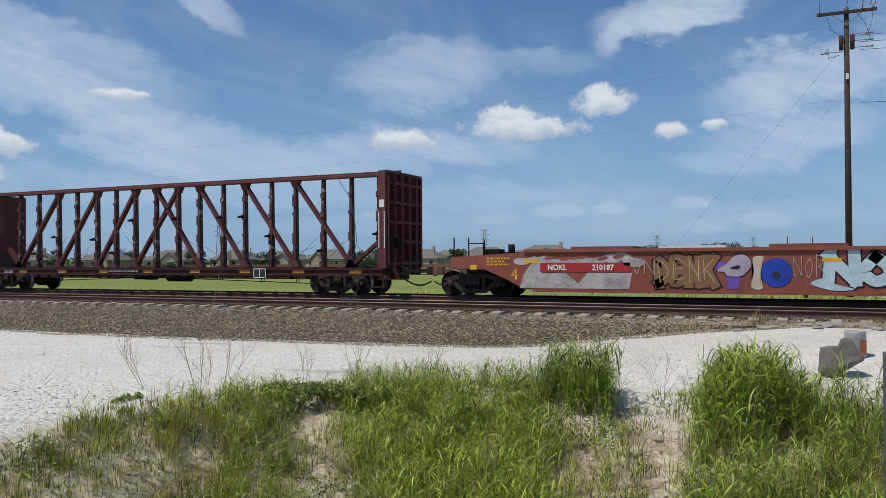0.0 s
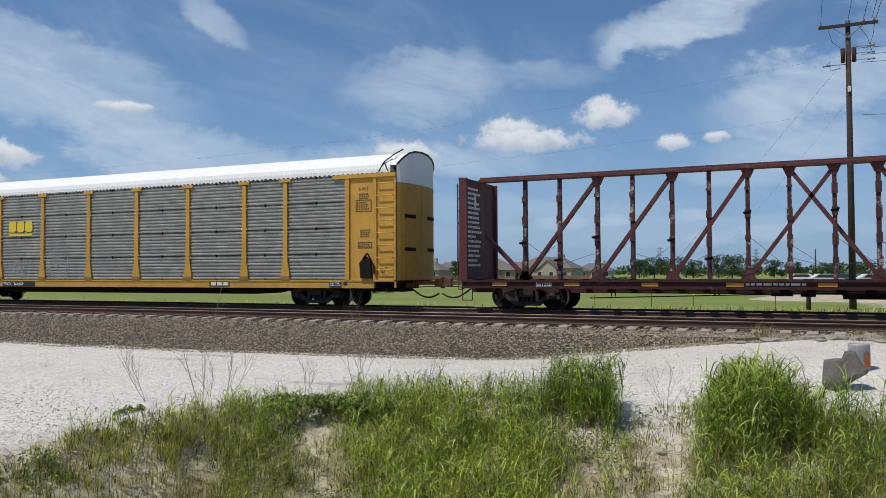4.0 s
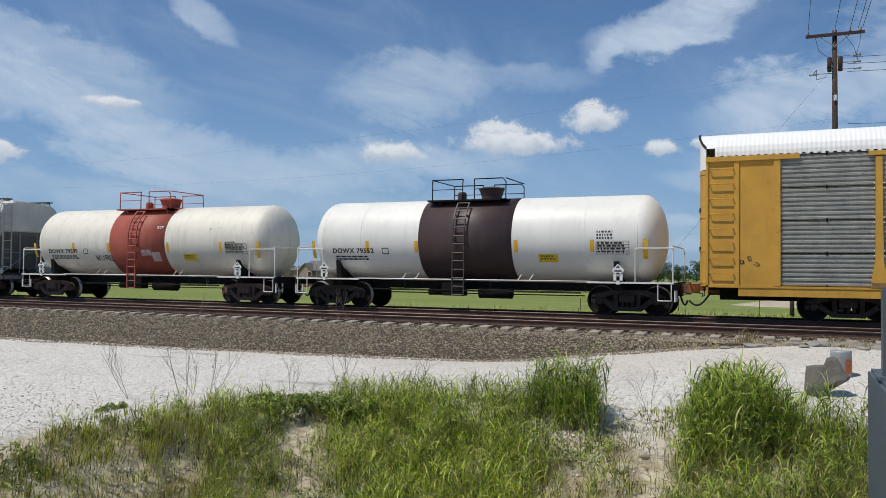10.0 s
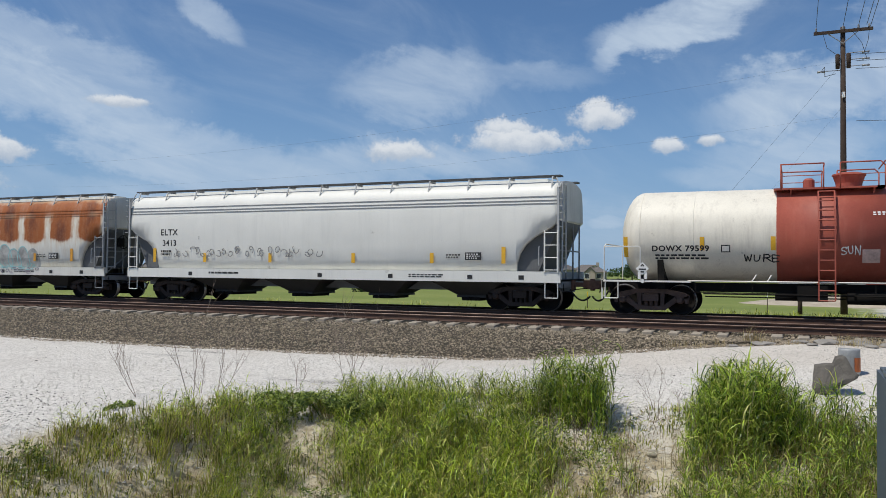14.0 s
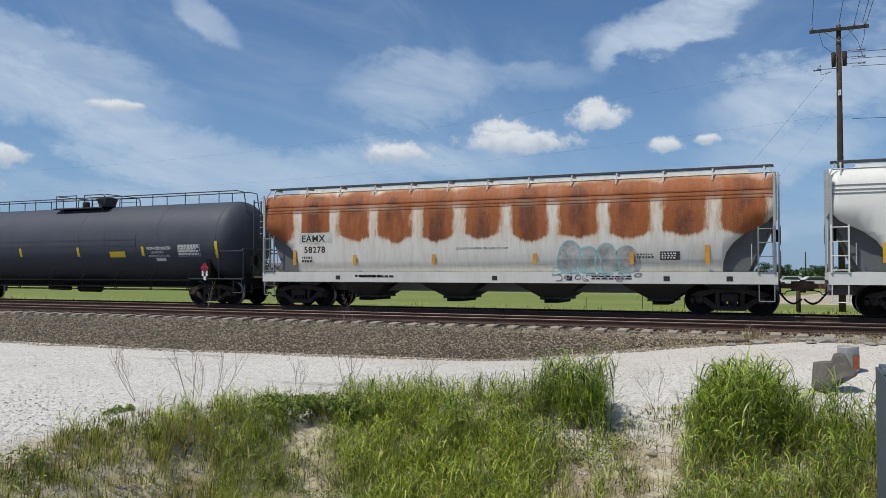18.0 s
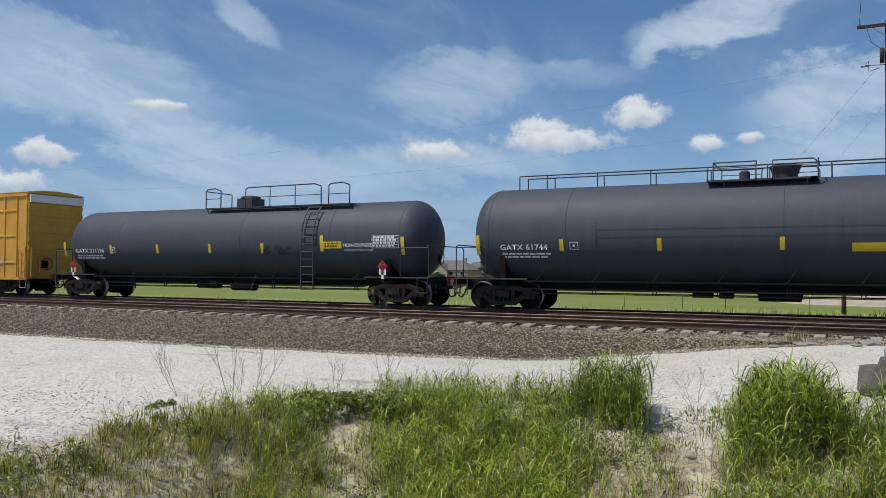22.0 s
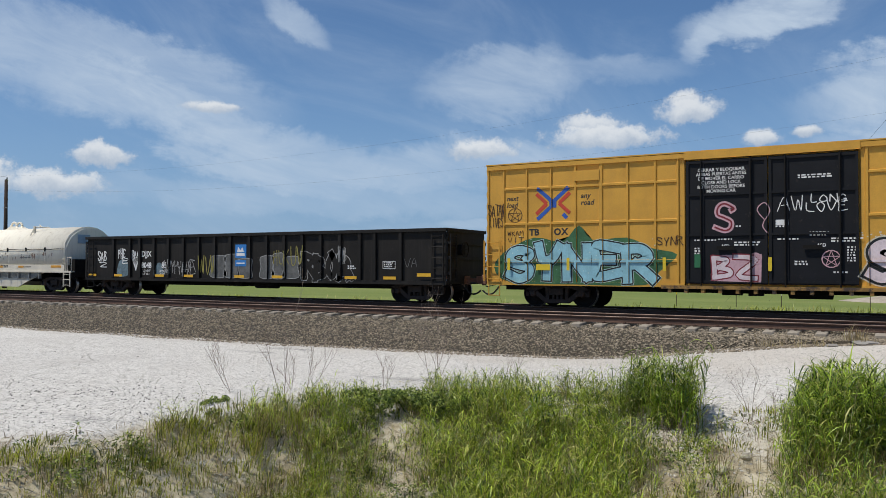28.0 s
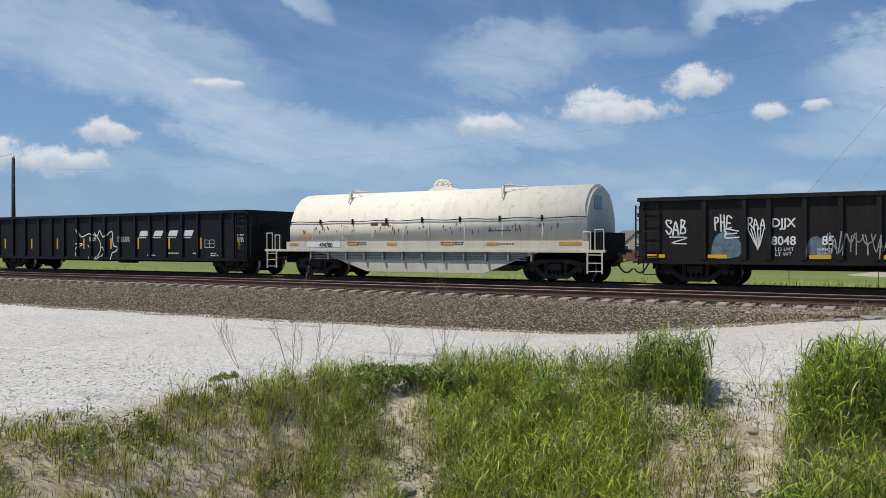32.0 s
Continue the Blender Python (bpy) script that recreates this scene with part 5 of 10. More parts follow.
    bars(car, X(-39.55), 2.8, 0.4, 0.3, 4, m_letter_black, -1.505, seed=10)
    m_haze = surface("faded_white_spray", (0.40, 0.40, 0.39), 0.3, 4, 30, 0.7, bump=0)
    panels = relief(-1.493, [])
    for dx, dz in ((0, 0), (0.09, -0.06)):
        spray_tag(car, "AW", X(-57.8) + dx, 1.16 + dz, 0.95, 0.78, 0.032, m_haze, panels, 5)
        spray_tag(car, "KSI", X(-55.55) + dx, 1.14 + dz, 1.45, 0.85, 0.032, m_haze, panels, 6)
    scribble(car, X(-64.0), 1.6, 0.5, 0.25, m_letter_black, -1.506, 5, 3, 0.01)
    scribble(car, X(-38.75), 1.25, 0.4, 0.2, m_letter_black, -1.55, 6, 3, 0.01)
    rigging(car, X(-58), X(-45))
    join_ends(car, c, xa, xb, -65.65, -36.95, surface("coupler_orange", (0.30, 0.10, 0.03), 0.4, 5, 30, 0.8))


def tank_shell(L, R, rad, zc, head):
    """Barrel with dished ends, a little flat-domed."""
    prof = [(L, 0.02)]
    for i in range(1, 10):
        a = math.pi / 2 * i / 9
        prof.append((L + head * (1 - math.cos(a)), rad * math.sin(a)))
    body = [(x, r) for x, r in prof]
    mirrored = [(-(x - L) + R, r) for x, r in prof[::-1]]
    return lathe(B(), body + mirrored, 48, (0, 0, zc), "x")


def tank_ends(car, L, R, zc, rad, mat, rail_mat, sill_mat):
    """Bolster saddles, end platforms, handrails and steps of a tank car; L, R are the end sills."""
    for s in (-1, 1):
        e = R if s > 0 else L
        bm = B()
        box(bm, min(e, e - s * 2.6), max(e, e - s * 2.6), -0.32, 0.32, 0.62, 1.02)
        box(bm, min(e, e - s * 0.14), max(e, e - s * 0.14), -1.46, 1.46, 0.82, 1.06)
        box(bm, min(e - s * 1.9, e - s * 1.65), max(e - s * 1.9, e - s * 1.65), -1.3, 1.3, 0.80, 1.02)
        for y in (-1, 1):
            prism(bm, [(y * 0.35, 1.0), (y * 1.35, 1.0), (y * 1.42, zc - 0.75), (y * 1.2, zc - 1.0), (y * 0.4, zc - rad + 0.06)], e - s * 1.88, e - s * 1.70)
        part("bolster", bm, sill_mat, car)
        bm = B()
        box(bm, min(e - s * 0.05, e - s * 2.7), max(e - s * 0.05, e - s * 2.7), -1.50, -1.15, 1.03, 1.06)
        box(bm, min(e - s * 0.05, e - s * 2.7), max(e - s * 0.05, e - s * 2.7), -1.51, -1.48, 1.01, 1.06)
        part("running_board", bm, rail_mat, car)
        bm = B()
        pipe(bm, [(e - s * 0.08, -1.45, 1.05), (e - s * 0.08, -1.45, 2.12), (e - s * 0.14, -1.45, 2.18), (e - s * 0.14, 1.45, 2.18), (e - s * 0.08, 1.45, 2.1), (e - s * 0.08, 1.45, 1.05)], 0.02, 6)
        pipe(bm, [(e - s * 0.10, -1.48, 2.10), (e - s * 1.15, -1.50, 2.10), (e - s * 1.2, -1.50, 2.05), (e - s * 1.2, -1.50, 1.05)], 0.02, 6)
        part("handrail", bm, rail_mat, car)
        step_stirrup(car, e - s * 0.32, -1.49, 1.0, rail_mat, 0.4, 0.5)
        end_ladder(car, e - s * 0.02, -1.42, -1.0, 0.55, 1.0, 2, rail_mat)


def tank_top(car, x, zt, span, rail_mat, hat_mat, height=0.62, long_rail=None):
    """Manway with its railed platform on top of the barrel."""
    bm = lathe(B(), [(zt - 0.15, 0.34), (zt + 0.10, 0.36), (zt + 0.30, 0.43), (zt + 0.33, 0.46), (zt + 0.37, 0.46), (zt + 0.42, 0.3)], 20, (x + span * 0.18, 0, 0), "z")
    lathe(bm, [(zt - 0.1, 0.16), (zt + 0.22, 0.16), (zt + 0.28, 0.1)], 12, (x - span * 0.22, -0.1, 0), "z")
    part("manway", bm, hat_mat, car)
    bm = B()
    box(bm, x - span / 2, x + span / 2, -1.0, -0.55, zt - 0.12, zt - 0.07)
    box(bm, x - span / 2, x + span / 2, 0.55, 1.0, zt - 0.12, zt - 0.07)
    for q in (-1, 1):
        box(bm, x + q * span / 2 - 0.2, x + q * span / 2, -1.0, 1.0, zt - 0.12, zt - 0.07)
        for y in (-0.9, 0.9):
            rod(bm, (x + q * span * 0.4, y, zt - 0.1), (x + q * span * 0.4, y * 0.75, zt - 0.6), 0.03, 5)
    part("platform", bm, rail_mat, car)
    bm = B()
    zr = zt + height
    for y in (-1.0, 1.0):
        for a, b in ((-0.5, -0.08), (0.08, 0.5)):
            pipe(bm, [(x + a * span, y, zt - 0.1), (x + a * span, y, zr), (x + b * span * 0.92, y, zr), (x + b * span, y, zr - 0.12), (x + b * span, y, zt - 0.1)], 0.02, 6)
            rod(bm, (x + a * span, y, zt + 0.28), (x + b * span, y, zt + 0.28), 0.013, 5)
    for q in (-0.5, 0.5):
        pipe(bm, [(x + q * span, -1.0, zr), (x + q * span, 1.0, zr)], 0.02, 6)
    part("platform_rail", bm, rail_mat, car)


def tank_ladder(car, x, rad, zc, mat, w=0.42):
    bm = B()
    pts = []
    for i in range(15):
        a = math.pi * (0.93 - 0.61 * i / 14) 
        pts.append(None)
    z0, z1 = 0.55, zc + rad * 0.86
    n = 12
    prev = None
    for i in range(n):
        z = z0 + (z1 - z0) * i / (n - 1)
        y = -(rad + 0.10) if z < zc + 0.15 else -math.sqrt(max(0.04, (rad + 0.10) ** 2 - (z - zc - 0.12) ** 2))
        if prev:
            for xx in (x - w / 2, x + w / 2):
                rod(bm, (xx, prev[0], prev[1]), (xx, y, z), 0.028, 4)
        rod(bm, (x - w / 2, y, z), (x + w / 2, y, z), 0.02, 5)
        prev = (y, z)
    for z in (1.0, zc, zc + 0.8):
        y = -math.sqrt(max(0.04, rad ** 2 - (z - zc) ** 2))
        for xx in (x - w / 2, x + w / 2):
            rod(bm, (xx, y, z), (xx, -(rad + 0.1) if z < zc + 0.2 else y - 0.1, z), 0.018, 4)
    return part("ladder", bm, mat, car)


def placard(car, x, z, y, mat):
    bm = prism(B(), [(x, z - 0.2), (x + 0.2, z), (x, z + 0.2), (x - 0.2, z)], y - 0.012, y, "y")
    p = part("placard", bm, mat, car)
    bm = B()
    for dx, dz, w in ((-0.03, 0.09, 0.02), (0.03, 0.09, 0.02), (0.0, 0.12, 0.02), (0, -0.02, 0.11), (0, -0.10, 0.05)):
        box(bm, x + dx - w, x + dx + w, y - 0.02, y - 0.012, z + dz - 0.022, z + dz + 0.022)
    part("placard_print", bm, m_letter_black, p)
    bm = box(box(B(), x - 0.05, x + 0.05, y + 0.0, y + 0.05, 0.98, z), x - 0.14, x + 0.14, y, y + 0.03, z - 0.32, z - 0.1)
    part("placard_holder", bm, m_white, p)


m_tank_white = surface("tank_white", (0.78, 0.76, 0.70), 0.08, 0.7, 25, 0.45, 0, 0.08, wear=((0.40, 0.38, 0.35), 0.08, 2.5), streak=((0.50, 0.48, 0.44), 0.28))
m_tank_old = surface("tank_dirty_white", (0.74, 0.70, 0.60), 0.10, 0.7, 25, 0.5, 0, 0.08, wear=((0.36, 0.32, 0.27), 0.12, 2.5), streak=((0.40, 0.36, 0.30), 0.38), seed=(9, 2, 1))
m_band_brown = surface("band_brown", (0.065, 0.040, 0.038), 0.18, 1.2, 30, 0.5, 0, 0.1, streak=((0.11, 0.075, 0.07), 0.3))
m_band_red = surface("band_red", (0.36, 0.085, 0.055), 0.18, 1.2, 30, 0.6, 0, 0.1, streak=((0.46, 0.16, 0.11), 0.35))
m_tank_grey = surface("tank_slate", (0.058, 0.066, 0.084), 0.14, 0.8, 25, 0.62, 0, 0.04, streak=((0.095, 0.10, 0.112), 0.35), spec=0.35)
m_grey_rail = surface("slate_steel", (0.05, 0.052, 0.058), 0.2, 2, 30, 0.6)
m_sign_yellow = surface("sign_yellow", (0.72, 0.52, 0.03), 0.1, 6, 60, 0.5, bump=0)


def dowx(xa, xb, trucks, fa, fb, shell_mat, band_mat, band, marks, label, old, seed):
    car, h, c = railcar("tank_car", label, "tank car", xa - 0.42, xb + 0.42, trucks, truck_mat=m_truck_rust if old else m_truck)
    X = lambda v: v - c
    rad, zc = 1.43, 2.45
    wrap = (rad, zc)
    shell = part("tank", tank_shell(X(xa), X(xb), rad, zc, 0.72), shell_mat, car)
    a, b = X(band[0]), X(band[1])
    bm = lathe(B(), [(a, rad - 0.02), (a, rad + 0.008), (b, rad + 0.008), (b, rad - 0.02)], 48, (0, 0, zc), "x")
    part("band", bm, band_mat, shell, "painted band round the middle of the tank")
    for sx in (X(xa) + 0.74, X(xb) - 0.74, (a + X(xa)) / 2, (b + X(xb)) / 2):
        bm = lathe(B(), [(sx - 0.02, rad - 0.02), (sx - 0.012, rad + 0.006), (sx + 0.012, rad + 0.006), (sx + 0.02, rad - 0.02)], 48, (0, 0, zc), "x")
        part("weld_seam", bm, shell_mat, shell)
    m_mid = (a + b) / 2
    tank_top(car, m_mid, zc + rad, 2.7, m_under if not old else m_band_red, band_mat)
    tank_ladder(car, m_mid - 0.15, rad, zc, m_band_brown if not old else m_band_red)
    tank_ends(car, -h, h, zc, rad, shell_mat, m_tank_white, m_under)
    bm = box(B(), -h + 2.4, h - 2.4, -0.25, 0.25, 0.72, 1.0)
    for x in np.arange(-h + 2.8, h - 2.6, 1.6):
        rod(bm, (x, -1.3, 0.72), (x, -1.3, 1.0), 0.02, 4)
    rod(bm, (-h + 2.6, -1.3, 0.72), (h - 2.6, -1.3, 0.72), 0.015, 4)
    box(bm, -1.1, -0.3, -1.0, -0.6, 0.5, 0.95)
    part("underframe", bm, m_under, car)
    part("running_rail", rod(B(), (-h + 2.6, -1.48, 1.06), (h - 2.6, -1.48, 1.06), 0.022, 6), m_tank_white, car)
    for x in (-h + 4.4, -1.9, 1.8, h - 4.6):
        part("rail_stub", rod(B(), (x, -1.48, 1.06), (x + 0.12, -1.40, 1.26), 0.018, 5), m_tank_white, car)
    rigging(car, -h + 3, h - 3)
    # yellow conspicuity strips and print
    bm = B()
    strips = [X(xa) + 0.25, (X(xa) + a) / 2 + 0.2, a - 0.15, b + 0.08, (X(xb) + b) / 2 + 0.2, X(xb) - 0.55]
    for i, x in enumerate(strips):
        k = 0.40 if 0 < i < 5 else 0.62
        plate(bm, x, x + 0.13, 1.98 - (0.2 if k > 0.5 else 0), 1.98 - (0.2 if k > 0.5 else 0) + k, wrap=wrap)
    part("reflector", bm, m_yellow, car)
    lettering(marks, X(xa) + 1.1, 1.96, 0.235, car, m_letter_black, wrap=wrap, bold=0.008, squash=1.08, gap=1.12)
    bars(car, X(xa) + 1.2, 1.86, 1.6, 0.18, 2, m_letter_black, wrap=wrap, seed=seed)
    bm = plate(B(), X(xa) + 3.12, X(xa) + 3.38, 1.92, 2.14, wrap=wrap)
    part("class_box", bm, m_letter_black, car)
    bm = plate(B(), X(xa) + 3.15, X(xa) + 3.35, 1.95, 2.11, wrap=(rad + 0.004, zc))
    part("class_box_inside", bm, m_tank_white, car)
    bm = plate(B(), b + 0.9, b + 1.55, 1.66, 1.92, wrap=wrap)
    part("notice", bm, m_sign_yellow, car)
    bars(car, b + 0.97, 1.88, 0.5, 0.16, 2, m_letter_black, wrap=(rad + 0.004, zc), seed=seed + 1)
    bars(car, X(xb) - 2.0, 2.66 if not old else 2.4, 0.5, 0.3, 3, m_letter_black, wrap=wrap, seed=seed + 2)
    bm = B()
    gx, gz = X(xb) - 2.02, 1.92
    for i in range(5):
        plate(bm, gx, gx + 1.02, gz + i * 0.10, gz + i * 0.10 + 0.012, wrap=wrap)
    for i in range(7):
        plate(bm, gx + i * 0.17, gx + i * 0.17 + 0.012, gz, gz + 0.41, wrap=wrap)
    part("test_table", bm, m_letter_black, car)
    bars(car, gx + 0.04, gz + 0.38, 0.92, 0.36, 4, m_letter_black, wrap=wrap, seed=seed + 3)
    for x in (X(xa) + 0.85, X(xb) - 1.3):
        placard(car, x, 1.42, -1.53, m_white)
    if old:
        spray_tag(car, "WURE", X(xa) + 3.75, 1.66, 1.0, 0.20, 0.035, m_letter_black, ([], [], lambda x, z, cx, cz: -math.sqrt(max(0.01, rad**2 - (z - zc) ** 2))), 41)
        spray_tag(car, "SUN", b - 1.25, 1.86, 0.5, 0.22, 0.03, m_letter_white, ([], [], lambda x, z, cx, cz: -math.sqrt(max(0.01, (rad + 0.009)**2 - (z - zc) ** 2))), 42)
        bm = plate(B(), b - 0.72, b - 0.28, 1.62, 2.0, wrap=(rad + 0.008, zc))
        part("paint_smudge", bm, surface("pale_smudge", (0.55, 0.40, 0.36), 0.3, 4, 20, 0.7, bump=0), car)
        bars(car, b - 0.45, 3.05, 0.36, 0.12, 2, m_letter_white, wrap=(rad + 0.008, zc), seed=5)
    join_ends(car, c, xa - 0.42, xb + 0.42, fa, fb)


m_hop_white = surface("hopper_white", (0.76, 0.755, 0.70), 0.06, 0.6, 25, 0.5, 0, 0.05, wear=((0.45, 0.43, 0.38), 0.05, 2), streak=((0.60, 0.60, 0.56), 0.35))
m_hop_grey = surface("hopper_end_grey", (0.22, 0.23, 0.24), 0.15, 1, 30, 0.6)
m_hop_end = surface("hopper_end_white", (0.60, 0.59, 0.55), 0.15, 1, 30, 0.65, streak=((0.35, 0.32, 0.28), 0.4))
# slope sheet colour with the shade of the end recess put in, plus streaks
m_hop_slope_shade = surface("hopper_slope_shaded", (0.115, 0.12, 0.125), 0.2, 1, 30, 0.7, streak=((0.20, 0.19, 0.18), 0.3))
m_hop_pipe = surface("hopper_ladder_grey", (0.42, 0.43, 0.43), 0.2, 2, 30, 0.6, wear=((0.2, 0.14, 0.1), 0.2, 5))
m_hop_walk = surface("walk_grating_dark", (0.07, 0.072, 0.075), 0.25, 2, 30, 0.7)
m_hop_chute = surface("hopper_chute", (0.05, 0.048, 0.045), 0.25, 2, 30, 0.7, wear=((0.07, 0.06, 0.05), 0.25, 3))


def rusty_hopper_paint():
    """White paint with rust burnt through in a row of ragged columns under the roof."""
    m, nt, N, L, b = shader("hopper_rusted_white")
    pos = N("ShaderNodeSeparateXYZ")
    L(N("ShaderNodeTexCoord").outputs["Object"], pos.inputs[0])
    n1, n2, n3 = tex_noise(nt, 1.1, 5, 0.6, (1, 1, 0.6)), tex_noise(nt, 5, 5, 0.7, (1.6, 1, 0.3)), tex_noise(nt, 26, 3, 0.7)
    n4 = tex_noise(nt, 0.8, 3, 0.5, seed=(5, 0, 0))
    wob = nmath(nt, "MULTIPLY", nmath(nt, "SUBTRACT", n1, 0.5), 0.40)
    x = nmath(nt, "ADD", pos.outputs[0], wob)
    col = nmath(nt, "COSINE", nmath(nt, "MULTIPLY", nmath(nt, "ADD", x, 1.76), 2 * math.pi / 1.63))
    ragged = nmath(nt, "MULTIPLY", nmath(nt, "SUBTRACT", n2, 0.5), 0.9)
    z = pos.outputs[2]
    column = step(nt, nmath(nt, "ADD", col, ragged), -0.95, -0.50)
    halo = step(nt, nmath(nt, "ADD", col, ragged), -1.25, -0.45)
    foot = nmath(nt, "ADD", 2.20, nmath(nt, "MULTIPLY", n4, 0.45))
    foot = nmath(nt, "SUBTRACT", foot, nmath(nt, "MULTIPLY", col, 0.10))
    above = nmath(nt, "ADD", nmath(nt, "SUBTRACT", z, foot), nmath(nt, "MULTIPLY", nmath(nt, "SUBTRACT", n2, 0.5), 0.25))
    # a paler belt where the stiffeners run, and pale paint again under the roof
    belt = nmath(nt, "SUBTRACT", 1.0, nmath(nt, "MULTIPLY", step(nt, nmath(nt, "ABSOLUTE", nmath(nt, "SUBTRACT", z, 3.55)), 0.16, 0.05), step(nt, n1, 0.40, 0.62, 0.30)))
    roof = step(nt, nmath(nt, "ADD", z, nmath(nt, "MULTIPLY", nmath(nt, "SUBTRACT", n1, 0.5), 0.7)), 4.28, 4.02)
    side = step(nt, pos.outputs[1], -0.9, -1.2)
    whole = nmath(nt, "MULTIPLY", nmath(nt, "MULTIPLY", belt, roof), side)
    upper = step(nt, z, 3.36, 3.60, 0.95)
    rust_f = nmath(nt, "MULTIPLY", nmath(nt, "MULTIPLY", nmath(nt, "MAXIMUM", column, upper), step(nt, above, -0.03, 0.10)), whole)
    thin_f = nmath(nt, "MULTIPLY", nmath(nt, "MULTIPLY", halo, step(nt, above, -0.18, 0.25, 0.75)), side)
    speck = step(nt, nmath(nt, "ADD", nmath(nt, "MULTIPLY", n2, 0.5), nmath(nt, "MULTIPLY", n3, 0.5)), 0.40, 0.54)
    rust_f = nmath(nt, "MULTIPLY", rust_f, nmath(nt, "ADD", nmath(nt, "MULTIPLY", speck, 0.10), 0.90))
    core = nmath(nt, "MULTIPLY", step(nt, nmath(nt, "ADD", col, ragged), -0.2, 0.9), step(nt, n1, 0.36, 0.60))
    rust = ramp_mix(nt, core, (0.31, 0.085, 0.015), (0.13, 0.028, 0.007))
    rust = ramp_mix(nt, step(nt, n2, 0.50, 0.72, 0.40), rust, (0.36, 0.12, 0.024))
    white = ramp_mix(nt, step(nt, n2, 0.35, 0.75), (0.72, 0.71, 0.65), (0.62, 0.58, 0.50))
    white = ramp_mix(nt, thin_f, white, (0.62, 0.40, 0.20))
    drip = tex_noise(nt, 3, 4, 0.6, (1.8, 1, 0.08), seed=(2, 7, 0))
    stain = nmath(nt, "MULTIPLY", nmath(nt, "MULTIPLY", step(nt, drip, 0.48, 0.68), step(nt, z, 1.5, 2.9)), 0.45)
    white = ramp_mix(nt, stain, white, (0.58, 0.42, 0.27))
    L(ramp_mix(nt, rust_f, white, rust), b.inputs["Base Color"])
    b.inputs["Roughness"].default_value = 0.7
    bp = N("ShaderNodeBump")
    bp.inputs["Strength"].default_value, bp.inputs["Distance"].default_value = 0.2, 0.02
    L(n2, bp.inputs["Height"])
    L(bp.outputs[0], b.inputs["Normal"])
    return m


m_hop_rust = rusty_hopper_paint()


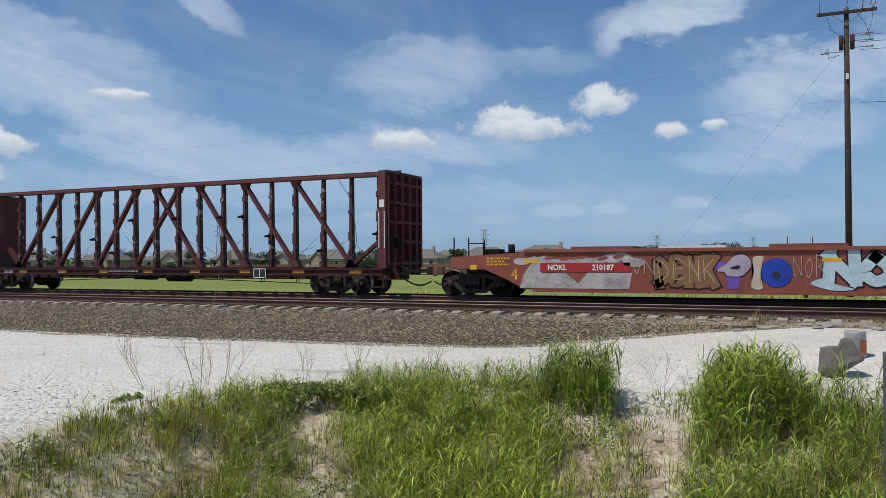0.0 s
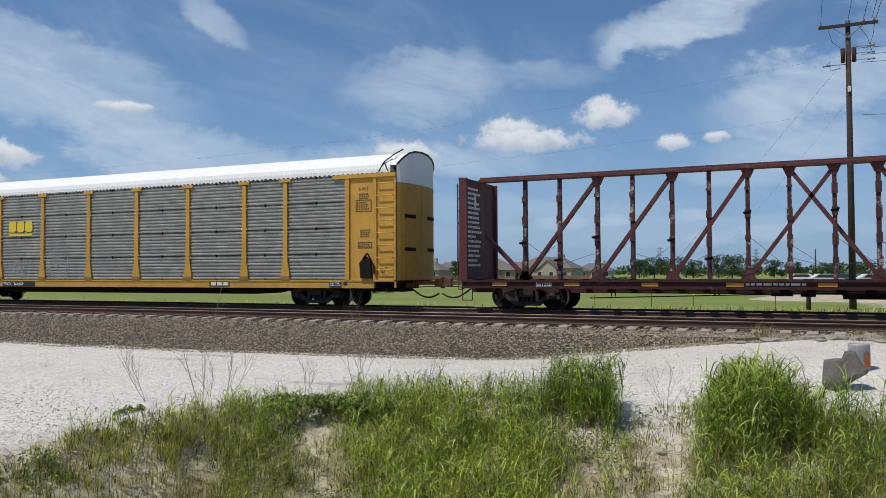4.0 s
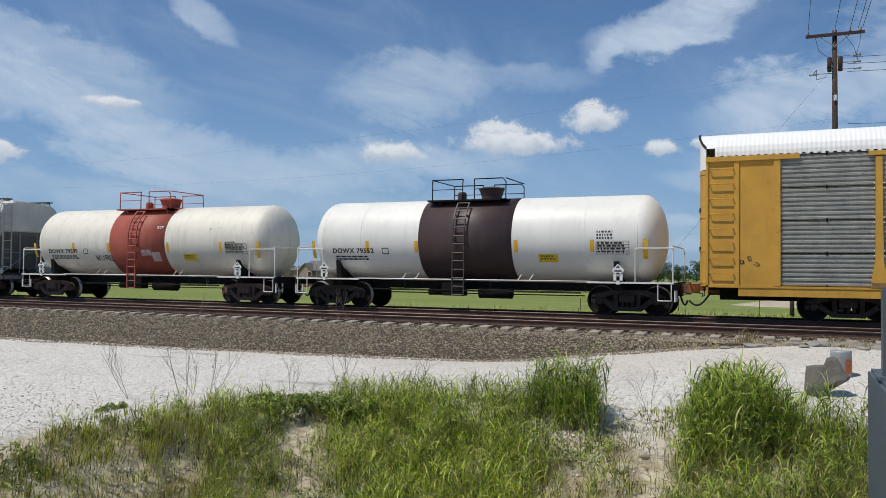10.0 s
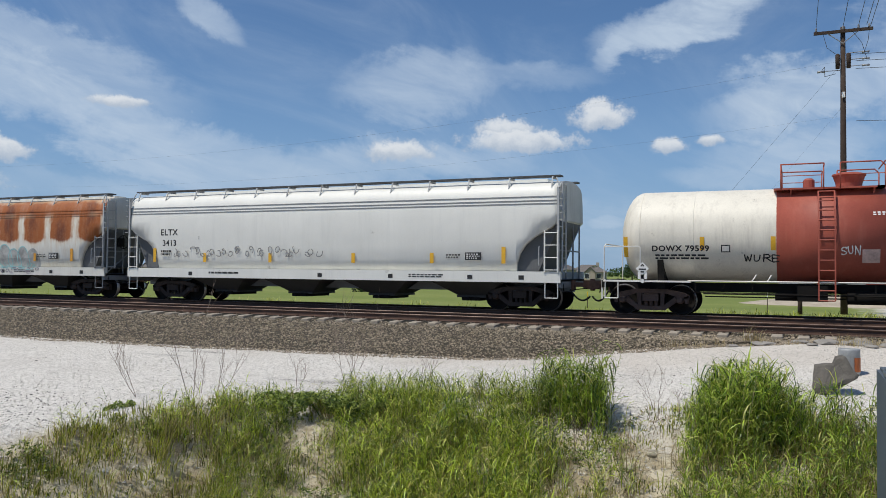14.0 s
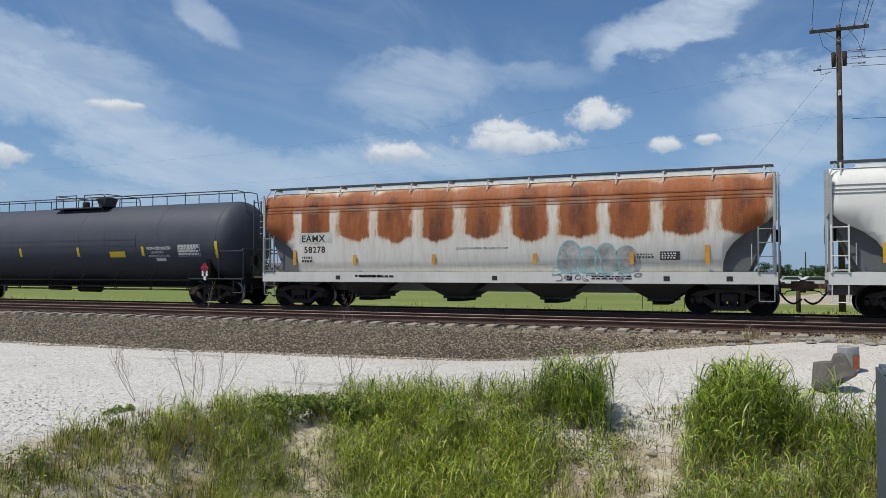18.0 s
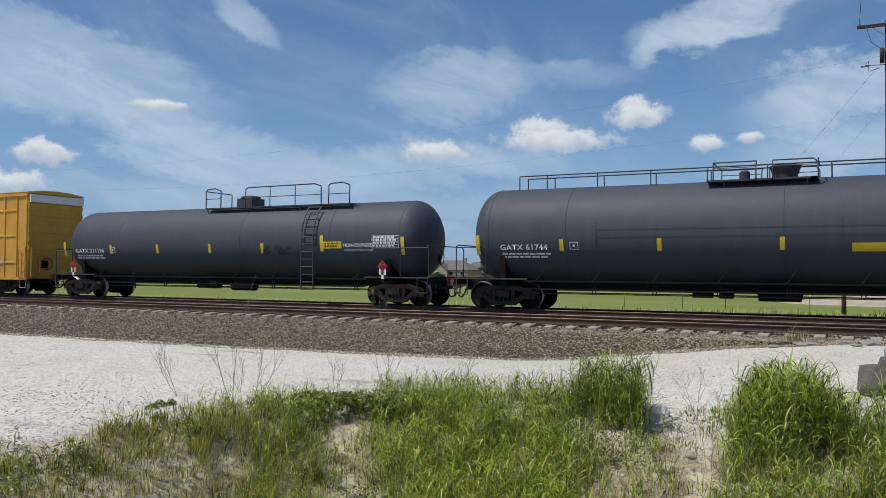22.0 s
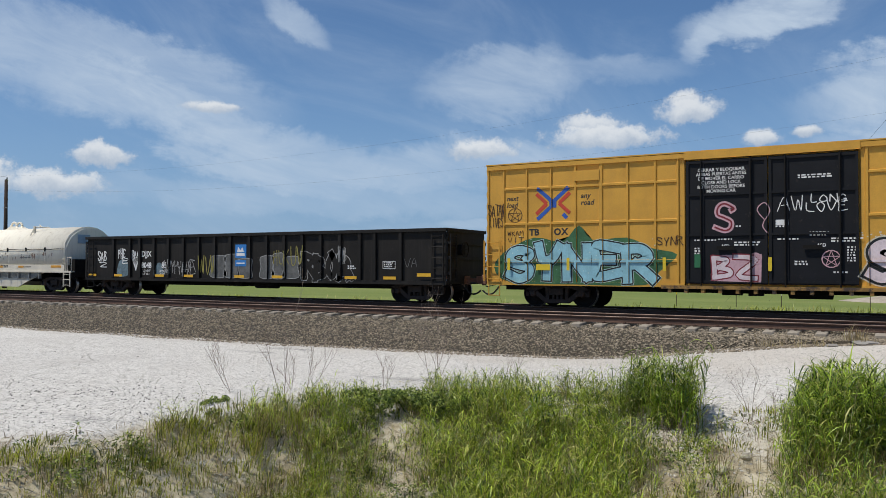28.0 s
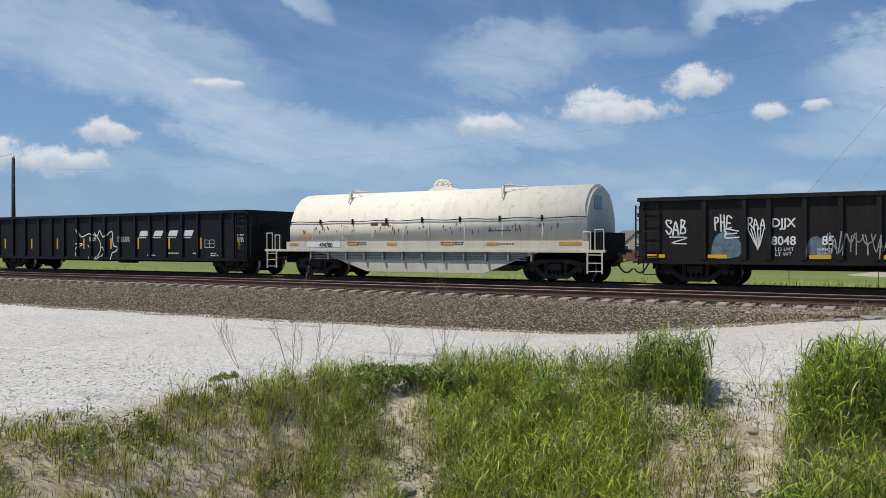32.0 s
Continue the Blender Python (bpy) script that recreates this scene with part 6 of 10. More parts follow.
def hopper(xa, xb, trucks, fa, fb, rusty, mark, number, label, seed):
    car, h, c = railcar("covered_hopper", label, "hopper car", xa, xb, trucks)
    X = lambda v: v - c
    L, R = -h, h
    paint = m_hop_rust if rusty else m_hop_white
    # rounded body, sides bulge; ends slope under to the platforms
    def section(k):
        pts = []
        for y, z in ((-1.38, 1.26), (-1.50, 1.7), (-1.555, 2.4), (-1.555, 3.2), (-1.50, 3.75), (-1.41, 4.04), (-1.22, 4.19), (-0.7, 4.30), (0, 4.34)):
            pts.append((y, z))
        full = pts + [(-y, z) for y, z in pts[-2::-1]]
        return full
    bm = B()
    half_ = [(0.06, 3.0), (0.3, 2.74), (0.62, 2.56), (0.9, 2.42), (1.2, 2.18), (1.4, 1.9), (1.5, 1.6), (1.52, 1.26)]
    stations = [(L + d_, z_) for d_, z_ in half_] + [(R - d_, z_) for d_, z_ in half_[::-1]]
    rings = []
    for x, floor in stations:
        ring = []
        for y, z in section(0):
            ring.append(bm.verts.new((x, y, max(z, floor) if abs(y) > 0.01 else z)))
        rings.append(ring)
    for a, b in zip(rings, rings[1:]):
        for i in range(len(a) - 1):
            try:
                f = bm.faces.new((a[i], b[i], b[i + 1], a[i + 1]))
                f.smooth = True
            except ValueError:
                pass
        bm.faces.new((a[0], a[-1], b[-1], b[0])).material_index = 1
    for r_ in (rings[0][::-1], rings[-1]):
        f = bm.faces.new(r_)
        f.material_index = 1
    bmesh.ops.remove_doubles(bm, verts=bm.verts, dist=0.0005)
    bmesh.ops.dissolve_degenerate(bm, edges=bm.edges, dist=0.0005)
    body = part("body", bm, [paint, m_hop_end], car)
    # side sill and end platforms
    bm = B()
    for s in (-1, 1):
        a, b = sorted((s * 1.57, s * 1.40))
        box(bm, L, R, a, b, 0.94, 1.30)
    part("side_sill", bm, m_hop_white if not rusty else surface("sill_white", (0.68, 0.67, 0.61), 0.1, 1, 25, 0.55, streak=((0.45, 0.38, 0.30), 0.3)), car, "white side sill")
    bm = B()
    for s in (-1, 1):
        e = R if s > 0 else L
        box(bm, min(e, e - s * 1.6), max(e, e - s * 1.6), -1.40, 1.40, 0.98, 1.06)
        box(bm, min(e, e - s * 0.12), max(e, e - s * 0.12), -1.5, 1.5, 0.78, 1.05)
        for y in (-1.3, -0.45, 0.45, 1.3):
            rod(bm, (e - s * 0.12, y, 1.05), (e - s * 0.12, y, 3.1), 0.03, 5)
        rod(bm, (e - s * 0.12, -1.3, 1.1), (e - s * 0.12, 1.3, 2.9), 0.025, 5)
        rod(bm, (e - s * 0.12, -1.3, 2.0), (e - s * 0.12, 1.3, 2.0), 0.025, 5)
    box(bm, L, R, -0.3, 0.3, 0.62, 0.98)
    part("end_platform", bm, m_hop_grey, car)
    # sloped sheets seen beside the ladders, in a colour darkened for their shade
    for s in (-1, 1):
        e = R if s > 0 else L
        bm = prism(B(), [(e - s * 0.10, 3.0), (e - s * 0.12, 2.80), (e - s * 0.80, 1.31), (e - s * 1.50, 1.31), (e - s * 1.52, 1.66), (e - s * 1.44, 1.95), (e - s * 1.2, 2.24), (e - s * 0.62, 2.62)], -1.30, 1.30, "y")
        part("slope_sheet", bm, m_hop_slope_shade, car)
        ladder(car, e - s * 0.52, e - s * 0.08, 1.35, 2.55, -1.60, 4, m_hop_white if not rusty else m_hop_grey)
        end_ladder(car, e + s * 0.04, -1.45, -1.02, 1.35, 4.1, 8, m_hop_pipe)
        bm = box(B(), e - s * 0.08 - 0.035, e - s * 0.08 + 0.035, -1.60, -1.54, 1.3, 4.02)
        for k in range(7):
            rod(bm, (e - s * 0.02, -1.62, 2.75 + k * 0.22), (e + s * 0.10, -1.62, 2.75 + k * 0.22), 0.014, 4)
        pipe(bm, [(e - s * 0.05, -1.5, 4.0), (e - s * 0.2, -1.35, 4.36)], 0.02, 5)
        pipe(bm, [(e - s * 0.7, -1.56, 2.1), (e - s * 0.7, -1.62, 2.1), (e - s * 0.7, -1.62, 1.5), (e - s * 0.7, -1.56, 1.5)], 0.016, 5)
        part("grab_iron", bm, m_hop_pipe, car)
        step_stirrup(car, e - s * 0.3, -1.55, 0.95, m_hop_white if not rusty else m_hop_grey, 0.42, 0.5)
    hand_brake(car, R + 0.05 if rusty else L - 0.05, -0.6, 2.4, 1 if rusty else -1, m_under)
    # roof walk, brackets and hatch trough
    bm = B()
    for s in (-1, 1):
        for k in range(3):
            y = s * (0.95 + k * 0.13)
            box(bm, L + 0.1, R - 0.1, y - 0.05, y + 0.05, 4.40, 4.45)
    walk_ = part("roof_walk", bm, m_hop_walk, car)
    bm = B()
    for i in range(13):
        x = L + 0.35 + i * (R - L - 0.7) / 12
        for s in (-1, 1):
            box(bm, x - 0.03, x + 0.03, min(s * 0.85, s * 1.28), max(s * 0.85, s * 1.28), 4.34, 4.40)
            prism(bm, [(s * 1.28, 4.40), (s * 1.25, 4.40), (s * 1.40, 4.02), (s * 1.43, 4.04)], x - 0.02, x + 0.02)
    part("walk_bracket", bm, m_hop_pipe, walk_)
    bm = box(B(), L + 0.8, R - 0.8, -0.32, 0.32, 4.3, 4.44)
    part("hatch_cover", bm, paint, car)
    # long stiffening channels high on the side
    for z in (3.48, 3.58, 3.71):
        y = float(np.interp(z, (3.2, 3.75, 4.04), (-1.555, -1.50, -1.41))) - 0.014
        bm = box(B(), L + 0.06, R - 0.06, y, y + 0.06, z, z + 0.035)
        part("side_stiffener", bm, paint if rusty else m_hop_grey, body)
    # outlet chutes
    for i in range(4):
        x = (0.30 if rusty else 0.55) + (i - 1.5) * 3.5
        bm = B()
        w1, wt = (0.34, 1.12) if rusty else (0.48, 1.30)
        last = None
        for hw, hy, z in ((wt, 1.38, 1.22), (wt, 1.38, 0.93), (wt * 0.82, 1.2, 0.80), (w1 + 0.06, 0.78, 0.47), (w1, 0.74, 0.42)):
            ring = [bm.verts.new((x + sx * hw, sy * hy, z)) for sx, sy in ((-1, -1), (1, -1), (1, 1), (-1, 1))]
            if last:
                for k in range(4):
                    bm.faces.new((last[k], last[(k + 1) % 4], ring[(k + 1) % 4], ring[k]))
            else:
                bm.faces.new(ring)
            last = ring
        bm.faces.new(last)
        box(bm, x - w1 - 0.06, x + w1 + 0.06, -0.82, 0.82, 0.38, 0.46)
        ch = part("outlet_hopper", bm, m_hop_chute, car)
        bm = box(B(), x - w1 * 0.7, x + w1 * 0.7, -0.86, 0.7, 0.28, 0.40)
        rod(bm, (x - 0.1, -0.98, 0.34), (x - 0.1, -0.8, 0.34), 0.06, 8)
        part("outlet_gate", bm, m_under, ch)
    # marks
    ym = -1.562
    skin = ([], [1.30, 1.5, 1.7, 1.9, 2.1, 2.4], lambda x, z, cx, cz: -1.571 if cz < 1.30 else -float(np.interp(z, (1.26, 1.7, 2.4, 3.2, 3.85), (1.38, 1.50, 1.555, 1.555, 1.50))))
    if rusty:
        spray_patch(car, [(L + 1.62, 2.34), (L + 3.05, 2.34), (L + 3.05, 2.73), (L + 1.62, 2.73)], surface("patch_grey", (0.52, 0.54, 0.48), 0.2, 3, 30, 0.7, bump=0), skin, 0.0015, 1)
    lettering(mark, L + 1.72, 2.40 if rusty else 2.62, 0.34, car, m_letter_black, bold=0.008, squash=1.05, gap=1.1, surf=skin)
    lettering(number, L + 1.82, 2.00 if rusty else 2.20, 0.32, car, m_letter_black, bold=0.008, squash=1.05, gap=1.1, surf=skin)
    bars(car, L + 1.75, 1.86 if rusty else 2.02, 0.55, 0.26, 2, m_letter_black, -1.55, seed=seed)
    bm = B()
    for k, x in enumerate((L + 1.35, L + 3.9, L + 7.0, L + 10.6, L + 13.7, R - 2.0)):
        big = k in (0, 5)
        plate(bm, x, x + 0.14, 1.55, 2.1 if big else 1.9, -1.548)
    part("reflector", bm, m_yellow if not rusty else m_orange, car)
    bm = plate(B(), R - 3.3, R - 2.72, 1.66, 1.92, -1.545)
    part("data_plate", bm, m_letter_black, car)
    bars(car, R - 3.25, 1.88, 0.48, 0.2, 3, m_letter_white, -1.553, seed=seed + 4)
    bars(car, R - 4.0, 1.86, 0.55, 0.16, 2, m_letter_black, -1.545, seed=seed + 5)
    bm = B()
    for k, x in enumerate((L + 3.2, L + 9.2, R - 6.2, R - 3.2, R - 1.4)):
        plate(bm, x, x + 0.18, 1.03, 1.17, -1.572)
    part("sill_label", bm, m_letter_black, car)
    bars(car, L + 4.2, 1.18, 1.6, 0.12, 1, m_letter_black, -1.572, seed=seed + 6)
    bars(car, R - 5.4, 1.18, 1.3, 0.14, 2, m_letter_black, -1.572, seed=seed + 7)
    if rusty:
        bars(car, L + 4.0, 1.2, 1.2, 0.13, 1, m_letter_black, -1.572, seed=77)
        lettering("DO NOT HAMMER ON SIDES OF CAR", L + 7.9, 2.05, 0.11, car, m_letter_black, surf=skin)
        teal, smoke, violet = surface("spray_teal", (0.30, 0.55, 0.56), 0.35, 4, 30, 0.7, bump=0), surface("spray_smoke", (0.42, 0.42, 0.40), 0.45, 3, 30, 0.7, bump=0), surface("spray_violet", (0.25, 0.22, 0.26), 0.4, 4, 30, 0.7, bump=0)
        for k, (dx, w, hh) in enumerate(((0.15, 0.75, 0.95), (0.75, 0.7, 0.75), (1.35, 0.65, 0.85), (1.95, 0.7, 0.75))):
            x0_ = L + 11.3 + dx
            loop = [(x0_, 1.36), (x0_ + w, 1.34), (x0_ + w * 1.02, 1.34 + hh * 0.6), (x0_ + w * 0.6, 1.34 + hh), (x0_ + w * 0.1, 1.34 + hh * 0.8)]
            spray_patch(car, loop, smoke, skin, 0.002 + 0.0005 * k)
            bm = B()
            ribbon(bm, curve_through(loop, 4, True), 0.05, 0.006, 0)
            laid("graffiti_layer", bm, teal if k < 3 else smoke, car, skin)
        scribble(car, L + 11.3, 1.02, 2.8, 0.24, violet, -1.572, 15, 9, 0.014)
        spray_tag(car, "DWLUB", L + 11.2, 1.2, 2.6, 0.24, 0.03, teal, skin, 16)
    else:
        scribble(car, L + 2.4, 1.78, 7.0, 0.36, surface("pencil_grey", (0.22, 0.22, 0.22), 0.2, 4, 30, 0.7, bump=0), -1.545, 21, 26, 0.016)
        lettering("C", L + 3.62, 2.46, 0.13, car, m_letter_black, ym)
    join_ends(car, c, xa, xb, fa, fb)


def gatx(xa, xb, trucks, fa, fb, rad, zc, number, kind, label, seed):
    car, h, c = railcar("tank_car", label, "tank car", xa - 0.42, xb + 0.42, trucks, truck_mat=m_truck if kind == 1 else m_truck_rust)
    X = lambda v: v - c
    wrap = (rad, zc)
    shell = part("tank", tank_shell(X(xa), X(xb), rad, zc, 0.88), m_tank_grey, car)
    for sx in (X(xa) + 0.9, X(xb) - 0.9, X(xa) + 3.6, X(xb) - 3.9, X(xb) - 8.2):
        bm = lathe(B(), [(sx - 0.025, rad - 0.02), (sx - 0.018, rad + 0.007), (sx + 0.018, rad + 0.007), (sx + 0.025, rad - 0.02)], 48, (0, 0, zc), "x")
        part("weld_seam", bm, m_tank_grey, shell)
    zt = zc + rad
    if kind == 1:
        mx = X(-142.65)
        tank_top(car, mx, zt + 0.02, 2.9, m_grey_rail, m_grey_rail, 0.45)
        bm = B()
        for y in (-0.42, 0.42):
            pts = [(X(xa) + 1.6, y, zt - 0.05), (X(xa) + 1.6, y, zt + 0.42), (X(xb) - 0.8, y, zt + 0.42), (X(xb) - 0.45, y, zt + 0.34), (X(xb) - 0.30, y, zt - 0.5)]
            pipe(bm, pts, 0.022, 6)
            for x in np.arange(X(xa) + 2.6, X(xb) - 0.9, 1.75):
                rod(bm, (x, y, zt - 0.06), (x, y, zt + 0.42), 0.02, 5)
        part("top_rail", bm, m_grey_rail, car)
        end_ladder(car, X(xb) + 0.12, -0.5, -0.05, 1.2, zt - 0.1, 9, m_grey_rail)
        bm = B()
        for a, b, z0, z1 in ((X(-147.6), X(-138.9), 2.62, 2.64), (X(-147.6), X(-138.9), 2.38, 2.40), (X(-147.6), X(-147.57), 2.1, 2.85), (X(-138.9), X(-138.87), 2.1, 2.85), (X(-140.6), X(-140.58), 2.1, 2.85)):
            plate(bm, a, b, z0, z1, wrap=(rad + 0.006, zc))
        part("jacket_seam", bm, m_grey_rail, shell)
        strips = [X(-151.75), X(-148.8), X(-145.68), X(-142.2), X(-138.6), X(-134.85)]
    else:
        mx = X(-162.1)
        bm = B()
        x0, x1 = X(-164.36), X(-157.25)
        for y in (-0.95, -0.6):
            box(bm, x0, x1, y, y + 0.3, zt - 0.12, zt - 0.07)
        for x in np.arange(x0, x1 + 0.01, (x1 - x0) / 6):
            rod(bm, (x, -0.9, zt - 0.1), (x, -0.7, zt - 0.5), 0.025, 5)
        part("platform", bm, m_grey_rail, car)
        bm = B()
        for a, b in ((x0, x0 + 0.8), (x0 + 2.1, x1 - 1.3), (x1 - 0.95, x1)):
            pipe(bm, [(a, -0.98, zt - 0.1), (a, -0.98, zt + 0.62), (a + 0.1, -0.98, zt + 0.7), (b - 0.3, -0.98, zt + 0.72), (b, -0.98, zt + 0.62), (b, -0.98, zt - 0.1)], 0.024, 6)
            n = max(1, int((b - a) / 1.0))
            for i in range(1, n):
                rod(bm, (a + (b - a) * i / n, -0.98, zt - 0.1), (a + (b - a) * i / n, -0.98, zt + 0.7), 0.02, 5)
            rod(bm, (a, -0.98, zt + 0.3), (b, -0.98, zt + 0.3), 0.016, 5)
        pipe(bm, [(x0, -0.98, zt + 0.62), (x0, 0.6, zt + 0.62), (x0, 0.6, zt - 0.1)], 0.022, 6)
        part("platform_rail", bm, m_grey_rail, car)
        bm = B()
        box(bm, x0 + 1.15, x0 + 1.95, -0.4, 0.4, zt - 0.05, zt + 0.34)
        lathe(bm, [(zt + 0.3, 0.42), (zt + 0.42, 0.42), (zt + 0.46, 0.3)], 14, (x0 + 1.55, 0, 0), "z")
        part("valve_housing", bm, m_grey_rail, car)
        tank_ladder(car, X(-158.75), rad, zc, m_grey_rail, 0.55)
        strips = [X(-172.4), X(-169.46), X(-166.69), X(-163.79), X(-161.08), X(-154.75)]
    bm = B()
    for i, x in enumerate(strips):
        end = i in (0, 5)
        plate(bm, x, x + 0.14, 1.85 if end else 1.95, 2.50 if end else 2.33, wrap=wrap)
    if kind == 2:
        plate(bm, X(-158.25), X(-158.10), 2.0, 2.60, wrap=wrap)
    part("reflector", bm, m_sign_yellow, car)
    tx = X(-171.64) if kind == 2 else X(-150.87)
    lettering("GATX " + number, tx, 2.0, 0.25, car, m_letter_white, wrap=wrap, bold=0.006, squash=1.12, gap=1.1)
    bars(car, tx + 0.05, 1.90, 1.9, 0.2, 2, m_letter_white, wrap=wrap, seed=seed)
    bm = B()
    cx = X(-169.42) if kind == 2 else X(-148.45)
    for a, b, z0, z1 in ((cx, cx + 0.28, 2.22, 2.24), (cx, cx + 0.28, 2.0, 2.02), (cx, cx + 0.02, 2.0, 2.24), (cx + 0.26, cx + 0.28, 2.0, 2.24), (cx + 0.1, cx + 0.18, 2.08, 2.16)):
        plate(bm, a, b, z0, z1, wrap=wrap)
    part("class_box", bm, m_letter_white, car)
    nx = X(-140.35) if kind == 1 else X(-157.2)
    bm = plate(B(), nx if kind == 1 else nx - 0.9, nx + 0.85 if kind == 1 else nx - 0.08, 1.90 if kind == 1 else 2.10, 2.14 if kind == 1 else 2.36, wrap=wrap)
    part("notice", bm, m_sign_yellow, car)
    if kind == 2:
        bars(car, nx - 0.84, 2.32, 0.68, 0.2, 2, m_letter_black, wrap=(rad + 0.005, zc), seed=3)
        lettering("NON-ODORIZED", nx, 2.16, 0.165, car, m_letter_white, wrap=wrap, bold=0.004)
        lettering("LIQUEFIED PETROLEUM GAS", nx + 0.02, 2.0, 0.10, car, m_letter_white, wrap=wrap)
    else:
        lettering("NON-ODORIZED", X(-138.3), 2.20, 0.16, car, m_letter_white, wrap=wrap, bold=0.004)
        lettering("LIQUEFIED", X(-138.1), 2.05, 0.14, car, m_letter_white, wrap=wrap)
        lettering("PETROLEUM GAS", X(-138.25), 1.89, 0.14, car, m_letter_white, wrap=wrap)
        bm = plate(B(), X(-137.9), X(-137.4), 1.74, 1.85, wrap=wrap)
        part("white_patch", bm, m_letter_white, car)
    bm = B()
    gx, gz = X(-136.7) if kind == 1 else X(-155.95), 1.92 if kind == 1 else 2.10
    for i in range(5):
        plate(bm, gx, gx + 1.1, gz + i * 0.11, gz + i * 0.11 + 0.014, wrap=wrap)
    for i in range(7):
        plate(bm, gx + i * 0.183, gx + i * 0.183 + 0.014, gz, gz + 0.45, wrap=wrap)
    part("test_table", bm, m_letter_white, car)
    bars(car, gx + 0.04, gz + 0.43, 1.0, 0.42, 4, m_letter_white, wrap=wrap, seed=seed + 2)
    tank_ends(car, -h, h, zc, rad, m_tank_grey, m_grey_rail, m_under)
    bm = box(B(), -h + 2.4, h - 2.4, -0.25, 0.25, 0.70, 0.98)
    box(bm, -h + 2.6, h - 2.6, -1.52, -1.47, 0.94, 1.0)
    for x in np.arange(-h + 3.0, h - 2.6, 1.9):
        for d in (0, 0.1):
            rod(bm, (x + d, -1.45, 0.55), (x + d, -1.45, 0.96), 0.02, 4)
        rod(bm, (x, -1.49, 0.98), (x + 0.25, -1.35, 1.35), 0.02, 4)
    rod(bm, (-h + 2.6, -1.45, 0.72), (h - 2.6, -1.45, 0.72), 0.018, 4)
    rod(bm, (-h + 2.6, -1.45, 0.57), (h - 2.6, -1.45, 0.57), 0.018, 4)
    part("underframe", bm, m_under, car)
    red = bpy.data.materials.get("placard_red") or surface("placard_red", (0.5, 0.02, 0.04), 0.1, 5, 40, 0.5, bump=0)
    for x in (X(xa) + 0.9, X(xb) - 1.5) if kind == 2 else (X(xb) - 1.45,):
        placard(car, x, 1.45, -1.54, red)
    for s in (-1, 1):
        e = h if s > 0 else -h
        hand_brake(car, e + s * 0.05, -0.75, 1.75, s, m_under, 0.24) if s > 0 else None
    if kind == 2:
        scribble(car, X(xa) + 11.6, 1.9, 1.5, 0.35, m_letter_black, 0, 33, 6, 0.05, wrap)
    rigging(car, -h + 3, h - 3)
    join_ends(car, c, xa - 0.42, xb + 0.42, fa, fb)


m_box_yellow = surface("boxcar_yellow", (0.60, 0.32, 0.045), 0.14, 1.2, 30, 0.55, 0, 0.08, wear=((0.30, 0.16, 0.05), 0.08, 3), streak=((0.42, 0.22, 0.05), 0.25))
m_box_door = surface("boxcar_door_black", (0.011, 0.012, 0.015), 0.25, 2, 30, 0.7, wear=((0.035, 0.03, 0.028), 0.2, 4), spec=0.2)


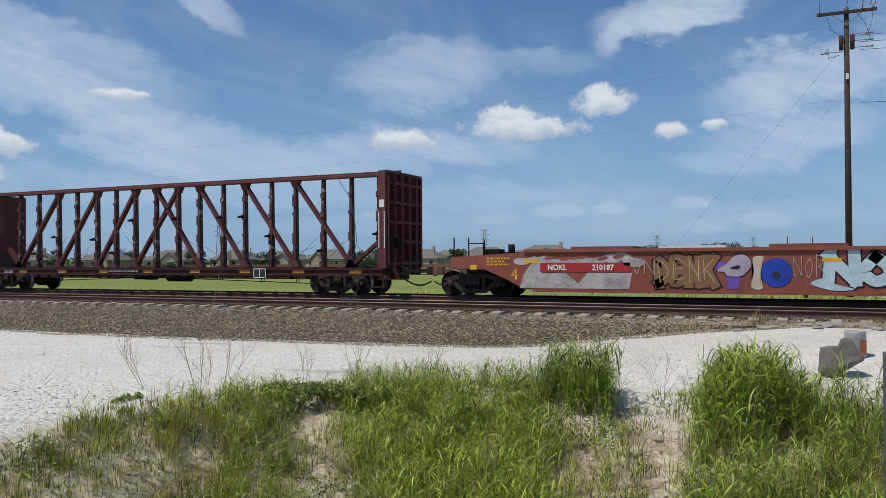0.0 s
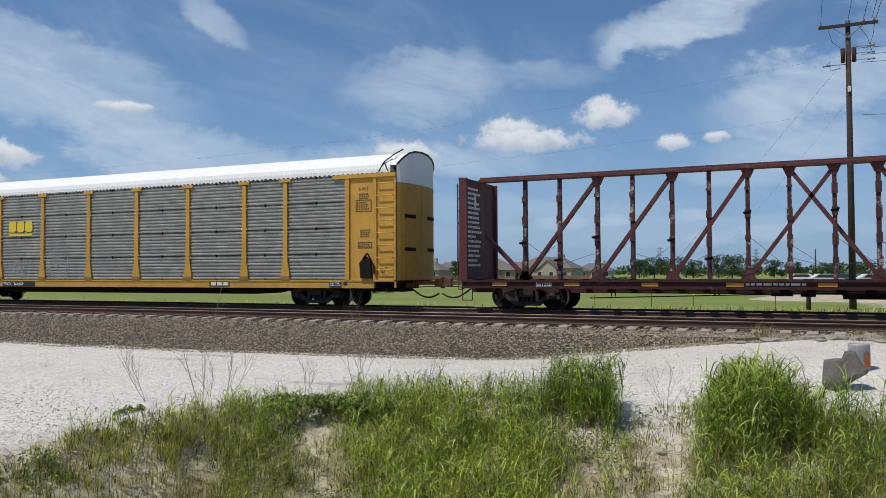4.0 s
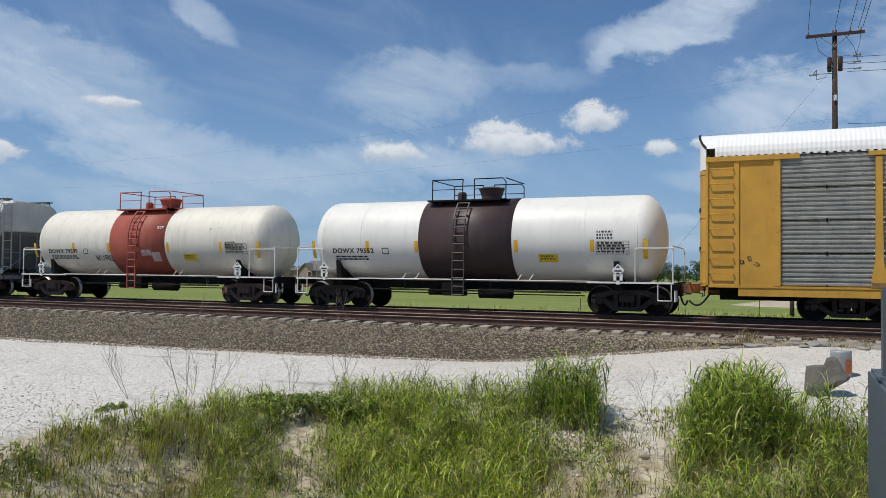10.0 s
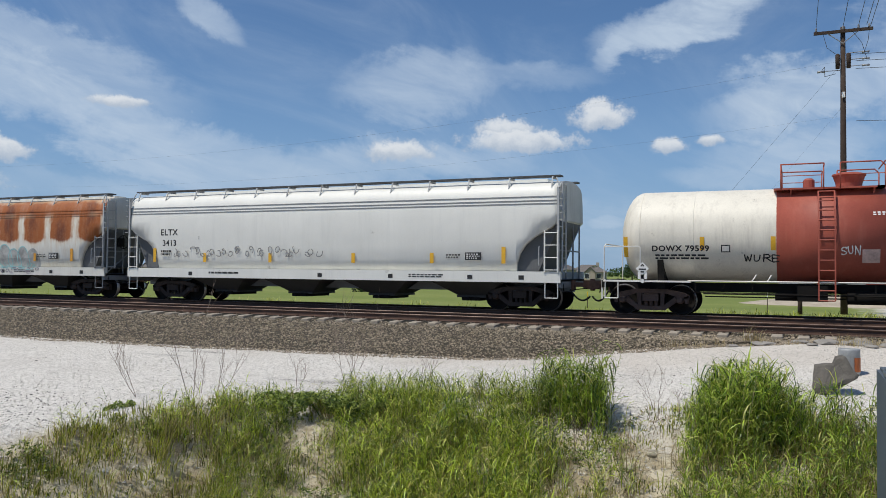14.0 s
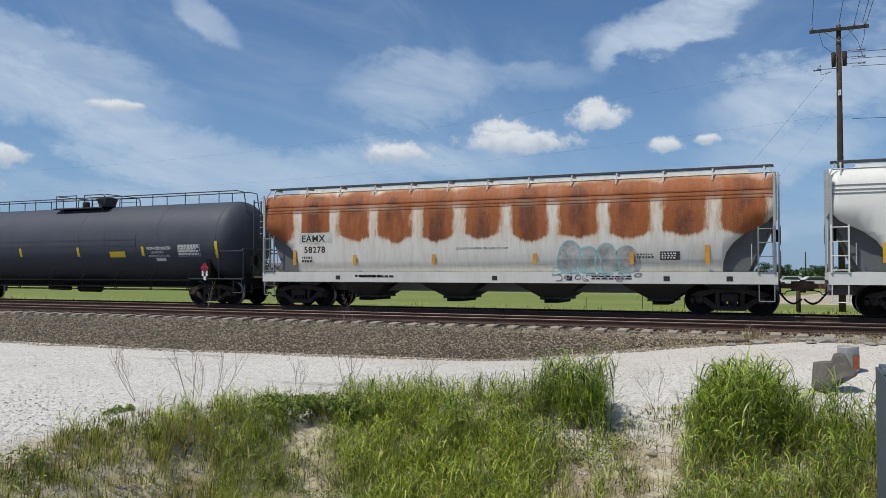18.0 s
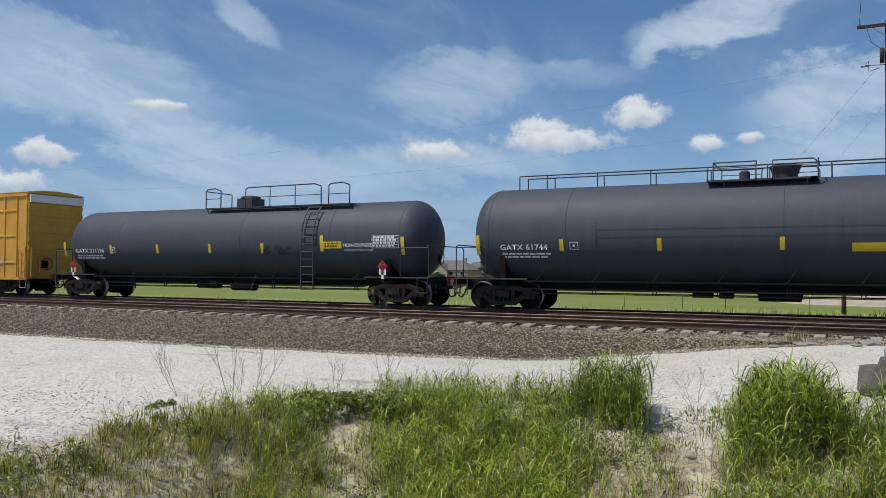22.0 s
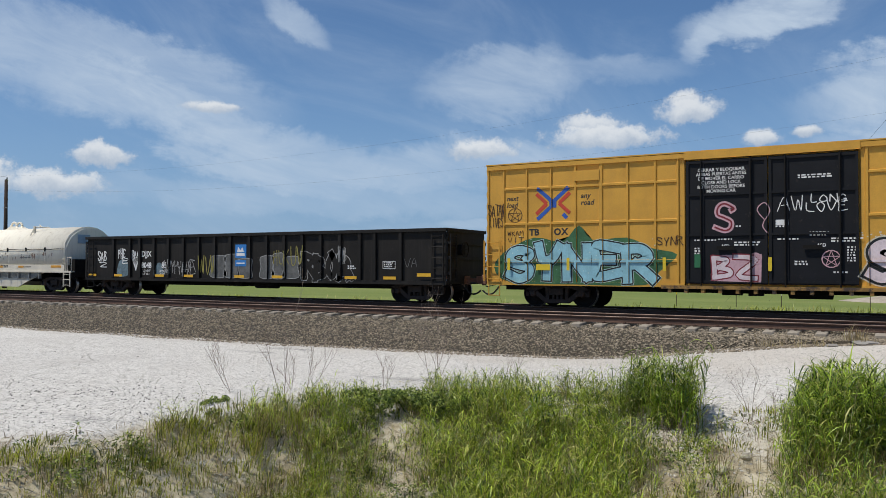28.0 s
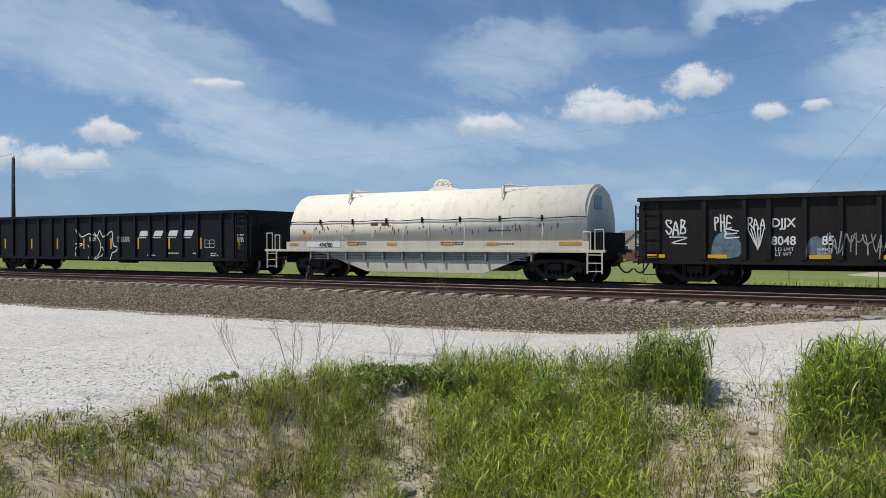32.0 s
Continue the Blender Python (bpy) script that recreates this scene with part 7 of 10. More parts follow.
def boxcar():
    xa, xb = -193.2, -174.8
    car, h, c = railcar("boxcar", "yellow boxcar with black plug doors and graffiti", "boxcar", xa, xb, (-190.75, -177.08))
    X = lambda v: v - c
    L, R = -h, h
    d0, d1 = X(-186.4), X(-181.6)
    bm = B()
    for a, b in ((L + 0.05, d0), (d1, R - 0.05)):
        box(bm, a, b, -1.49, -1.43, 0.78, 4.80)
    box(bm, L + 0.05, R - 0.05, 1.43, 1.49, 0.78, 4.80)
    box(bm, d0, d1, -1.40, -1.34, 0.8, 4.7)
    side = part("side_wall", bm, m_box_yellow, car)
    # side posts and belt rails
    bm = B()
    for a, b in ((L + 0.05, d0), (d1, R - 0.05)):
        left = a < 0
        for p in ((-193.12, -192.52, -191.67, -190.79, -189.93, -189.06, -188.18, -187.3, -186.6) if left else (-181.45, -180.82, -179.95, -179.07, -178.22, -177.36, -176.49, -175.61, -174.93)):
            x = X(p)
            k = 0.075 if p in (-189.06, -179.07) else 0.045
            part("side_post", prism(B(), [(x - k, -1.49), (x - k * 0.6, -1.535), (x + k * 0.6, -1.535), (x + k, -1.49)], 0.82, 4.72, "z"), m_box_yellow, side)
        for z in (4.02, 2.82, 1.55):
            x0, x1 = (X(-192.52), X(-186.6)) if left else (X(-181.45), X(-175.61))
            part("belt_rail", prism(B(), [(-1.49, z - 0.05), (-1.53, z - 0.03), (-1.53, z + 0.03), (-1.49, z + 0.05)], x0, x1), m_box_yellow, side)
        part("top_chord", box(B(), a, b, -1.56, -1.43, 4.70, 4.86), m_box_yellow, side)
        part("bottom_sill", box(B(), a, b, -1.54, -1.43, 0.74, 0.86), m_box_yellow, side)
    bm.free()
    part("top_chord", box(B(), d0, d1, -1.58, -1.40, 4.64, 4.86), m_box_yellow, side)
    bm = prism(B(), [(-1.56, 4.84), (-1.56, 4.90), (-0.7, 5.0), (0, 5.03), (0.7, 5.0), (1.56, 4.90), (1.56, 4.84)], L + 0.02, R - 0.02)
    part("roof", bm, m_box_yellow, car)
    # plug doors: panels in a frame, locking bars
    mid = (d0 + d1) / 2
    for a, b in ((d0 + 0.06, mid - 0.02), (mid + 0.02, d1 - 0.06)):
        bm = box(B(), a, b, -1.53, -1.46, 0.86, 4.60)
        door = part("plug_door", bm, m_box_door, car, "black plug door with locking bars")
        bm = B()
        for z in (0.9, 2.30, 3.52, 4.5):
            box(bm, a, b, -1.575, -1.53, z, z + 0.07)
        for x in (a + 0.04, a + (b - a) * 0.21, a + (b - a) * 0.80, b - 0.04):
            box(bm, x - 0.04, x + 0.04, -1.57, -1.53, 0.88, 4.58)
        part("door_frame", bm, m_box_door, door)
        bm = B()
        for x in (a + 0.45, b - 0.45):
            rod(bm, (x, -1.61, 0.8), (x, -1.61, 4.62), 0.024, 6)
        box(bm, (a + b) / 2 - 0.25, (a + b) / 2 + 0.25, -1.64, -1.58, 1.9, 2.0)
        part("locking_bar", bm, m_under, door)
    bm = box(B(), d0 - 0.7, d1 + 0.9, -1.62, -1.48, 0.70, 0.80)
    for i in range(12):
        x = d0 - 0.5 + i * 0.5
        box(bm, x, x + 0.1, -1.60, -1.40, 0.58, 0.72)
    part("door_track", bm, surface("track_rust_yellow", (0.30, 0.17, 0.05), 0.4, 4, 30, 0.8, wear=((0.07, 0.05, 0.04), 0.6, 3)), car)
    # ends with horizontal corrugations
    for s in (-1, 1):
        e = R if s > 0 else L
        prof = []
        for i in range(10):
            z = 0.8 + i * 0.40
            prof += [(e - s * 0.03, z), (e - s * 0.03, z + 0.14), (e + s * 0.0, z + 0.20), (e + s * 0.0, z + 0.34)]
        prof += [(e - s * 0.05, 4.82), (e - s * 0.12, 4.82), (e - s * 0.12, 0.8)]
        part("end_wall", prism(B(), prof, -1.48, 1.48, "y"), m_box_yellow, car)
        ladder(car, e - s * 0.55, e - s * 0.1, 0.95, 2.2, -1.60, 4, m_box_yellow)
        end_ladder(car, e + s * 0.12, -1.4, -0.95, 0.95, 2.2, 4, m_box_yellow)
        step_stirrup(car, e - s * 0.32, -1.52, 0.78, m_box_yellow, 0.42, 0.4)
    part("end_sign", plate(B(), R - 0.0, R + 0.08, 4.4, 4.8, 0), m_white, car)
    bm = box(B(), R + 0.0, R + 0.09, -1.47, 1.47, 4.42, 4.78)
    part("end_header", bm, m_white, car)
    hand_brake(car, R + 0.28, -0.7, 1.5, 1, m_under)
    bm = box(B(), L + 1.0, R - 1.0, -1.30, 1.30, 0.72, 0.80)
    box(bm, L + 0.2, R - 0.2, -0.3, 0.3, 0.55, 0.78)
    part("underframe", bm, m_under, car)
    rigging(car, X(-187.5), X(-180))
    # vents above
    bm = box(B(), X(-189.95), X(-189.1), -1.56, -1.49, 4.18, 4.52)
    box(bm, X(-178.9), X(-178.2), -1.56, -1.49, 4.18, 4.52)
    part("vent_hood", bm, m_box_yellow, car)
    y = -1.494
    rects = [(d0, d1, 0.80, 4.64, -1.531), (L, R, 0.74, 0.86, -1.542)]
    for p in (-193.12, -192.52, -191.67, -190.79, -189.93, -189.06, -188.18, -187.3, -186.6, -181.45, -180.82, -179.95, -179.07, -178.22, -177.36, -176.49, -175.61, -174.93):
        k = 0.06 if p in (-189.06, -179.07) else 0.037
        rects.append((X(p) - k, X(p) + k, 0.82, 4.72, -1.536))
    for z in (4.02, 2.82, 1.55):
        rects += [(X(-192.52), X(-186.6), z - 0.04, z + 0.04, -1.531), (X(-181.45), X(-175.61), z - 0.04, z + 0.04, -1.531)]
    for a, b in ((d0 + 0.06, mid - 0.02), (mid + 0.02, d1 - 0.06)):
        rects += [(a, b, z, z + 0.07, -1.576) for z in (0.9, 2.30, 3.52, 4.5)]
        rects += [(x - 0.04, x + 0.04, 0.88, 4.58, -1.571) for x in (a + 0.04, a + (b - a) * 0.21, a + (b - a) * 0.80, b - 0.04)]
    skin = relief(-1.491, rects)
    # plain emblem: two crossing bent arrows in blue and red
    blue, red = surface("arrow_blue", (0.03, 0.10, 0.40), 0.1, 4, 40, 0.5, bump=0), surface("arrow_red", (0.52, 0.06, 0.03), 0.1, 4, 40, 0.5, bump=0)
    ex, ez = X(-190.72), 3.48

    def stroke(p, q, w, m_, dy):
        bm = B()
        ribbon(bm, [(ex + p[0], ez + p[1]), (ex + q[0], ez + q[1])], w, 0.002 + dy * 0.5, 0)
        laid("emblem_stroke", bm, m_, car, skin)
    for s in (-1, 1):
        stroke((s * 0.56, 0.52), (s * 0.06, 0.10), 0.13, blue, 0)
        stroke((s * 0.06, 0.14), (s * 0.06, -0.14), 0.13, blue, 0.002)
        if s < 0:
            stroke((s * 0.56, -0.52), (s * 0.06, -0.10), 0.13, blue, 0.004)
        else:
            stroke((0.50, -0.50), (0.36, -0.36), 0.13, blue, 0.004)
        stroke((s * 0.60, 0.34), (s * 0.22, 0.0), 0.12, red, 0.006)
        stroke((s * 0.60, -0.34), (s * 0.22, 0.0), 0.12, red, 0.008)
    lettering("next\nload", X(-192.42), 3.62, 0.24, car, m_letter_black, y - 0.008, shear=0.2, bold=0.004, surf=skin)
    lettering("any\nroad", X(-189.75), 3.62, 0.24, car, m_letter_black, y - 0.008, shear=0.2, bold=0.004, surf=skin)
    lettering("TB", X(-191.57), 2.43, 0.30, car, m_letter_black, y - 0.008, bold=0.012, surf=skin)
    lettering("OX", X(-190.68), 2.43, 0.30, car, m_letter_black, y - 0.008, bold=0.012, gap=1.15, surf=skin)
    lettering("CERRAR Y BLOQUEAR\nAMBAS PUERTAS ANTES\nDE MOVER EL CARRO\nCLOSE AND LOCK\nBOTH DOORS BEFORE\nMOVING CAR", X(-185.32), 4.25, 0.135, car, m_letter_white, -1.537, align="CENTER", bold=0.002, surf=skin)
    # the big initials are drawn as plain blocks
    bm = B()
    for k in range(3):
        a = X(-179.25) + k * 0.56
        prism(bm, [(a, 3.40), (a + 0.44, 3.40), (a + 0.50, 3.98), (a + 0.06, 3.98)], y - 0.012, y, "y")
    part("initial", bm, surface("initials_red", (0.45, 0.09, 0.03), 0.15, 3, 40, 0.6, bump=0), car)
    lettering("RAILCAR POOLING EXPERTS", X(-180.62), 2.98, 0.265, car, m_letter_black, y - 0.06, bold=0.010, gap=1.12, surf=skin)
    bars(car, X(-183.2), 4.02, 0.9, 0.13, 2, m_letter_white, -1.537, seed=31)
    # door print, tags and pieces
    rnd = random.Random(4)
    for i, (px, bz, w, n_) in enumerate(((-185.4, 2.22, 0.5, 1), (-184.95, 2.12, 0.75, 2), (-186.1, 2.2, 0.7, 1), (-183.75, 2.2, 0.7, 1), (-182.9, 2.38, 0.5, 2), (-182.35, 2.2, 0.8, 2), (-181.95, 1.95, 0.3, 6), (-186.1, 1.95, 0.2, 5), (-183.8, 2.72, 0.3, 3), (-183.3, 1.55, 0.35, 2), (-182.3, 1.25, 0.4, 1), (-184.9, 2.6, 0.15, 1))):
        bars(car, X(px), bz, w, 0.075 * n_, n_, m_letter_white, -1.537, seed=50 + i)
    for px in (-185.32, -182.72):
        lettering("ASD", X(px), 1.95, 0.13, car, m_letter_white, -1.537, bold=0.004, surf=skin)
    part("white_tag", plate(B(), X(-183.78), X(-183.45), 2.58, 2.74, -1.537), m_letter_white, car)
    part("green_print", plate(B(), X(-186.1), X(-185.85), 1.35, 1.75, -1.537), surface("print_green", (0.03, 0.16, 0.07), 0.2, 8, 60, 0.6, bump=0), car)
    spray = lambda name, col, v=0.22: surface(name, col, v, 2.5, 25, 0.6, bump=0, streak=(tuple(k * 0.6 for k in col), 0.4))
    pink, ink, cyan, green, pale = spray("spray_pink", (0.58, 0.36, 0.40)), spray("spray_ink", (0.012, 0.015, 0.016)), spray("spray_cyan", (0.27, 0.52, 0.60)), spray("spray_green", (0.045, 0.14, 0.06), 0.45), spray("spray_pale_pink", (0.70, 0.59, 0.61))
    cream, wine, mint = spray("spray_cream_halo", (0.56, 0.50, 0.38), 0.4), spray("spray_wine", (0.20, 0.018, 0.03)), spray("spray_mint", (0.50, 0.68, 0.66))
    # the pale blue piece on its ragged green ground
    spray_patch(car, [(X(px), pz) for px, pz in ((-192.9, 1.35), (-192.45, 1.9), (-191.4, 2.35), (-190.4, 2.2), (-189.8, 2.72), (-189.35, 2.25), (-188.2, 2.3), (-187.4, 1.95), (-186.62, 1.75), (-187.2, 1.2), (-187.6, 0.80), (-190.0, 0.79), (-192.3, 0.84))], green, skin, 0.0012, 3)
    spray_piece(car, "SYNER", X(-192.35), 1.02, 5.0, 0.94, [(0.42, mint), (0.39, ink), (0.30, cyan)], skin, 4)
    bm = B()
    rnd = random.Random(12)
    for i in range(46):
        px, pz, s = X(rnd.uniform(-192.4, -187.1)), rnd.uniform(0.9, 2.4), rnd.uniform(0.010, 0.022)
        ribbon(bm, [(px - s, pz), (px + s, pz)], s * 2, 0.0095, 0)
    laid("spray_dots", bm, mint, car, skin)
    # the pale pink piece with a wine-red middle
    spray_piece(car, "SNTER", X(-181.4), 1.02, 3.5, 0.94, [(0.50, cream)], skin, 6)
    spray_patch(car, [(X(px), pz) for px, pz in ((-180.55, 2.08), (-179.2, 2.08), (-179.4, 1.6), (-179.6, 0.85), (-180.5, 0.85), (-180.3, 1.5))], wine, skin, 0.0045, 1)
    proud = relief(-1.4955, [(r[0], r[1], r[2], r[3], r[4] - 0.0045) for r in rects])
    for text, dx, w_, fill in (("SN", 0.0, 1.4, pale), ("T", 1.4, 0.7, wine), ("ER", 2.1, 1.4, pale)):
        spray_piece(car, text, X(-181.4) + dx, 1.02, w_, 0.94, [(0.42, ink), (0.28, fill)], proud, 6 + int(dx * 10))
    bm = B()
    ribbon(bm, curve_through([(X(-178.3), 1.6), (X(-178.1), 1.1), (X(-177.7), 0.85), (X(-177.3), 1.0), (X(-177.1), 1.35), (X(-176.6), 1.6)], 5), 0.16, 0.008)
    laid("graffiti_layer", bm, cream, car, skin)
    bm = B()
    for i in range(120):
        px, pz, s = X(rnd.uniform(-181.6, -177.7)), rnd.choice((rnd.uniform(2.1, 2.45), rnd.uniform(0.85, 1.4))), rnd.uniform(0.012, 0.03)
        ribbon(bm, [(px - s, pz), (px + s, pz + rnd.uniform(-0.02, 0.02))], s * 1.6, 0.0012, 0)
    laid("spray_dots", bm, cream, car, skin)
    spray_patch(car, [(X(-185.62), 0.95), (X(-184.2), 0.92), (X(-184.18), 1.75), (X(-185.6), 1.72)], pink, skin, 0.001, 1)
    spray_piece(car, "BZ", X(-185.6), 1.05, 1.35, 0.60, [(0.20, wine), (0.13, pale)], skin, 3)
    spray_piece(car, "S", X(-185.5), 2.42, 0.62, 0.75, [(0.16, pink), (0.05, wine)], skin, 5)
    spray_tag(car, "LOVE", X(-183.0), 2.95, 1.1, 0.28, 0.028, m_letter_white, skin, 4)
    spray_tag(car, "LONG", X(-182.9), 3.2, 1.0, 0.22, 0.028, m_letter_white, skin, 5)
    spray_tag(car, "AW", X(-183.75), 3.0, 0.75, 0.38, 0.025, m_letter_white, skin, 6)
    bm = B()
    ribbon(bm, curve_through([(X(-184.1), 2.75), (X(-184.3), 3.05), (X(-184.1), 3.25), (X(-183.95), 3.0), (X(-184.15), 2.6), (X(-184.0), 2.35)], 5), 0.03, 0.012)
    for cx, cz, r_ in ((-182.35, 1.60, 0.24), (-184.35, 1.62, 0.16)):
        ring = [(X(cx) + r_ * math.cos(t), cz + r_ * math.sin(t)) for t in np.linspace(0, 2 * math.pi, 15)]
        ribbon(bm, ring, 0.03, 0.012, 0)
        for k in range(5):
            t0, t1 = 1.57 + k * 1.2566 * 2, 1.57 + (k + 1) * 1.2566 * 2
            ribbon(bm, [(X(cx) + r_ * math.cos(t0), cz + r_ * math.sin(t0)), (X(cx) + r_ * math.cos(t1), cz + r_ * math.sin(t1))], 0.02, 0.0125 + 0.0003 * k, 0)
    laid("tag", bm, pink, car, skin)
    brown = spray("marker_brown", (0.05, 0.022, 0.012))
    for text, px, pz, w, hh, r_, sd in (("SATAN", -193.1, 3.12, 0.62, 0.36, 0.026, 1), ("LIVES", -193.08, 2.72, 0.55, 0.34, 0.026, 2), ("SYNR", -187.25, 2.05, 0.8, 0.24, 0.026, 3), ("ENTER", -180.55, 2.35, 1.0, 0.30, 0.035, 4), ("SYNR", -179.45, 2.42, 0.75, 0.28, 0.032, 5), ("UMHW", -178.6, 2.4, 0.8, 0.28, 0.032, 6), ("WKAM", -192.38, 2.42, 0.6, 0.16, 0.02, 8), ("VIT", -192.38, 2.2, 0.6, 0.17, 0.02, 9)):
        spray_tag(car, text, X(px), pz, w, hh, r_, brown, skin, sd)
    bm = B()
    ring = [(X(-192.1) + 0.26 * math.cos(t), 3.12 + 0.24 * math.sin(t)) for t in np.linspace(0, 2 * math.pi, 17)]
    ribbon(bm, ring, 0.022, 0.006, 0)
    for k in range(5):
        t0, t1 = 1.57 + k * 2.513, 1.57 + (k + 1) * 2.513
        ribbon(bm, [(X(-192.1) + 0.26 * math.cos(t0), 3.12 + 0.24 * math.sin(t0)), (X(-192.1) + 0.26 * math.cos(t1), 3.12 + 0.24 * math.sin(t1))], 0.018, 0.0065 + 0.0003 * k, 0)
    ribbon(bm, curve_through([(X(-177.5), 1.05), (X(-177.3), 1.3), (X(-177.05), 1.1), (X(-177.3), 0.95), (X(-177.2), 1.15)], 5), 0.03, 0.012)
    laid("tag", bm, brown, car, skin)
    bm = B()
    for x in (-191.3,):
        plate(bm, X(x), X(x) + 0.5, 1.25, 1.45, -1.548)
    for x in (-192.35, -190.2, -187.05, -184.0, -180.85, -177.6):
        plate(bm, X(x), X(x) + 0.10, 1.25, 1.66, -1.585)
    part("reflector", bm, m_sign_yellow, car)
    join_ends(car, c, xa, xb, -194.0, -173.85)


m_gon_black = surface("gondola_black", (0.017, 0.0155, 0.014), 0.3, 1.2, 30, 0.7, 0, 0.15, wear=((0.055, 0.042, 0.034), 0.14, 2.5), streak=((0.045, 0.04, 0.035), 0.4), spec=0.2)
m_gon_new = surface("gondola_clean_black", (0.011, 0.012, 0.015), 0.2, 1.2, 30, 0.65, 0, 0.1, streak=((0.025, 0.025, 0.028), 0.25), spec=0.2)


def gondola(xa, xb, trucks, fa, fb, z0, z1, mat, ribs, label, kind):
    car, h, c = railcar("gondola_car", label, "gondola car", xa, xb, trucks)
    X = lambda v: v - c
    L, R = -h, h
    for s in (-1, 1):
        a, b = sorted((s * 1.47, s * 1.43))
        bm = box(B(), L + 0.06, R - 0.06, a, b, z0, z1 - 0.05)
        w = part("side_wall", bm, mat, car)
        a, b = sorted((s * 1.58, s * 1.40))
        part("top_chord", box(B(), L, R, a, b, z1 - 0.12, z1), mat, w)
        a, b = sorted((s * 1.54, s * 1.42))
        part("bottom_sill", box(B(), L, R, a, b, z0 - 0.02, z0 + 0.12), mat, w)
        if s < 0:
            for x in ribs:
                part("side_rib", prism(B(), [(X(x) - 0.075, z0 + 0.12), (X(x) + 0.075, z0 + 0.12), (X(x) + 0.065, z1 - 0.12), (X(x) - 0.065, z1 - 0.12)], -1.56, -1.47, "y"), mat, w)
    for s in (-1, 1):
        e = R if s > 0 else L
        bm = box(B(), min(e, e - s * 0.05), max(e, e - s * 0.05), -1.43, 1.43, z0, z1 - 0.04)
        box(bm, min(e + s * 0.06, e - s * 0.06), max(e + s * 0.06, e - s * 0.06), -1.5, 1.5, z1 - 0.12, z1 - 0.003)
        for k in range(3):
            z = z0 + 0.35 + k * 0.55
            box(bm, min(e, e + s * 0.08), max(e, e + s * 0.08), -1.43, 1.43, z, z + 0.12)
        part("end_wall", bm, mat, car)
        ladder(car, e - s * 0.6, e - s * 0.12, z0 + 0.2, z1 - 0.3, -1.58, 5, mat)
        end_ladder(car, e + s * 0.12, -1.42, -1.0, z0 + 0.2, z1 - 0.3, 5, mat)
        step_stirrup(car, e - s * 0.36, -1.52, z0, mat, 0.44, 0.36)
    hand_brake(car, R + 0.25, -0.6, 2.0, 1, m_under)
    bm = box(B(), L + 0.1, R - 0.1, -1.42, 1.42, z0 + 0.04, z0 + 0.12)
    box(bm, L + 0.1, R - 0.1, -0.32, 0.32, 0.5, z0 + 0.05)
    part("floor", bm, m_under, car)
    rigging(car, trucks[0] - c + 3, trucks[1] - c - 3)
    y = -1.475
    skin = relief(-1.472, [(X(v) - 0.068, X(v) + 0.068, z0 + 0.12, z1 - 0.12, -1.561) for v in ribs] + [(L, R, z0 - 0.02, z0 + 0.12, -1.541)])
    if kind == "scrap":
        bm = B()
        for x in (-214.3, -212.45, -209.65, -207.8, -204.8, -202.7, -199.0, -197.2):
            plate(bm, X(x) - 0.28, X(x) + 0.28, z0 + 0.16, z0 + 0.27, -1.56)
        plate(bm, X(-196.0), X(-195.4), z0 + 0.28, z0 + 0.40, -1.56)
        part("reflector", bm, m_yellow, car)
        lettering("DJJX", X(-210.95), 1.80, 0.36, car, m_letter_white, bold=0.008, squash=0.92, surf=skin)
        lettering("8048", X(-210.95), 1.28, 0.36, car, m_letter_white, bold=0.008, squash=0.92, surf=skin)
        lettering("85", X(-209.62), 1.28, 0.36, car, m_letter_white, bold=0.008, squash=0.92, surf=skin)
        lettering("LD LMT\nLT WT", X(-210.85), 1.10, 0.15, car, m_letter_white, y - 0.006)
        lettering("209900\n76100", X(-209.75), 1.10, 0.13, car, m_letter_white, y - 0.006)
        bm = plate(B(), X(-205.1), X(-204.48), 1.72, 2.28, y)
        plate(bm, X(-205.1), X(-204.48), 1.36, 1.62, y)
        part("blue_sign", bm, surface("sign_blue", (0.03, 0.20, 0.55), 0.1, 4, 40, 0.5, bump=0), car, "blue and white owner's sign")
        bm = B()
        plate(bm, X(-205.02), X(-204.56), 1.80, 1.92, y - 0.008)
        prism(bm, [(X(-205.0), 1.96), (X(-204.6), 1.96), (X(-204.7), 2.16), (X(-204.8), 2.04), (X(-204.93), 2.18)], y - 0.014, y - 0.006, "y")
        plate(bm, X(-205.02), X(-204.56), 1.46, 1.52, y - 0.008)
        part("sign_mark", bm, m_letter_white, car)
        bm = B()
        for a, b, p, q in ((-197.57, -197.0, 1.55, 1.57), (-197.57, -197.0, 1.27, 1.29), (-197.57, -197.55, 1.27, 1.57), (-197.02, -197.0, 1.27, 1.57), (-197.3, -197.28, 1.27, 1.57)):
            plate(bm, X(a), X(b), p, q, y)
        part("print_frame", bm, m_letter_white, car)
        bars(car, X(-197.5), 1.52, 0.42, 0.2, 3, m_letter_white, y, seed=4)
        bars(car, X(-199.2), 1.4, 0.4, 0.16, 2, m_letter_white, y, seed=5)
        tag, ochre = surface("spray_chalk", (0.34, 0.34, 0.33), 0.4, 4, 30, 0.7, bump=0), surface("spray_ochre", (0.30, 0.27, 0.07), 0.3, 4, 30, 0.7, bump=0)
        silver, haze = surface("spray_silver", (0.13, 0.13, 0.125), 0.5, 3, 30, 0.6, bump=0), surface("spray_haze_blue", (0.13, 0.19, 0.22), 0.5, 4, 30, 0.7, bump=0)
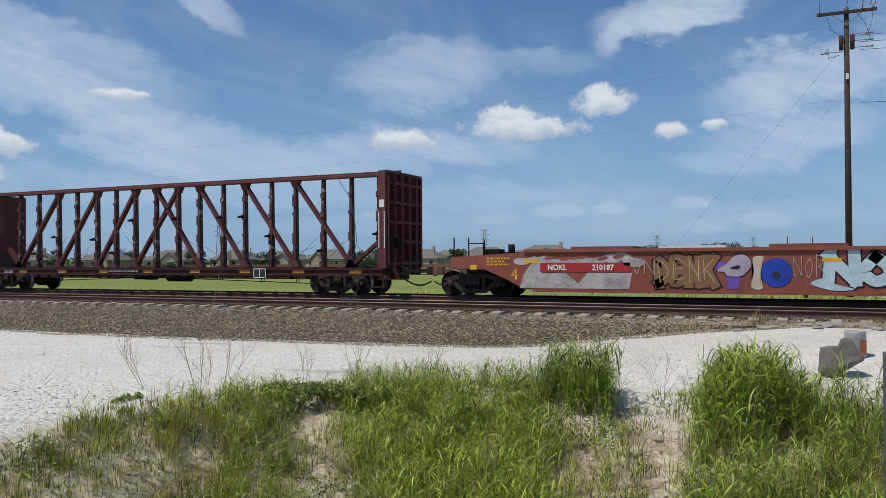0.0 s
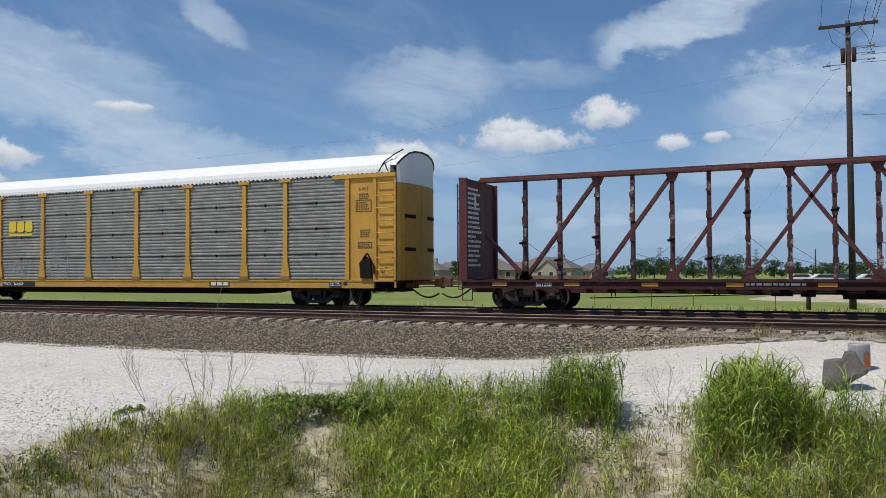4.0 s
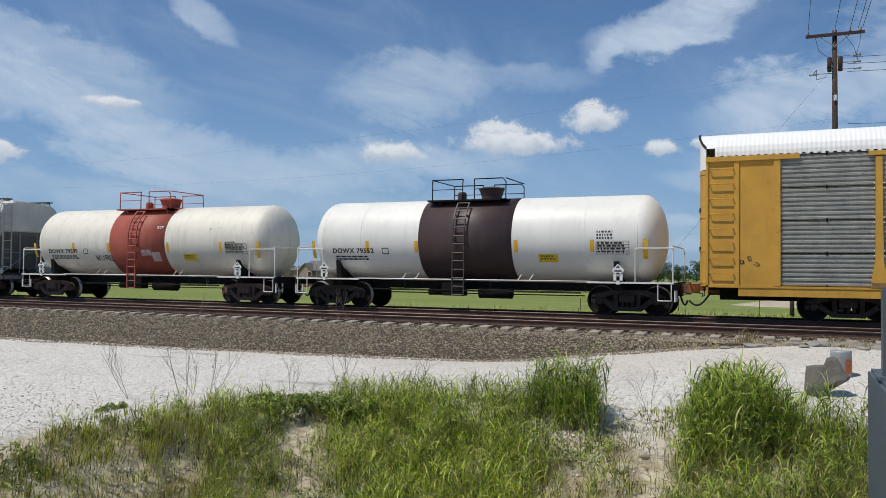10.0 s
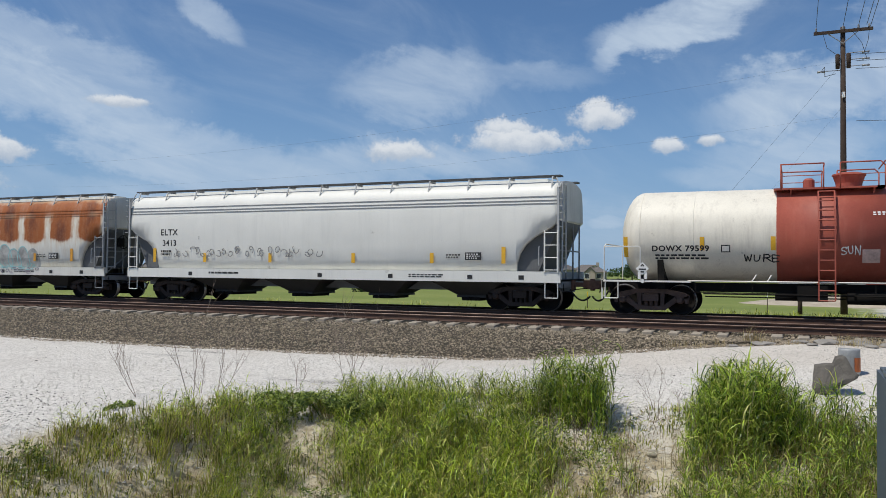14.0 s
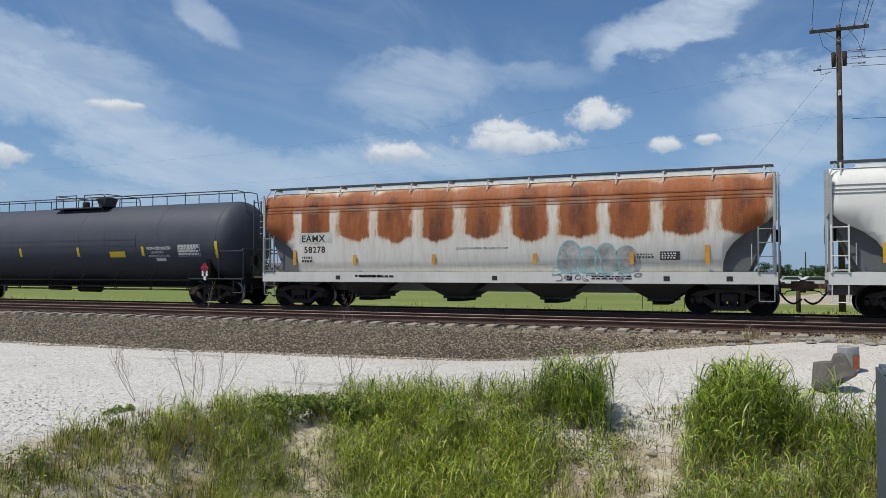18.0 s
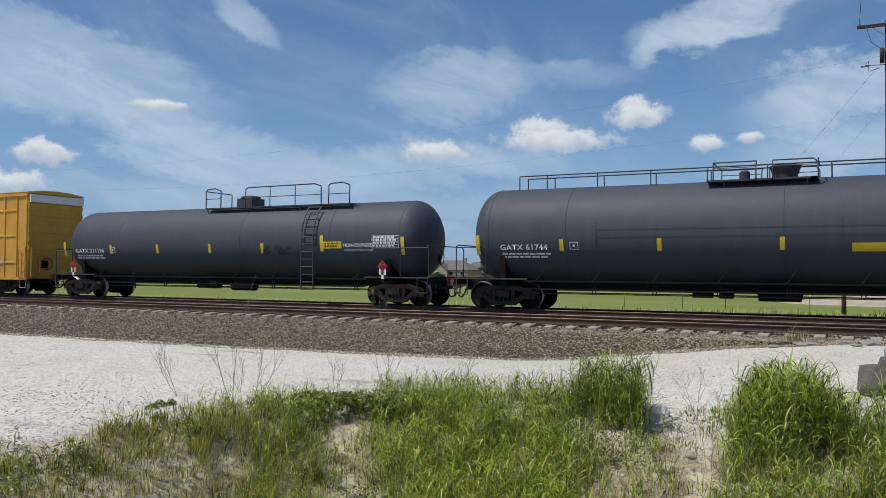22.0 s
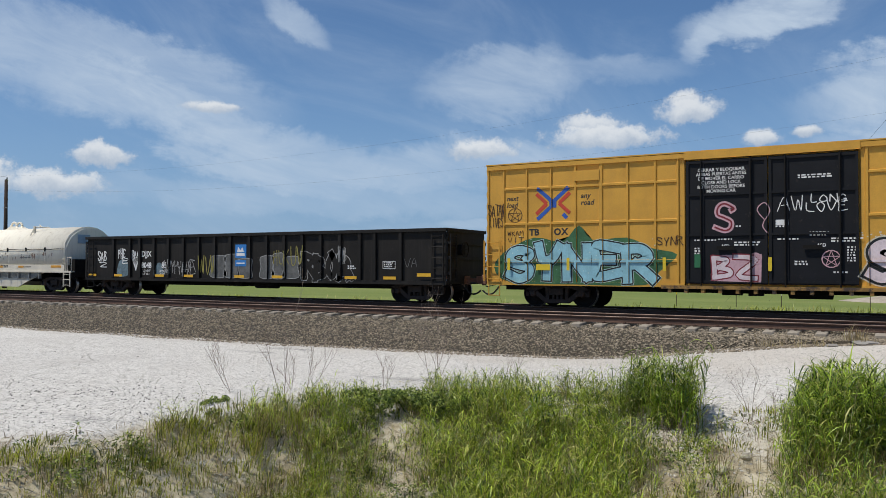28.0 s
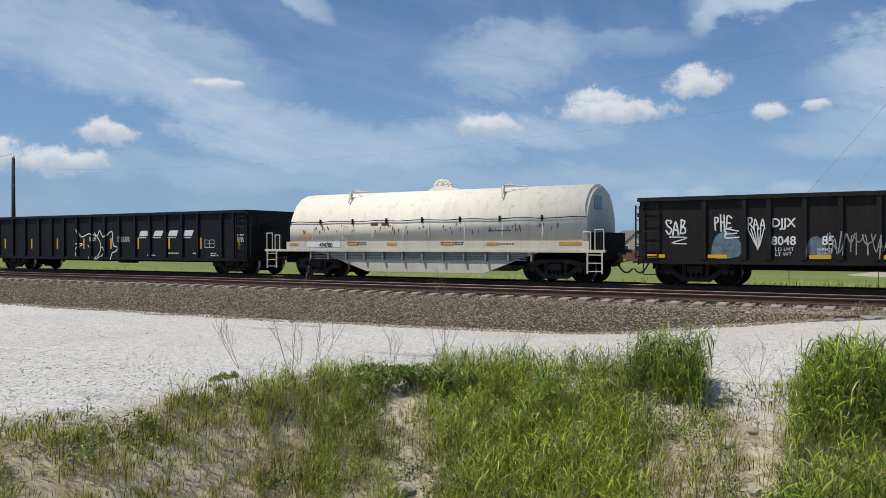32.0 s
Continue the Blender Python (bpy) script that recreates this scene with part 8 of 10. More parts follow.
        for text, px, pz, w, hh, r_, mat_, sd in (("SAB", -214.0, 1.62, 0.62, 0.40, 0.05, m_letter_white, 1), ("Z", -213.9, 1.3, 0.6, 0.22, 0.035, m_letter_white, 2), ("PHE", -212.55, 1.72, 0.5, 0.40, 0.045, m_letter_white, 3), ("E", -212.3, 1.5, 0.55, 0.25, 0.04, m_letter_white, 4), ("RAA", -211.62, 1.75, 0.52, 0.28, 0.04, m_letter_white, 5),
                                               ("WMYHE", -209.5, 0.98, 2.1, 0.62, 0.032, tag, 6), ("VMWA", -209.4, 1.1, 2.0, 0.52, 0.025, tag, 7), ("WVW", -207.2, 1.0, 1.0, 0.85, 0.045, ochre, 8), ("HUK", -203.0, 1.45, 0.9, 0.6, 0.03, ochre, 9), ("UW", -202.1, 1.4, 0.8, 0.7, 0.04, ochre, 10), ("WMB", -199.6, 1.55, 0.35, 0.55, 0.03, tag, 11), ("VA", -196.6, 1.35, 0.6, 0.3, 0.02, silver, 12)):
            spray_tag(car, text, X(px), pz, w, hh, r_, mat_, skin, sd)
        bm = B()
        for k in range(6):
            ribbon(bm, [(X(-211.6) + 0.09 * k, 1.75), (X(-211.36) + 0.02 * k, 1.14 + 0.05 * abs(k - 2))], 0.03, 0.012 + 0.0003 * k)
        laid("tag", bm, m_letter_white, car, skin)
        for px, pz, w, hh in ((-212.6, 0.9, 0.75, 0.78), (-210.0, 0.92, 0.45, 0.6)):
            spray_patch(car, [(X(px), pz), (X(px) + w, pz + 0.05), (X(px) + w * 1.05, pz + hh * 0.6), (X(px) + w * 0.6, pz + hh), (X(px) + w * 0.1, pz + hh * 0.8)], haze, skin)
        # silver pieces with pale outlines
        for px, pz, w, hh in ((-206.55, 0.92, 0.9, 0.85), (-205.75, 0.92, 0.85, 0.9), (-204.95, 0.9, 0.8, 0.75), (-203.7, 0.9, 0.75, 0.85), (-203.05, 0.9, 0.7, 0.95), (-202.4, 0.92, 0.75, 0.8)):
            loop = [(X(px), pz), (X(px) + w, pz), (X(px) + w * 0.95, pz + hh * 0.5), (X(px) + w, pz + hh), (X(px) + w * 0.5, pz + hh * 1.06), (X(px), pz + hh * 0.95), (X(px) + w * 0.06, pz + hh * 0.5)]
            spray_patch(car, loop, silver, skin)
            bm = B()
            ribbon(bm, curve_through(loop, 4, True), 0.03, 0.004, 0)
            laid("graffiti_layer", bm, tag, car, skin)
        spray_piece(car, "RBOR", X(-201.4), 0.95, 2.3, 0.8, [(0.30, tag), (0.25, mat)], skin, 21, 0.06)
        spray_piece(car, "A", X(-199.7), 0.9, 0.9, 0.5, [(0.22, tag), (0.18, mat)], skin, 22, 0.06)
    else:
        bm = B()
        for x in (-232.09, -234.4, -236.42, -238.5, -240.45, -242.5, -244.6, -246.75, -249.1):
            plate(bm, X(x) - 0.05, X(x) + 0.05, 1.12, 1.62, y)
        part("reflector", bm, m_yellow, car)
        # owner's initials as plain slanted blocks with underlines
        bm = B()
        for k in range(4):
            a = X(-238.45) + k * 0.98
            prism(bm, [(a, 1.70), (a + 0.56, 1.70), (a + 0.68, 1.95), (a + 0.12, 1.95)], y - 0.008, y, "y")
            plate(bm, a - 0.06, a + 0.50, 1.61, 1.65, y)
        part("initial", bm, m_letter_white, car)
        bm = B()
        for a, b, p, q in ((-234.16, -233.57, 1.50, 1.52), (-234.16, -233.57, 1.17, 1.19), (-234.16, -234.14, 1.17, 1.52), (-233.59, -233.57, 1.17, 1.52), (-233.88, -233.86, 1.17, 1.52), (-234.16, -233.57, 1.34, 1.355)):
            plate(bm, X(a), X(b), p, q, y)
        part("print_frame", bm, m_letter_white, car)
        for x, z, w, n, sd in ((-233.8, 0.95, 0.5, 2, 1), (-236.5, 0.95, 0.8, 1, 2), (-237.9, 0.85, 0.6, 1, 3), (-232.2, 1.75, 0.4, 4, 4), (-234.9, 0.95, 0.3, 1, 5)):
            bars(car, X(x), z, w, 0.09 * n, n, m_letter_white, y, seed=sd)
        bm = B()
        outline = ((-243.0, 0.75), (-243.05, 1.1), (-242.6, 1.35), (-243.1, 1.4), (-243.05, 2.05), (-242.7, 1.7), (-242.1, 1.85), (-241.5, 1.75), (-241.3, 2.0), (-241.0, 1.65), (-240.4, 1.95), (-240.3, 1.3), (-240.0, 1.2), (-240.1, 1.0), (-240.4, 0.9), (-240.4, 0.6))
        ribbon(bm, curve_through([(X(p), q) for p, q in outline], 4), 0.05, 0.003)
        ribbon(bm, curve_through([(X(-241.7), 1.9), (X(-241.25), 1.4), (X(-241.3), 0.95), (X(-241.6), 0.62), (X(-241.2), 0.75), (X(-240.9), 1.1), (X(-241.2), 1.2)], 4), 0.045, 0.0045)
        ribbon(bm, curve_through([(X(-242.2), 1.3), (X(-242.0), 1.0), (X(-242.05), 0.65)], 4), 0.03, 0.005)
        laid("graffiti_layer", bm, m_letter_white, car, skin)
        spray_tag(car, "SUR", X(-239.85), 1.45, 0.75, 0.24, 0.03, m_letter_white, skin, 3)
        spray_tag(car, "SUR", X(-241.95), 1.5, 0.4, 0.18, 0.025, m_letter_white, skin, 4)
    join_ends(car, c, xa, xb, fa, fb)


m_coil = surface("coil_cover_white", (0.88, 0.82, 0.68), 0.06, 0.8, 25, 0.75, 0, 0.05, wear=((0.34, 0.25, 0.17), 0.10, 3.5), streak=((0.50, 0.42, 0.31), 0.48))
m_coil_frame = surface("coil_frame_grey", (0.66, 0.61, 0.50), 0.12, 1, 25, 0.55, 0, 0.1, wear=((0.25, 0.2, 0.16), 0.12, 2), streak=((0.36, 0.32, 0.27), 0.35))


def coil_car():
    xa, xb = -230.55, -215.95
    car, h, c = railcar("coil_car", "cream white covered steel coil car with stained hood", "coil car", xa, xb, (-228.15, -217.85))
    X = lambda v: v - c
    L, R = -h, h
    a, b = X(-229.3), X(-216.6)
    prof = [(-1.53, 1.42), (-1.44, 2.1)]
    for i in range(11):
        t = math.pi * (1 - i / 10)
        prof.append((1.44 * math.cos(t), 2.1 + 1.28 * max(0.0, math.sin(t)) ** 0.95))
    prof += [(1.44, 2.1), (1.53, 1.42)]
    clean = []
    for p in prof:
        if not clean or (abs(p[0] - clean[-1][0]) + abs(p[1] - clean[-1][1])) > 0.01:
            clean.append(p)
    bm = prism(B(), clean, a, b)
    for f in bm.faces:
        f.smooth = len(f.verts) == 4
    edges = [e for e in bm.edges if abs(e.verts[0].co.x - e.verts[1].co.x) < 1e-4 and max(v.co.z for v in e.verts) > 1.5]
    bmesh.ops.bevel(bm, geom=edges, offset=0.10, segments=2, affect="EDGES")
    for f in bm.faces:
        f.smooth = abs(f.normal.x) < 0.2
    hood = part("hood", bm, m_coil, car, "arched white hood with rust stains")
    bm = B()
    for x in (-228.05, -226.55, -225.15, -223.75, -222.65, -221.15, -219.65, -218.15):
        prism(bm, [(-1.527, 1.5), (-1.447, 2.1), (-1.40, 2.1), (-1.40, 1.5)], X(x) - 0.012, X(x) + 0.012)
    part("hood_seam", bm, m_coil_frame, hood)
    bm = B()
    for i in range(24):
        x0_, x1_ = a + (b - a) * i / 24, a + (b - a) * (i + 1) / 24
        rod(bm, (x0_, -1.47, 2.2 + 0.02 * math.sin(i * 1.7)), (x1_, -1.47, 2.2 + 0.02 * math.sin((i + 1) * 1.7)), 0.016, 5)
        if i % 3 == 0:
            box(bm, x0_ - 0.03, x0_ + 0.03, -1.48, -1.43, 2.1, 2.3)
    part("hood_rail", bm, m_under, hood)
    bm = B()
    for x in (X(-226.6), X(-219.9)):
        box(bm, x - 0.05, x + 0.05, -0.95, -0.85, 2.9, 3.42)
        rod(bm, (x, -0.9, 3.40), (x + 0.75, -0.55, 3.36), 0.03, 6)
        rod(bm, (x, -0.9, 3.40), (x + 0.1, -1.2, 2.95), 0.03, 6)
        rod(bm, (x + 0.1, -0.7, 3.5), (x + 0.3, -0.7, 3.38), 0.03, 6)
    part("lifting_bracket", bm, m_coil_frame, hood)
    mx = X(-222.9)
    bm = B()
    pts = [(mx + 0.28 * math.cos(t), -0.15, 3.44 + 0.30 * math.sin(t)) for t in np.linspace(math.pi, 0, 9)]
    pts2 = [(x, 0.15, z) for x, y, z in pts]
    pipe(bm, [(mx - 0.28, -0.15, 3.3), *pts, (mx + 0.28, -0.15, 3.3)], 0.06, 6)
    pipe(bm, [(mx - 0.28, 0.15, 3.3), *pts2, (mx + 0.28, 0.15, 3.3)], 0.06, 6)
    prism(bm, [(mx - 0.55, 3.34), (mx + 0.8, 3.34), (mx + 0.2, 3.52), (mx - 0.2, 3.52)], -0.3, 0.3, "y")
    part("lifting_eye", bm, m_coil, hood)
    # frame: deck sill, fishbelly web
    bm = B()
    for s in (-1, 1):
        p, q = sorted((s * 1.54, s * 1.38))
        box(bm, a - 0.1, b + 0.1, p, q, 1.10, 1.42)
        p, q = sorted((s * 1.56, s * 1.36))
        box(bm, L, R, p, q, 1.03, 1.12)
    part("deck_sill", bm, m_coil_frame, car)
    bm = B()
    for s in (-1, 1):
        prism(bm, [(L + 2.6, 1.05), (L + 3.25, 0.86), (L + 5.05, 0.28), (R - 4.5, 0.28), (R - 2.9, 0.86), (R - 2.3, 1.05)], s * 1.40, s * 1.34, "y")
    part("fishbelly_web", bm, m_coil_frame, car)
    bm = B()
    n = 11
    for i in range(n + 1):
        x = L + 2.4 + (R - L - 5.0) * i / n
        box(bm, x - 0.03, x + 0.03, -1.53, -1.40, 0.72, 1.05)
    for k in range(5):
        z = 0.74 + k * 0.062
        box(bm, L + 2.5, R - 2.8, -1.45 - 0.02 * (k % 2), -1.40, z, z + 0.03)
    part("walkway_grating", bm, surface("grating_blue_grey", (0.25, 0.26, 0.25), 0.25, 2, 30, 0.6), car)
    bm = box(B(), L + 0.1, R - 0.1, -0.35, 0.35, 0.55, 1.03)
    box(bm, L + 0.1, R - 0.1, -1.36, 1.36, 1.0, 1.08)
    for s in (-1, 1):
        e = R if s > 0 else L
        box(bm, min(e, e - s * 0.14), max(e, e - s * 0.14), -1.5, 1.5, 0.8, 1.06)
        box(bm, min(e - s * 0.6, e - s * 0.2), max(e - s * 0.6, e - s * 0.2), -1.2, 1.2, 1.06, 1.7)
    part("underframe", bm, m_under, car)
    for s in (-1, 1):
        e = R if s > 0 else L
        bm = B()
        pipe(bm, [(e - s * 0.05, -1.5, 1.1), (e - s * 0.05, -1.5, 1.78), (e - s * 0.35, -1.5, 1.78), (e - s * 0.35, -1.5, 1.1)], 0.02, 6)
        pipe(bm, [(e - s * 0.5, -1.5, 1.1), (e - s * 0.5, -1.5, 1.7), (e - s * 0.75, -1.5, 1.7), (e - s * 0.75, -1.5, 1.1)], 0.02, 6)
        part("handrail", bm, m_coil_frame, car)
        ladder(car, e - s * 0.6, e - s * 0.1, 0.42, 0.95, -1.54, 3, m_coil_frame)
    # marks
    bm = B()
    for x in (-229.0, -226.05, -224.23, -221.81, -220.03):
        plate(bm, X(x) - 0.22, X(x) + 0.22, 1.27, 1.37, -1.545)
    plate(bm, a + 0.55, a + 1.15, 1.60, 1.70, -1.505)
    plate(bm, X(-217.55), X(-216.75), 1.28, 1.39, -1.545)
    part("reflector", bm, m_orange, car)
    bm = plate(B(), a + 1.0, a + 2.65, 1.20, 1.42, -1.542)
    part("number_patch", bm, m_white, car)
    lettering("494780", a + 1.62, 1.21, 0.24, car, m_letter_black, -1.556, bold=0.006, squash=0.9)
    for x, z, w, n_, sd in ((a + 3.0, 1.4, 1.0, 2, 1), (a + 7.2, 1.4, 1.0, 2, 2), (b - 3.6, 1.8, 0.9, 1, 3), (b - 3.2, 1.34, 0.8, 1, 4)):
        bars(car, x, z, w, 0.07 * n_, n_, m_letter_black, -1.545 if z < 1.5 else -1.495, seed=sd)
    bm = B()
    rnd = random.Random(8)
    for i in range(64):
        x, z = rnd.uniform(a + 0.6, b - 0.6), rnd.uniform(1.78, 2.08)
        w, hh = rnd.uniform(0.006, 0.024), rnd.uniform(0.05, 0.34)
        prism(bm, [(x - w, z), (x + w, z), (x + w * 0.4, z - hh), (x - w * 0.4, z - hh)], -1.55 + 0.132 * (z - 1.42), -1.45, "y")
    for x in (X(-225.1), X(-224.6)):
        box(bm, x - 0.16, x + 0.16, -1.46, -1.42, 2.02, 2.14)
    part("rust_spots", bm, surface("spot_rust", (0.16, 0.08, 0.045), 0.3, 5, 30, 0.8, bump=0), hood)
    # round emblem end plate
    bm = box(B(), b + 0.01, b + 0.03, -0.75, -0.05, 2.5, 2.95)
    part("end_sign", bm, surface("sign_pale_blue", (0.30, 0.40, 0.48), 0.2, 4, 40, 0.5, bump=0), hood)
    join_ends(car, c, xa, xb, -231.05, -215.4)


well_car()
centerbeam()
autorack()
dowx(-79.05, -66.3, (-77.95, -67.4), -79.85, -65.65, m_tank_white, m_band_brown, (-74.5, -71.12), "DOWX 79552", "white tank car with a dark brown band", False, 60)
dowx(-93.33, -80.75, (-92.3, -82.0), -94.35, -79.85, m_tank_old, m_band_red, (-88.69, -85.76), "DOWX 79599", "weathered white tank car with a red band", True, 70)
hopper(-113.35, -95.05, (-111.3, -96.55), -114.0, -94.35, False, "ELTX", "3413", "clean white covered hopper with yellow strips", 80)
hopper(-132.57, -114.65, (-131.2, -116.0), -133.2, -114.0, True, "EAMX", "58278", "white covered hopper with heavy rust under the roof", 90)
gatx(-152.2, -133.9, (-150.95, -135.4), -153.05, -133.2, 1.60, 2.55, "61744", 1, "slate grey tank car with a railed manway on top", 100)
gatx(-172.55, -153.95, (-171.7, -155.2), -173.85, -153.05, 1.47, 2.44, "211196", 2, "slate grey tank car with a long railed platform", 110)
boxcar()
gondola(-214.85, -194.78, (-213.2, -196.3), -215.4, -194.0, 0.72, 2.76, m_gon_black, [-212.86, -211.7, -211.02, -210.07, -209.14, -208.19, -207.23, -206.28, -205.36, -204.27, -203.32, -202.38, -201.43, -200.5, -199.56, -198.61, -197.92, -196.75], "black gondola car with chalky graffiti tags", "scrap")
coil_car()
gondola(-250.6, -231.58, (-248.9, -232.95), -251.4, -231.05, 0.62, 2.78, m_gon_new, [-249.64, -248.34, -247.26, -246.08, -245.02, -244.03, -242.98, -241.92, -240.87, -239.82, -238.7, -237.69, -236.61, -235.55, -234.56, -233.12, -232.4], "clean black gondola car with white lettering", "clean")


# ---- plants ----
def leaf_material(name, light, dark, through=0.45, third=None):
    m, nt, N, L, b = shader(name)
    g = N("ShaderNodeNewGeometry")
    col = ramp_mix(nt, step(nt, g.outputs["Random Per Island"], 0.15, 0.95), dark, light)
    if third:
        k = N("ShaderNodeMath")
        k.operation = "FRACT"
        L(nmath(nt, "MULTIPLY", g.outputs["Random Per Island"], 7.0), k.inputs[0])
        col = ramp_mix(nt, step(nt, k.outputs[0], 0.72, 0.95, 0.8), col, third)
    patch = tex_noise(nt, 0.9, 3, 0.5)
    col = ramp_mix(nt, step(nt, patch, 0.42, 0.66, 0.35), col, tuple(c * 0.55 for c in dark))
    L(col, b.inputs["Base Color"])
    b.inputs["Roughness"].default_value, b.inputs["Specular IOR Level"].default_value = 0.42, 0.45
    t = N("ShaderNodeBsdfTranslucent")
    L(col, t.inputs[0])
    mx = N("ShaderNodeMixShader")
    mx.inputs[0].default_value = through
    L(b.outputs[0], mx.inputs[1])
    L(t.outputs[0], mx.inputs[2])
    L(mx.outputs[0], nt.nodes["Material Output"].inputs[0])
    return m


m_grass = leaf_material("grass_green", (0.60, 0.65, 0.08), (0.095, 0.130, 0.014), 0.25, (0.70, 0.56, 0.24))
m_reed = leaf_material("reed_green", (0.54, 0.66, 0.055), (0.050, 0.105, 0.009), 0.25, (0.66, 0.58, 0.18))
m_reed_tall = leaf_material("reed_deep_green", (0.43, 0.58, 0.05), (0.042, 0.092, 0.008), 0.25, (0.58, 0.54, 0.14))
# near-black blade colour that stands in for shade between grass stems
m_undershade = leaf_material("undergrowth_shade", (0.14, 0.115, 0.055), (0.035, 0.035, 0.012), 0.1)
m_litter = leaf_material("dead_litter", (0.54, 0.45, 0.30), (0.20, 0.15, 0.085), 0.15)
m_straw = leaf_material("grass_straw", (0.62, 0.52, 0.28), (0.27, 0.20, 0.09), 0.3)
m_leaf = leaf_material("weed_leaf", (0.46, 0.54, 0.12), (0.07, 0.12, 0.022), 0.22)
m_tree = leaf_material("tree_leaf", (0.085, 0.14, 0.035), (0.03, 0.065, 0.018), 0.3)
m_bark = surface("bark", (0.13, 0.10, 0.075), 0.3, 4, 30, 0.9, 0, 0.4)
m_twig = surface("dry_twig", (0.27, 0.21, 0.17), 0.3, 6, 40, 0.9)


def blades(name, roots, heights, material, label, per=12, width=0.011, spread=0.16, lean=0.35, seed=1, category="grass"):
    """Tufts of tapering, bent blades in one mesh."""
    rng = np.random.default_rng(seed)
    n = len(roots) * per
    root = np.repeat(np.asarray(roots, float), per, 0)
    h = np.repeat(np.asarray(heights, float), per) * rng.uniform(0.45, 1.12, n)
    a = rng.uniform(0, 2 * np.pi, n)
    root[:, :2] += np.stack([np.cos(a), np.sin(a)], 1) * (spread * np.sqrt(rng.random(n)))[:, None]
    out = rng.uniform(0.05, 0.75, n) * h
    wind = np.array((0.10, -0.03)) * lean
    segs = np.array((0.0, 0.35, 0.7, 1.0))
    wid = np.array((1.0, 0.95, 0.62, 0.06))
    fx, fy = -np.sin(a), np.cos(a)
    w = width * rng.uniform(0.6, 1.4, n)
    tw = rng.uniform(-0.9, 0.9, n)
    sx, sy = fx * np.cos(tw) - fy * np.sin(tw), fx * np.sin(tw) + fy * np.cos(tw)
    V = np.zeros((n, 8, 3))
    droop = rng.uniform(0.0, 0.5, n)
    for k, (s, q) in enumerate(zip(segs, wid)):
        bx = root[:, 0] + np.cos(a) * out * s ** 1.9 + wind[0] * h * s ** 2
        by = root[:, 1] + np.sin(a) * out * s ** 1.9 + wind[1] * h * s ** 2
        bz = root[:, 2] + h * (s - droop * s ** 3)
        for j, sg in enumerate((-1, 1)):
            V[:, k * 2 + j] = np.stack([bx + sg * sx * w * q, by + sg * sy * w * q, bz], 1)
    F = np.array([(0, 1, 3, 2), (2, 3, 5, 4), (4, 5, 7, 6)])
    F = (F[None] + (np.arange(n) * 8)[:, None, None]).reshape(-1, 4)
    me = bpy.data.meshes.new(name)
    me.from_pydata(V.reshape(-1, 3).tolist(), [], F.tolist())
    me.materials.append(material)
    return tagged(new(name, me), label, category, kind="stuff")


def reeds(name, roots, heights, material, label, leaves=7, width=0.0085, seed=1):
    """Upright jointed grass: each culm carries long arching leaves, all in one mesh."""
    rng = np.random.default_rng(seed)
    root, h = np.asarray(roots, float), np.asarray(heights, float)
    n = len(root)
    a = rng.uniform(0, 2 * np.pi, n)
    out = np.abs(rng.normal(0, 0.17, n)) * h

    def stem(s):
        return root + np.stack([(np.cos(a) * out + 0.05 * h) * s ** 1.8, np.sin(a) * out * s ** 1.8, h * s * (1 - 0.06 * s * s)], 1)

    V, F, top = [], [], 0
    side = np.stack([np.cos(a * 3), np.sin(a * 3) * 0.4, np.zeros(n)], 1)
    cv = []
    for s, q in ((0.0, 0.0042), (0.5, 0.0036), (1.0, 0.0014)):
        p = stem(np.full(n, s))
        cv += [p - side * q, p + side * q]
    V.append(np.stack(cv, 1).reshape(-1, 3))
    F.append((np.array([(0, 1, 3, 2), (2, 3, 5, 4)])[None] + (np.arange(n) * 6)[:, None, None]).reshape(-1, 4))
    top = n * 6
    for k in range(leaves):
        s = np.clip((k + rng.uniform(0.2, 1.2, n)) / leaves, 0.05, 0.97)
        p = stem(s)
        b = a + k * 2.6 + rng.normal(0, 0.6, n)
        length = np.clip(0.34 * np.sqrt(h) * rng.uniform(0.55, 1.25, n), 0.08, 0.5)
        th0 = rng.uniform(0.95, 1.42, n)
        th1 = th0 - rng.uniform(0.5, 2.3, n)
        tw = rng.normal(0, 0.5, n)
        w = width * rng.uniform(0.6, 1.35, n) * np.clip(h / 0.8, 0.6, 1.1)
        d = np.stack([np.cos(b), np.sin(b)], 1)
        sv = np.stack([-np.sin(b) * np.cos(tw), np.cos(b) * np.cos(tw), np.sin(tw)], 1)
        rows, last = [], 0.0
        for u, q in ((0.0, 0.55), (0.3, 1.0), (0.62, 0.85), (1.0, 0.05)):
            th = th0 + (th1 - th0) * (u + last) * 0.5
            p = p + np.column_stack([d * (np.cos(th) * length * (u - last))[:, None], np.sin(th) * length * (u - last)])
            rows += [p - sv * (w * q)[:, None], p + sv * (w * q)[:, None]]
            last = u
        V.append(np.stack(rows, 1).reshape(-1, 3))
        F.append((np.array([(0, 1, 3, 2), (2, 3, 5, 4), (4, 5, 7, 6)])[None] + (np.arange(n) * 8)[:, None, None]).reshape(-1, 4) + top)
        top += n * 8
    me = bpy.data.meshes.new(name)
    me.from_pydata(np.concatenate(V).tolist(), [], np.concatenate(F).tolist())
    me.materials.append(material)
    return tagged(new(name, me), label, "grass", kind="stuff")


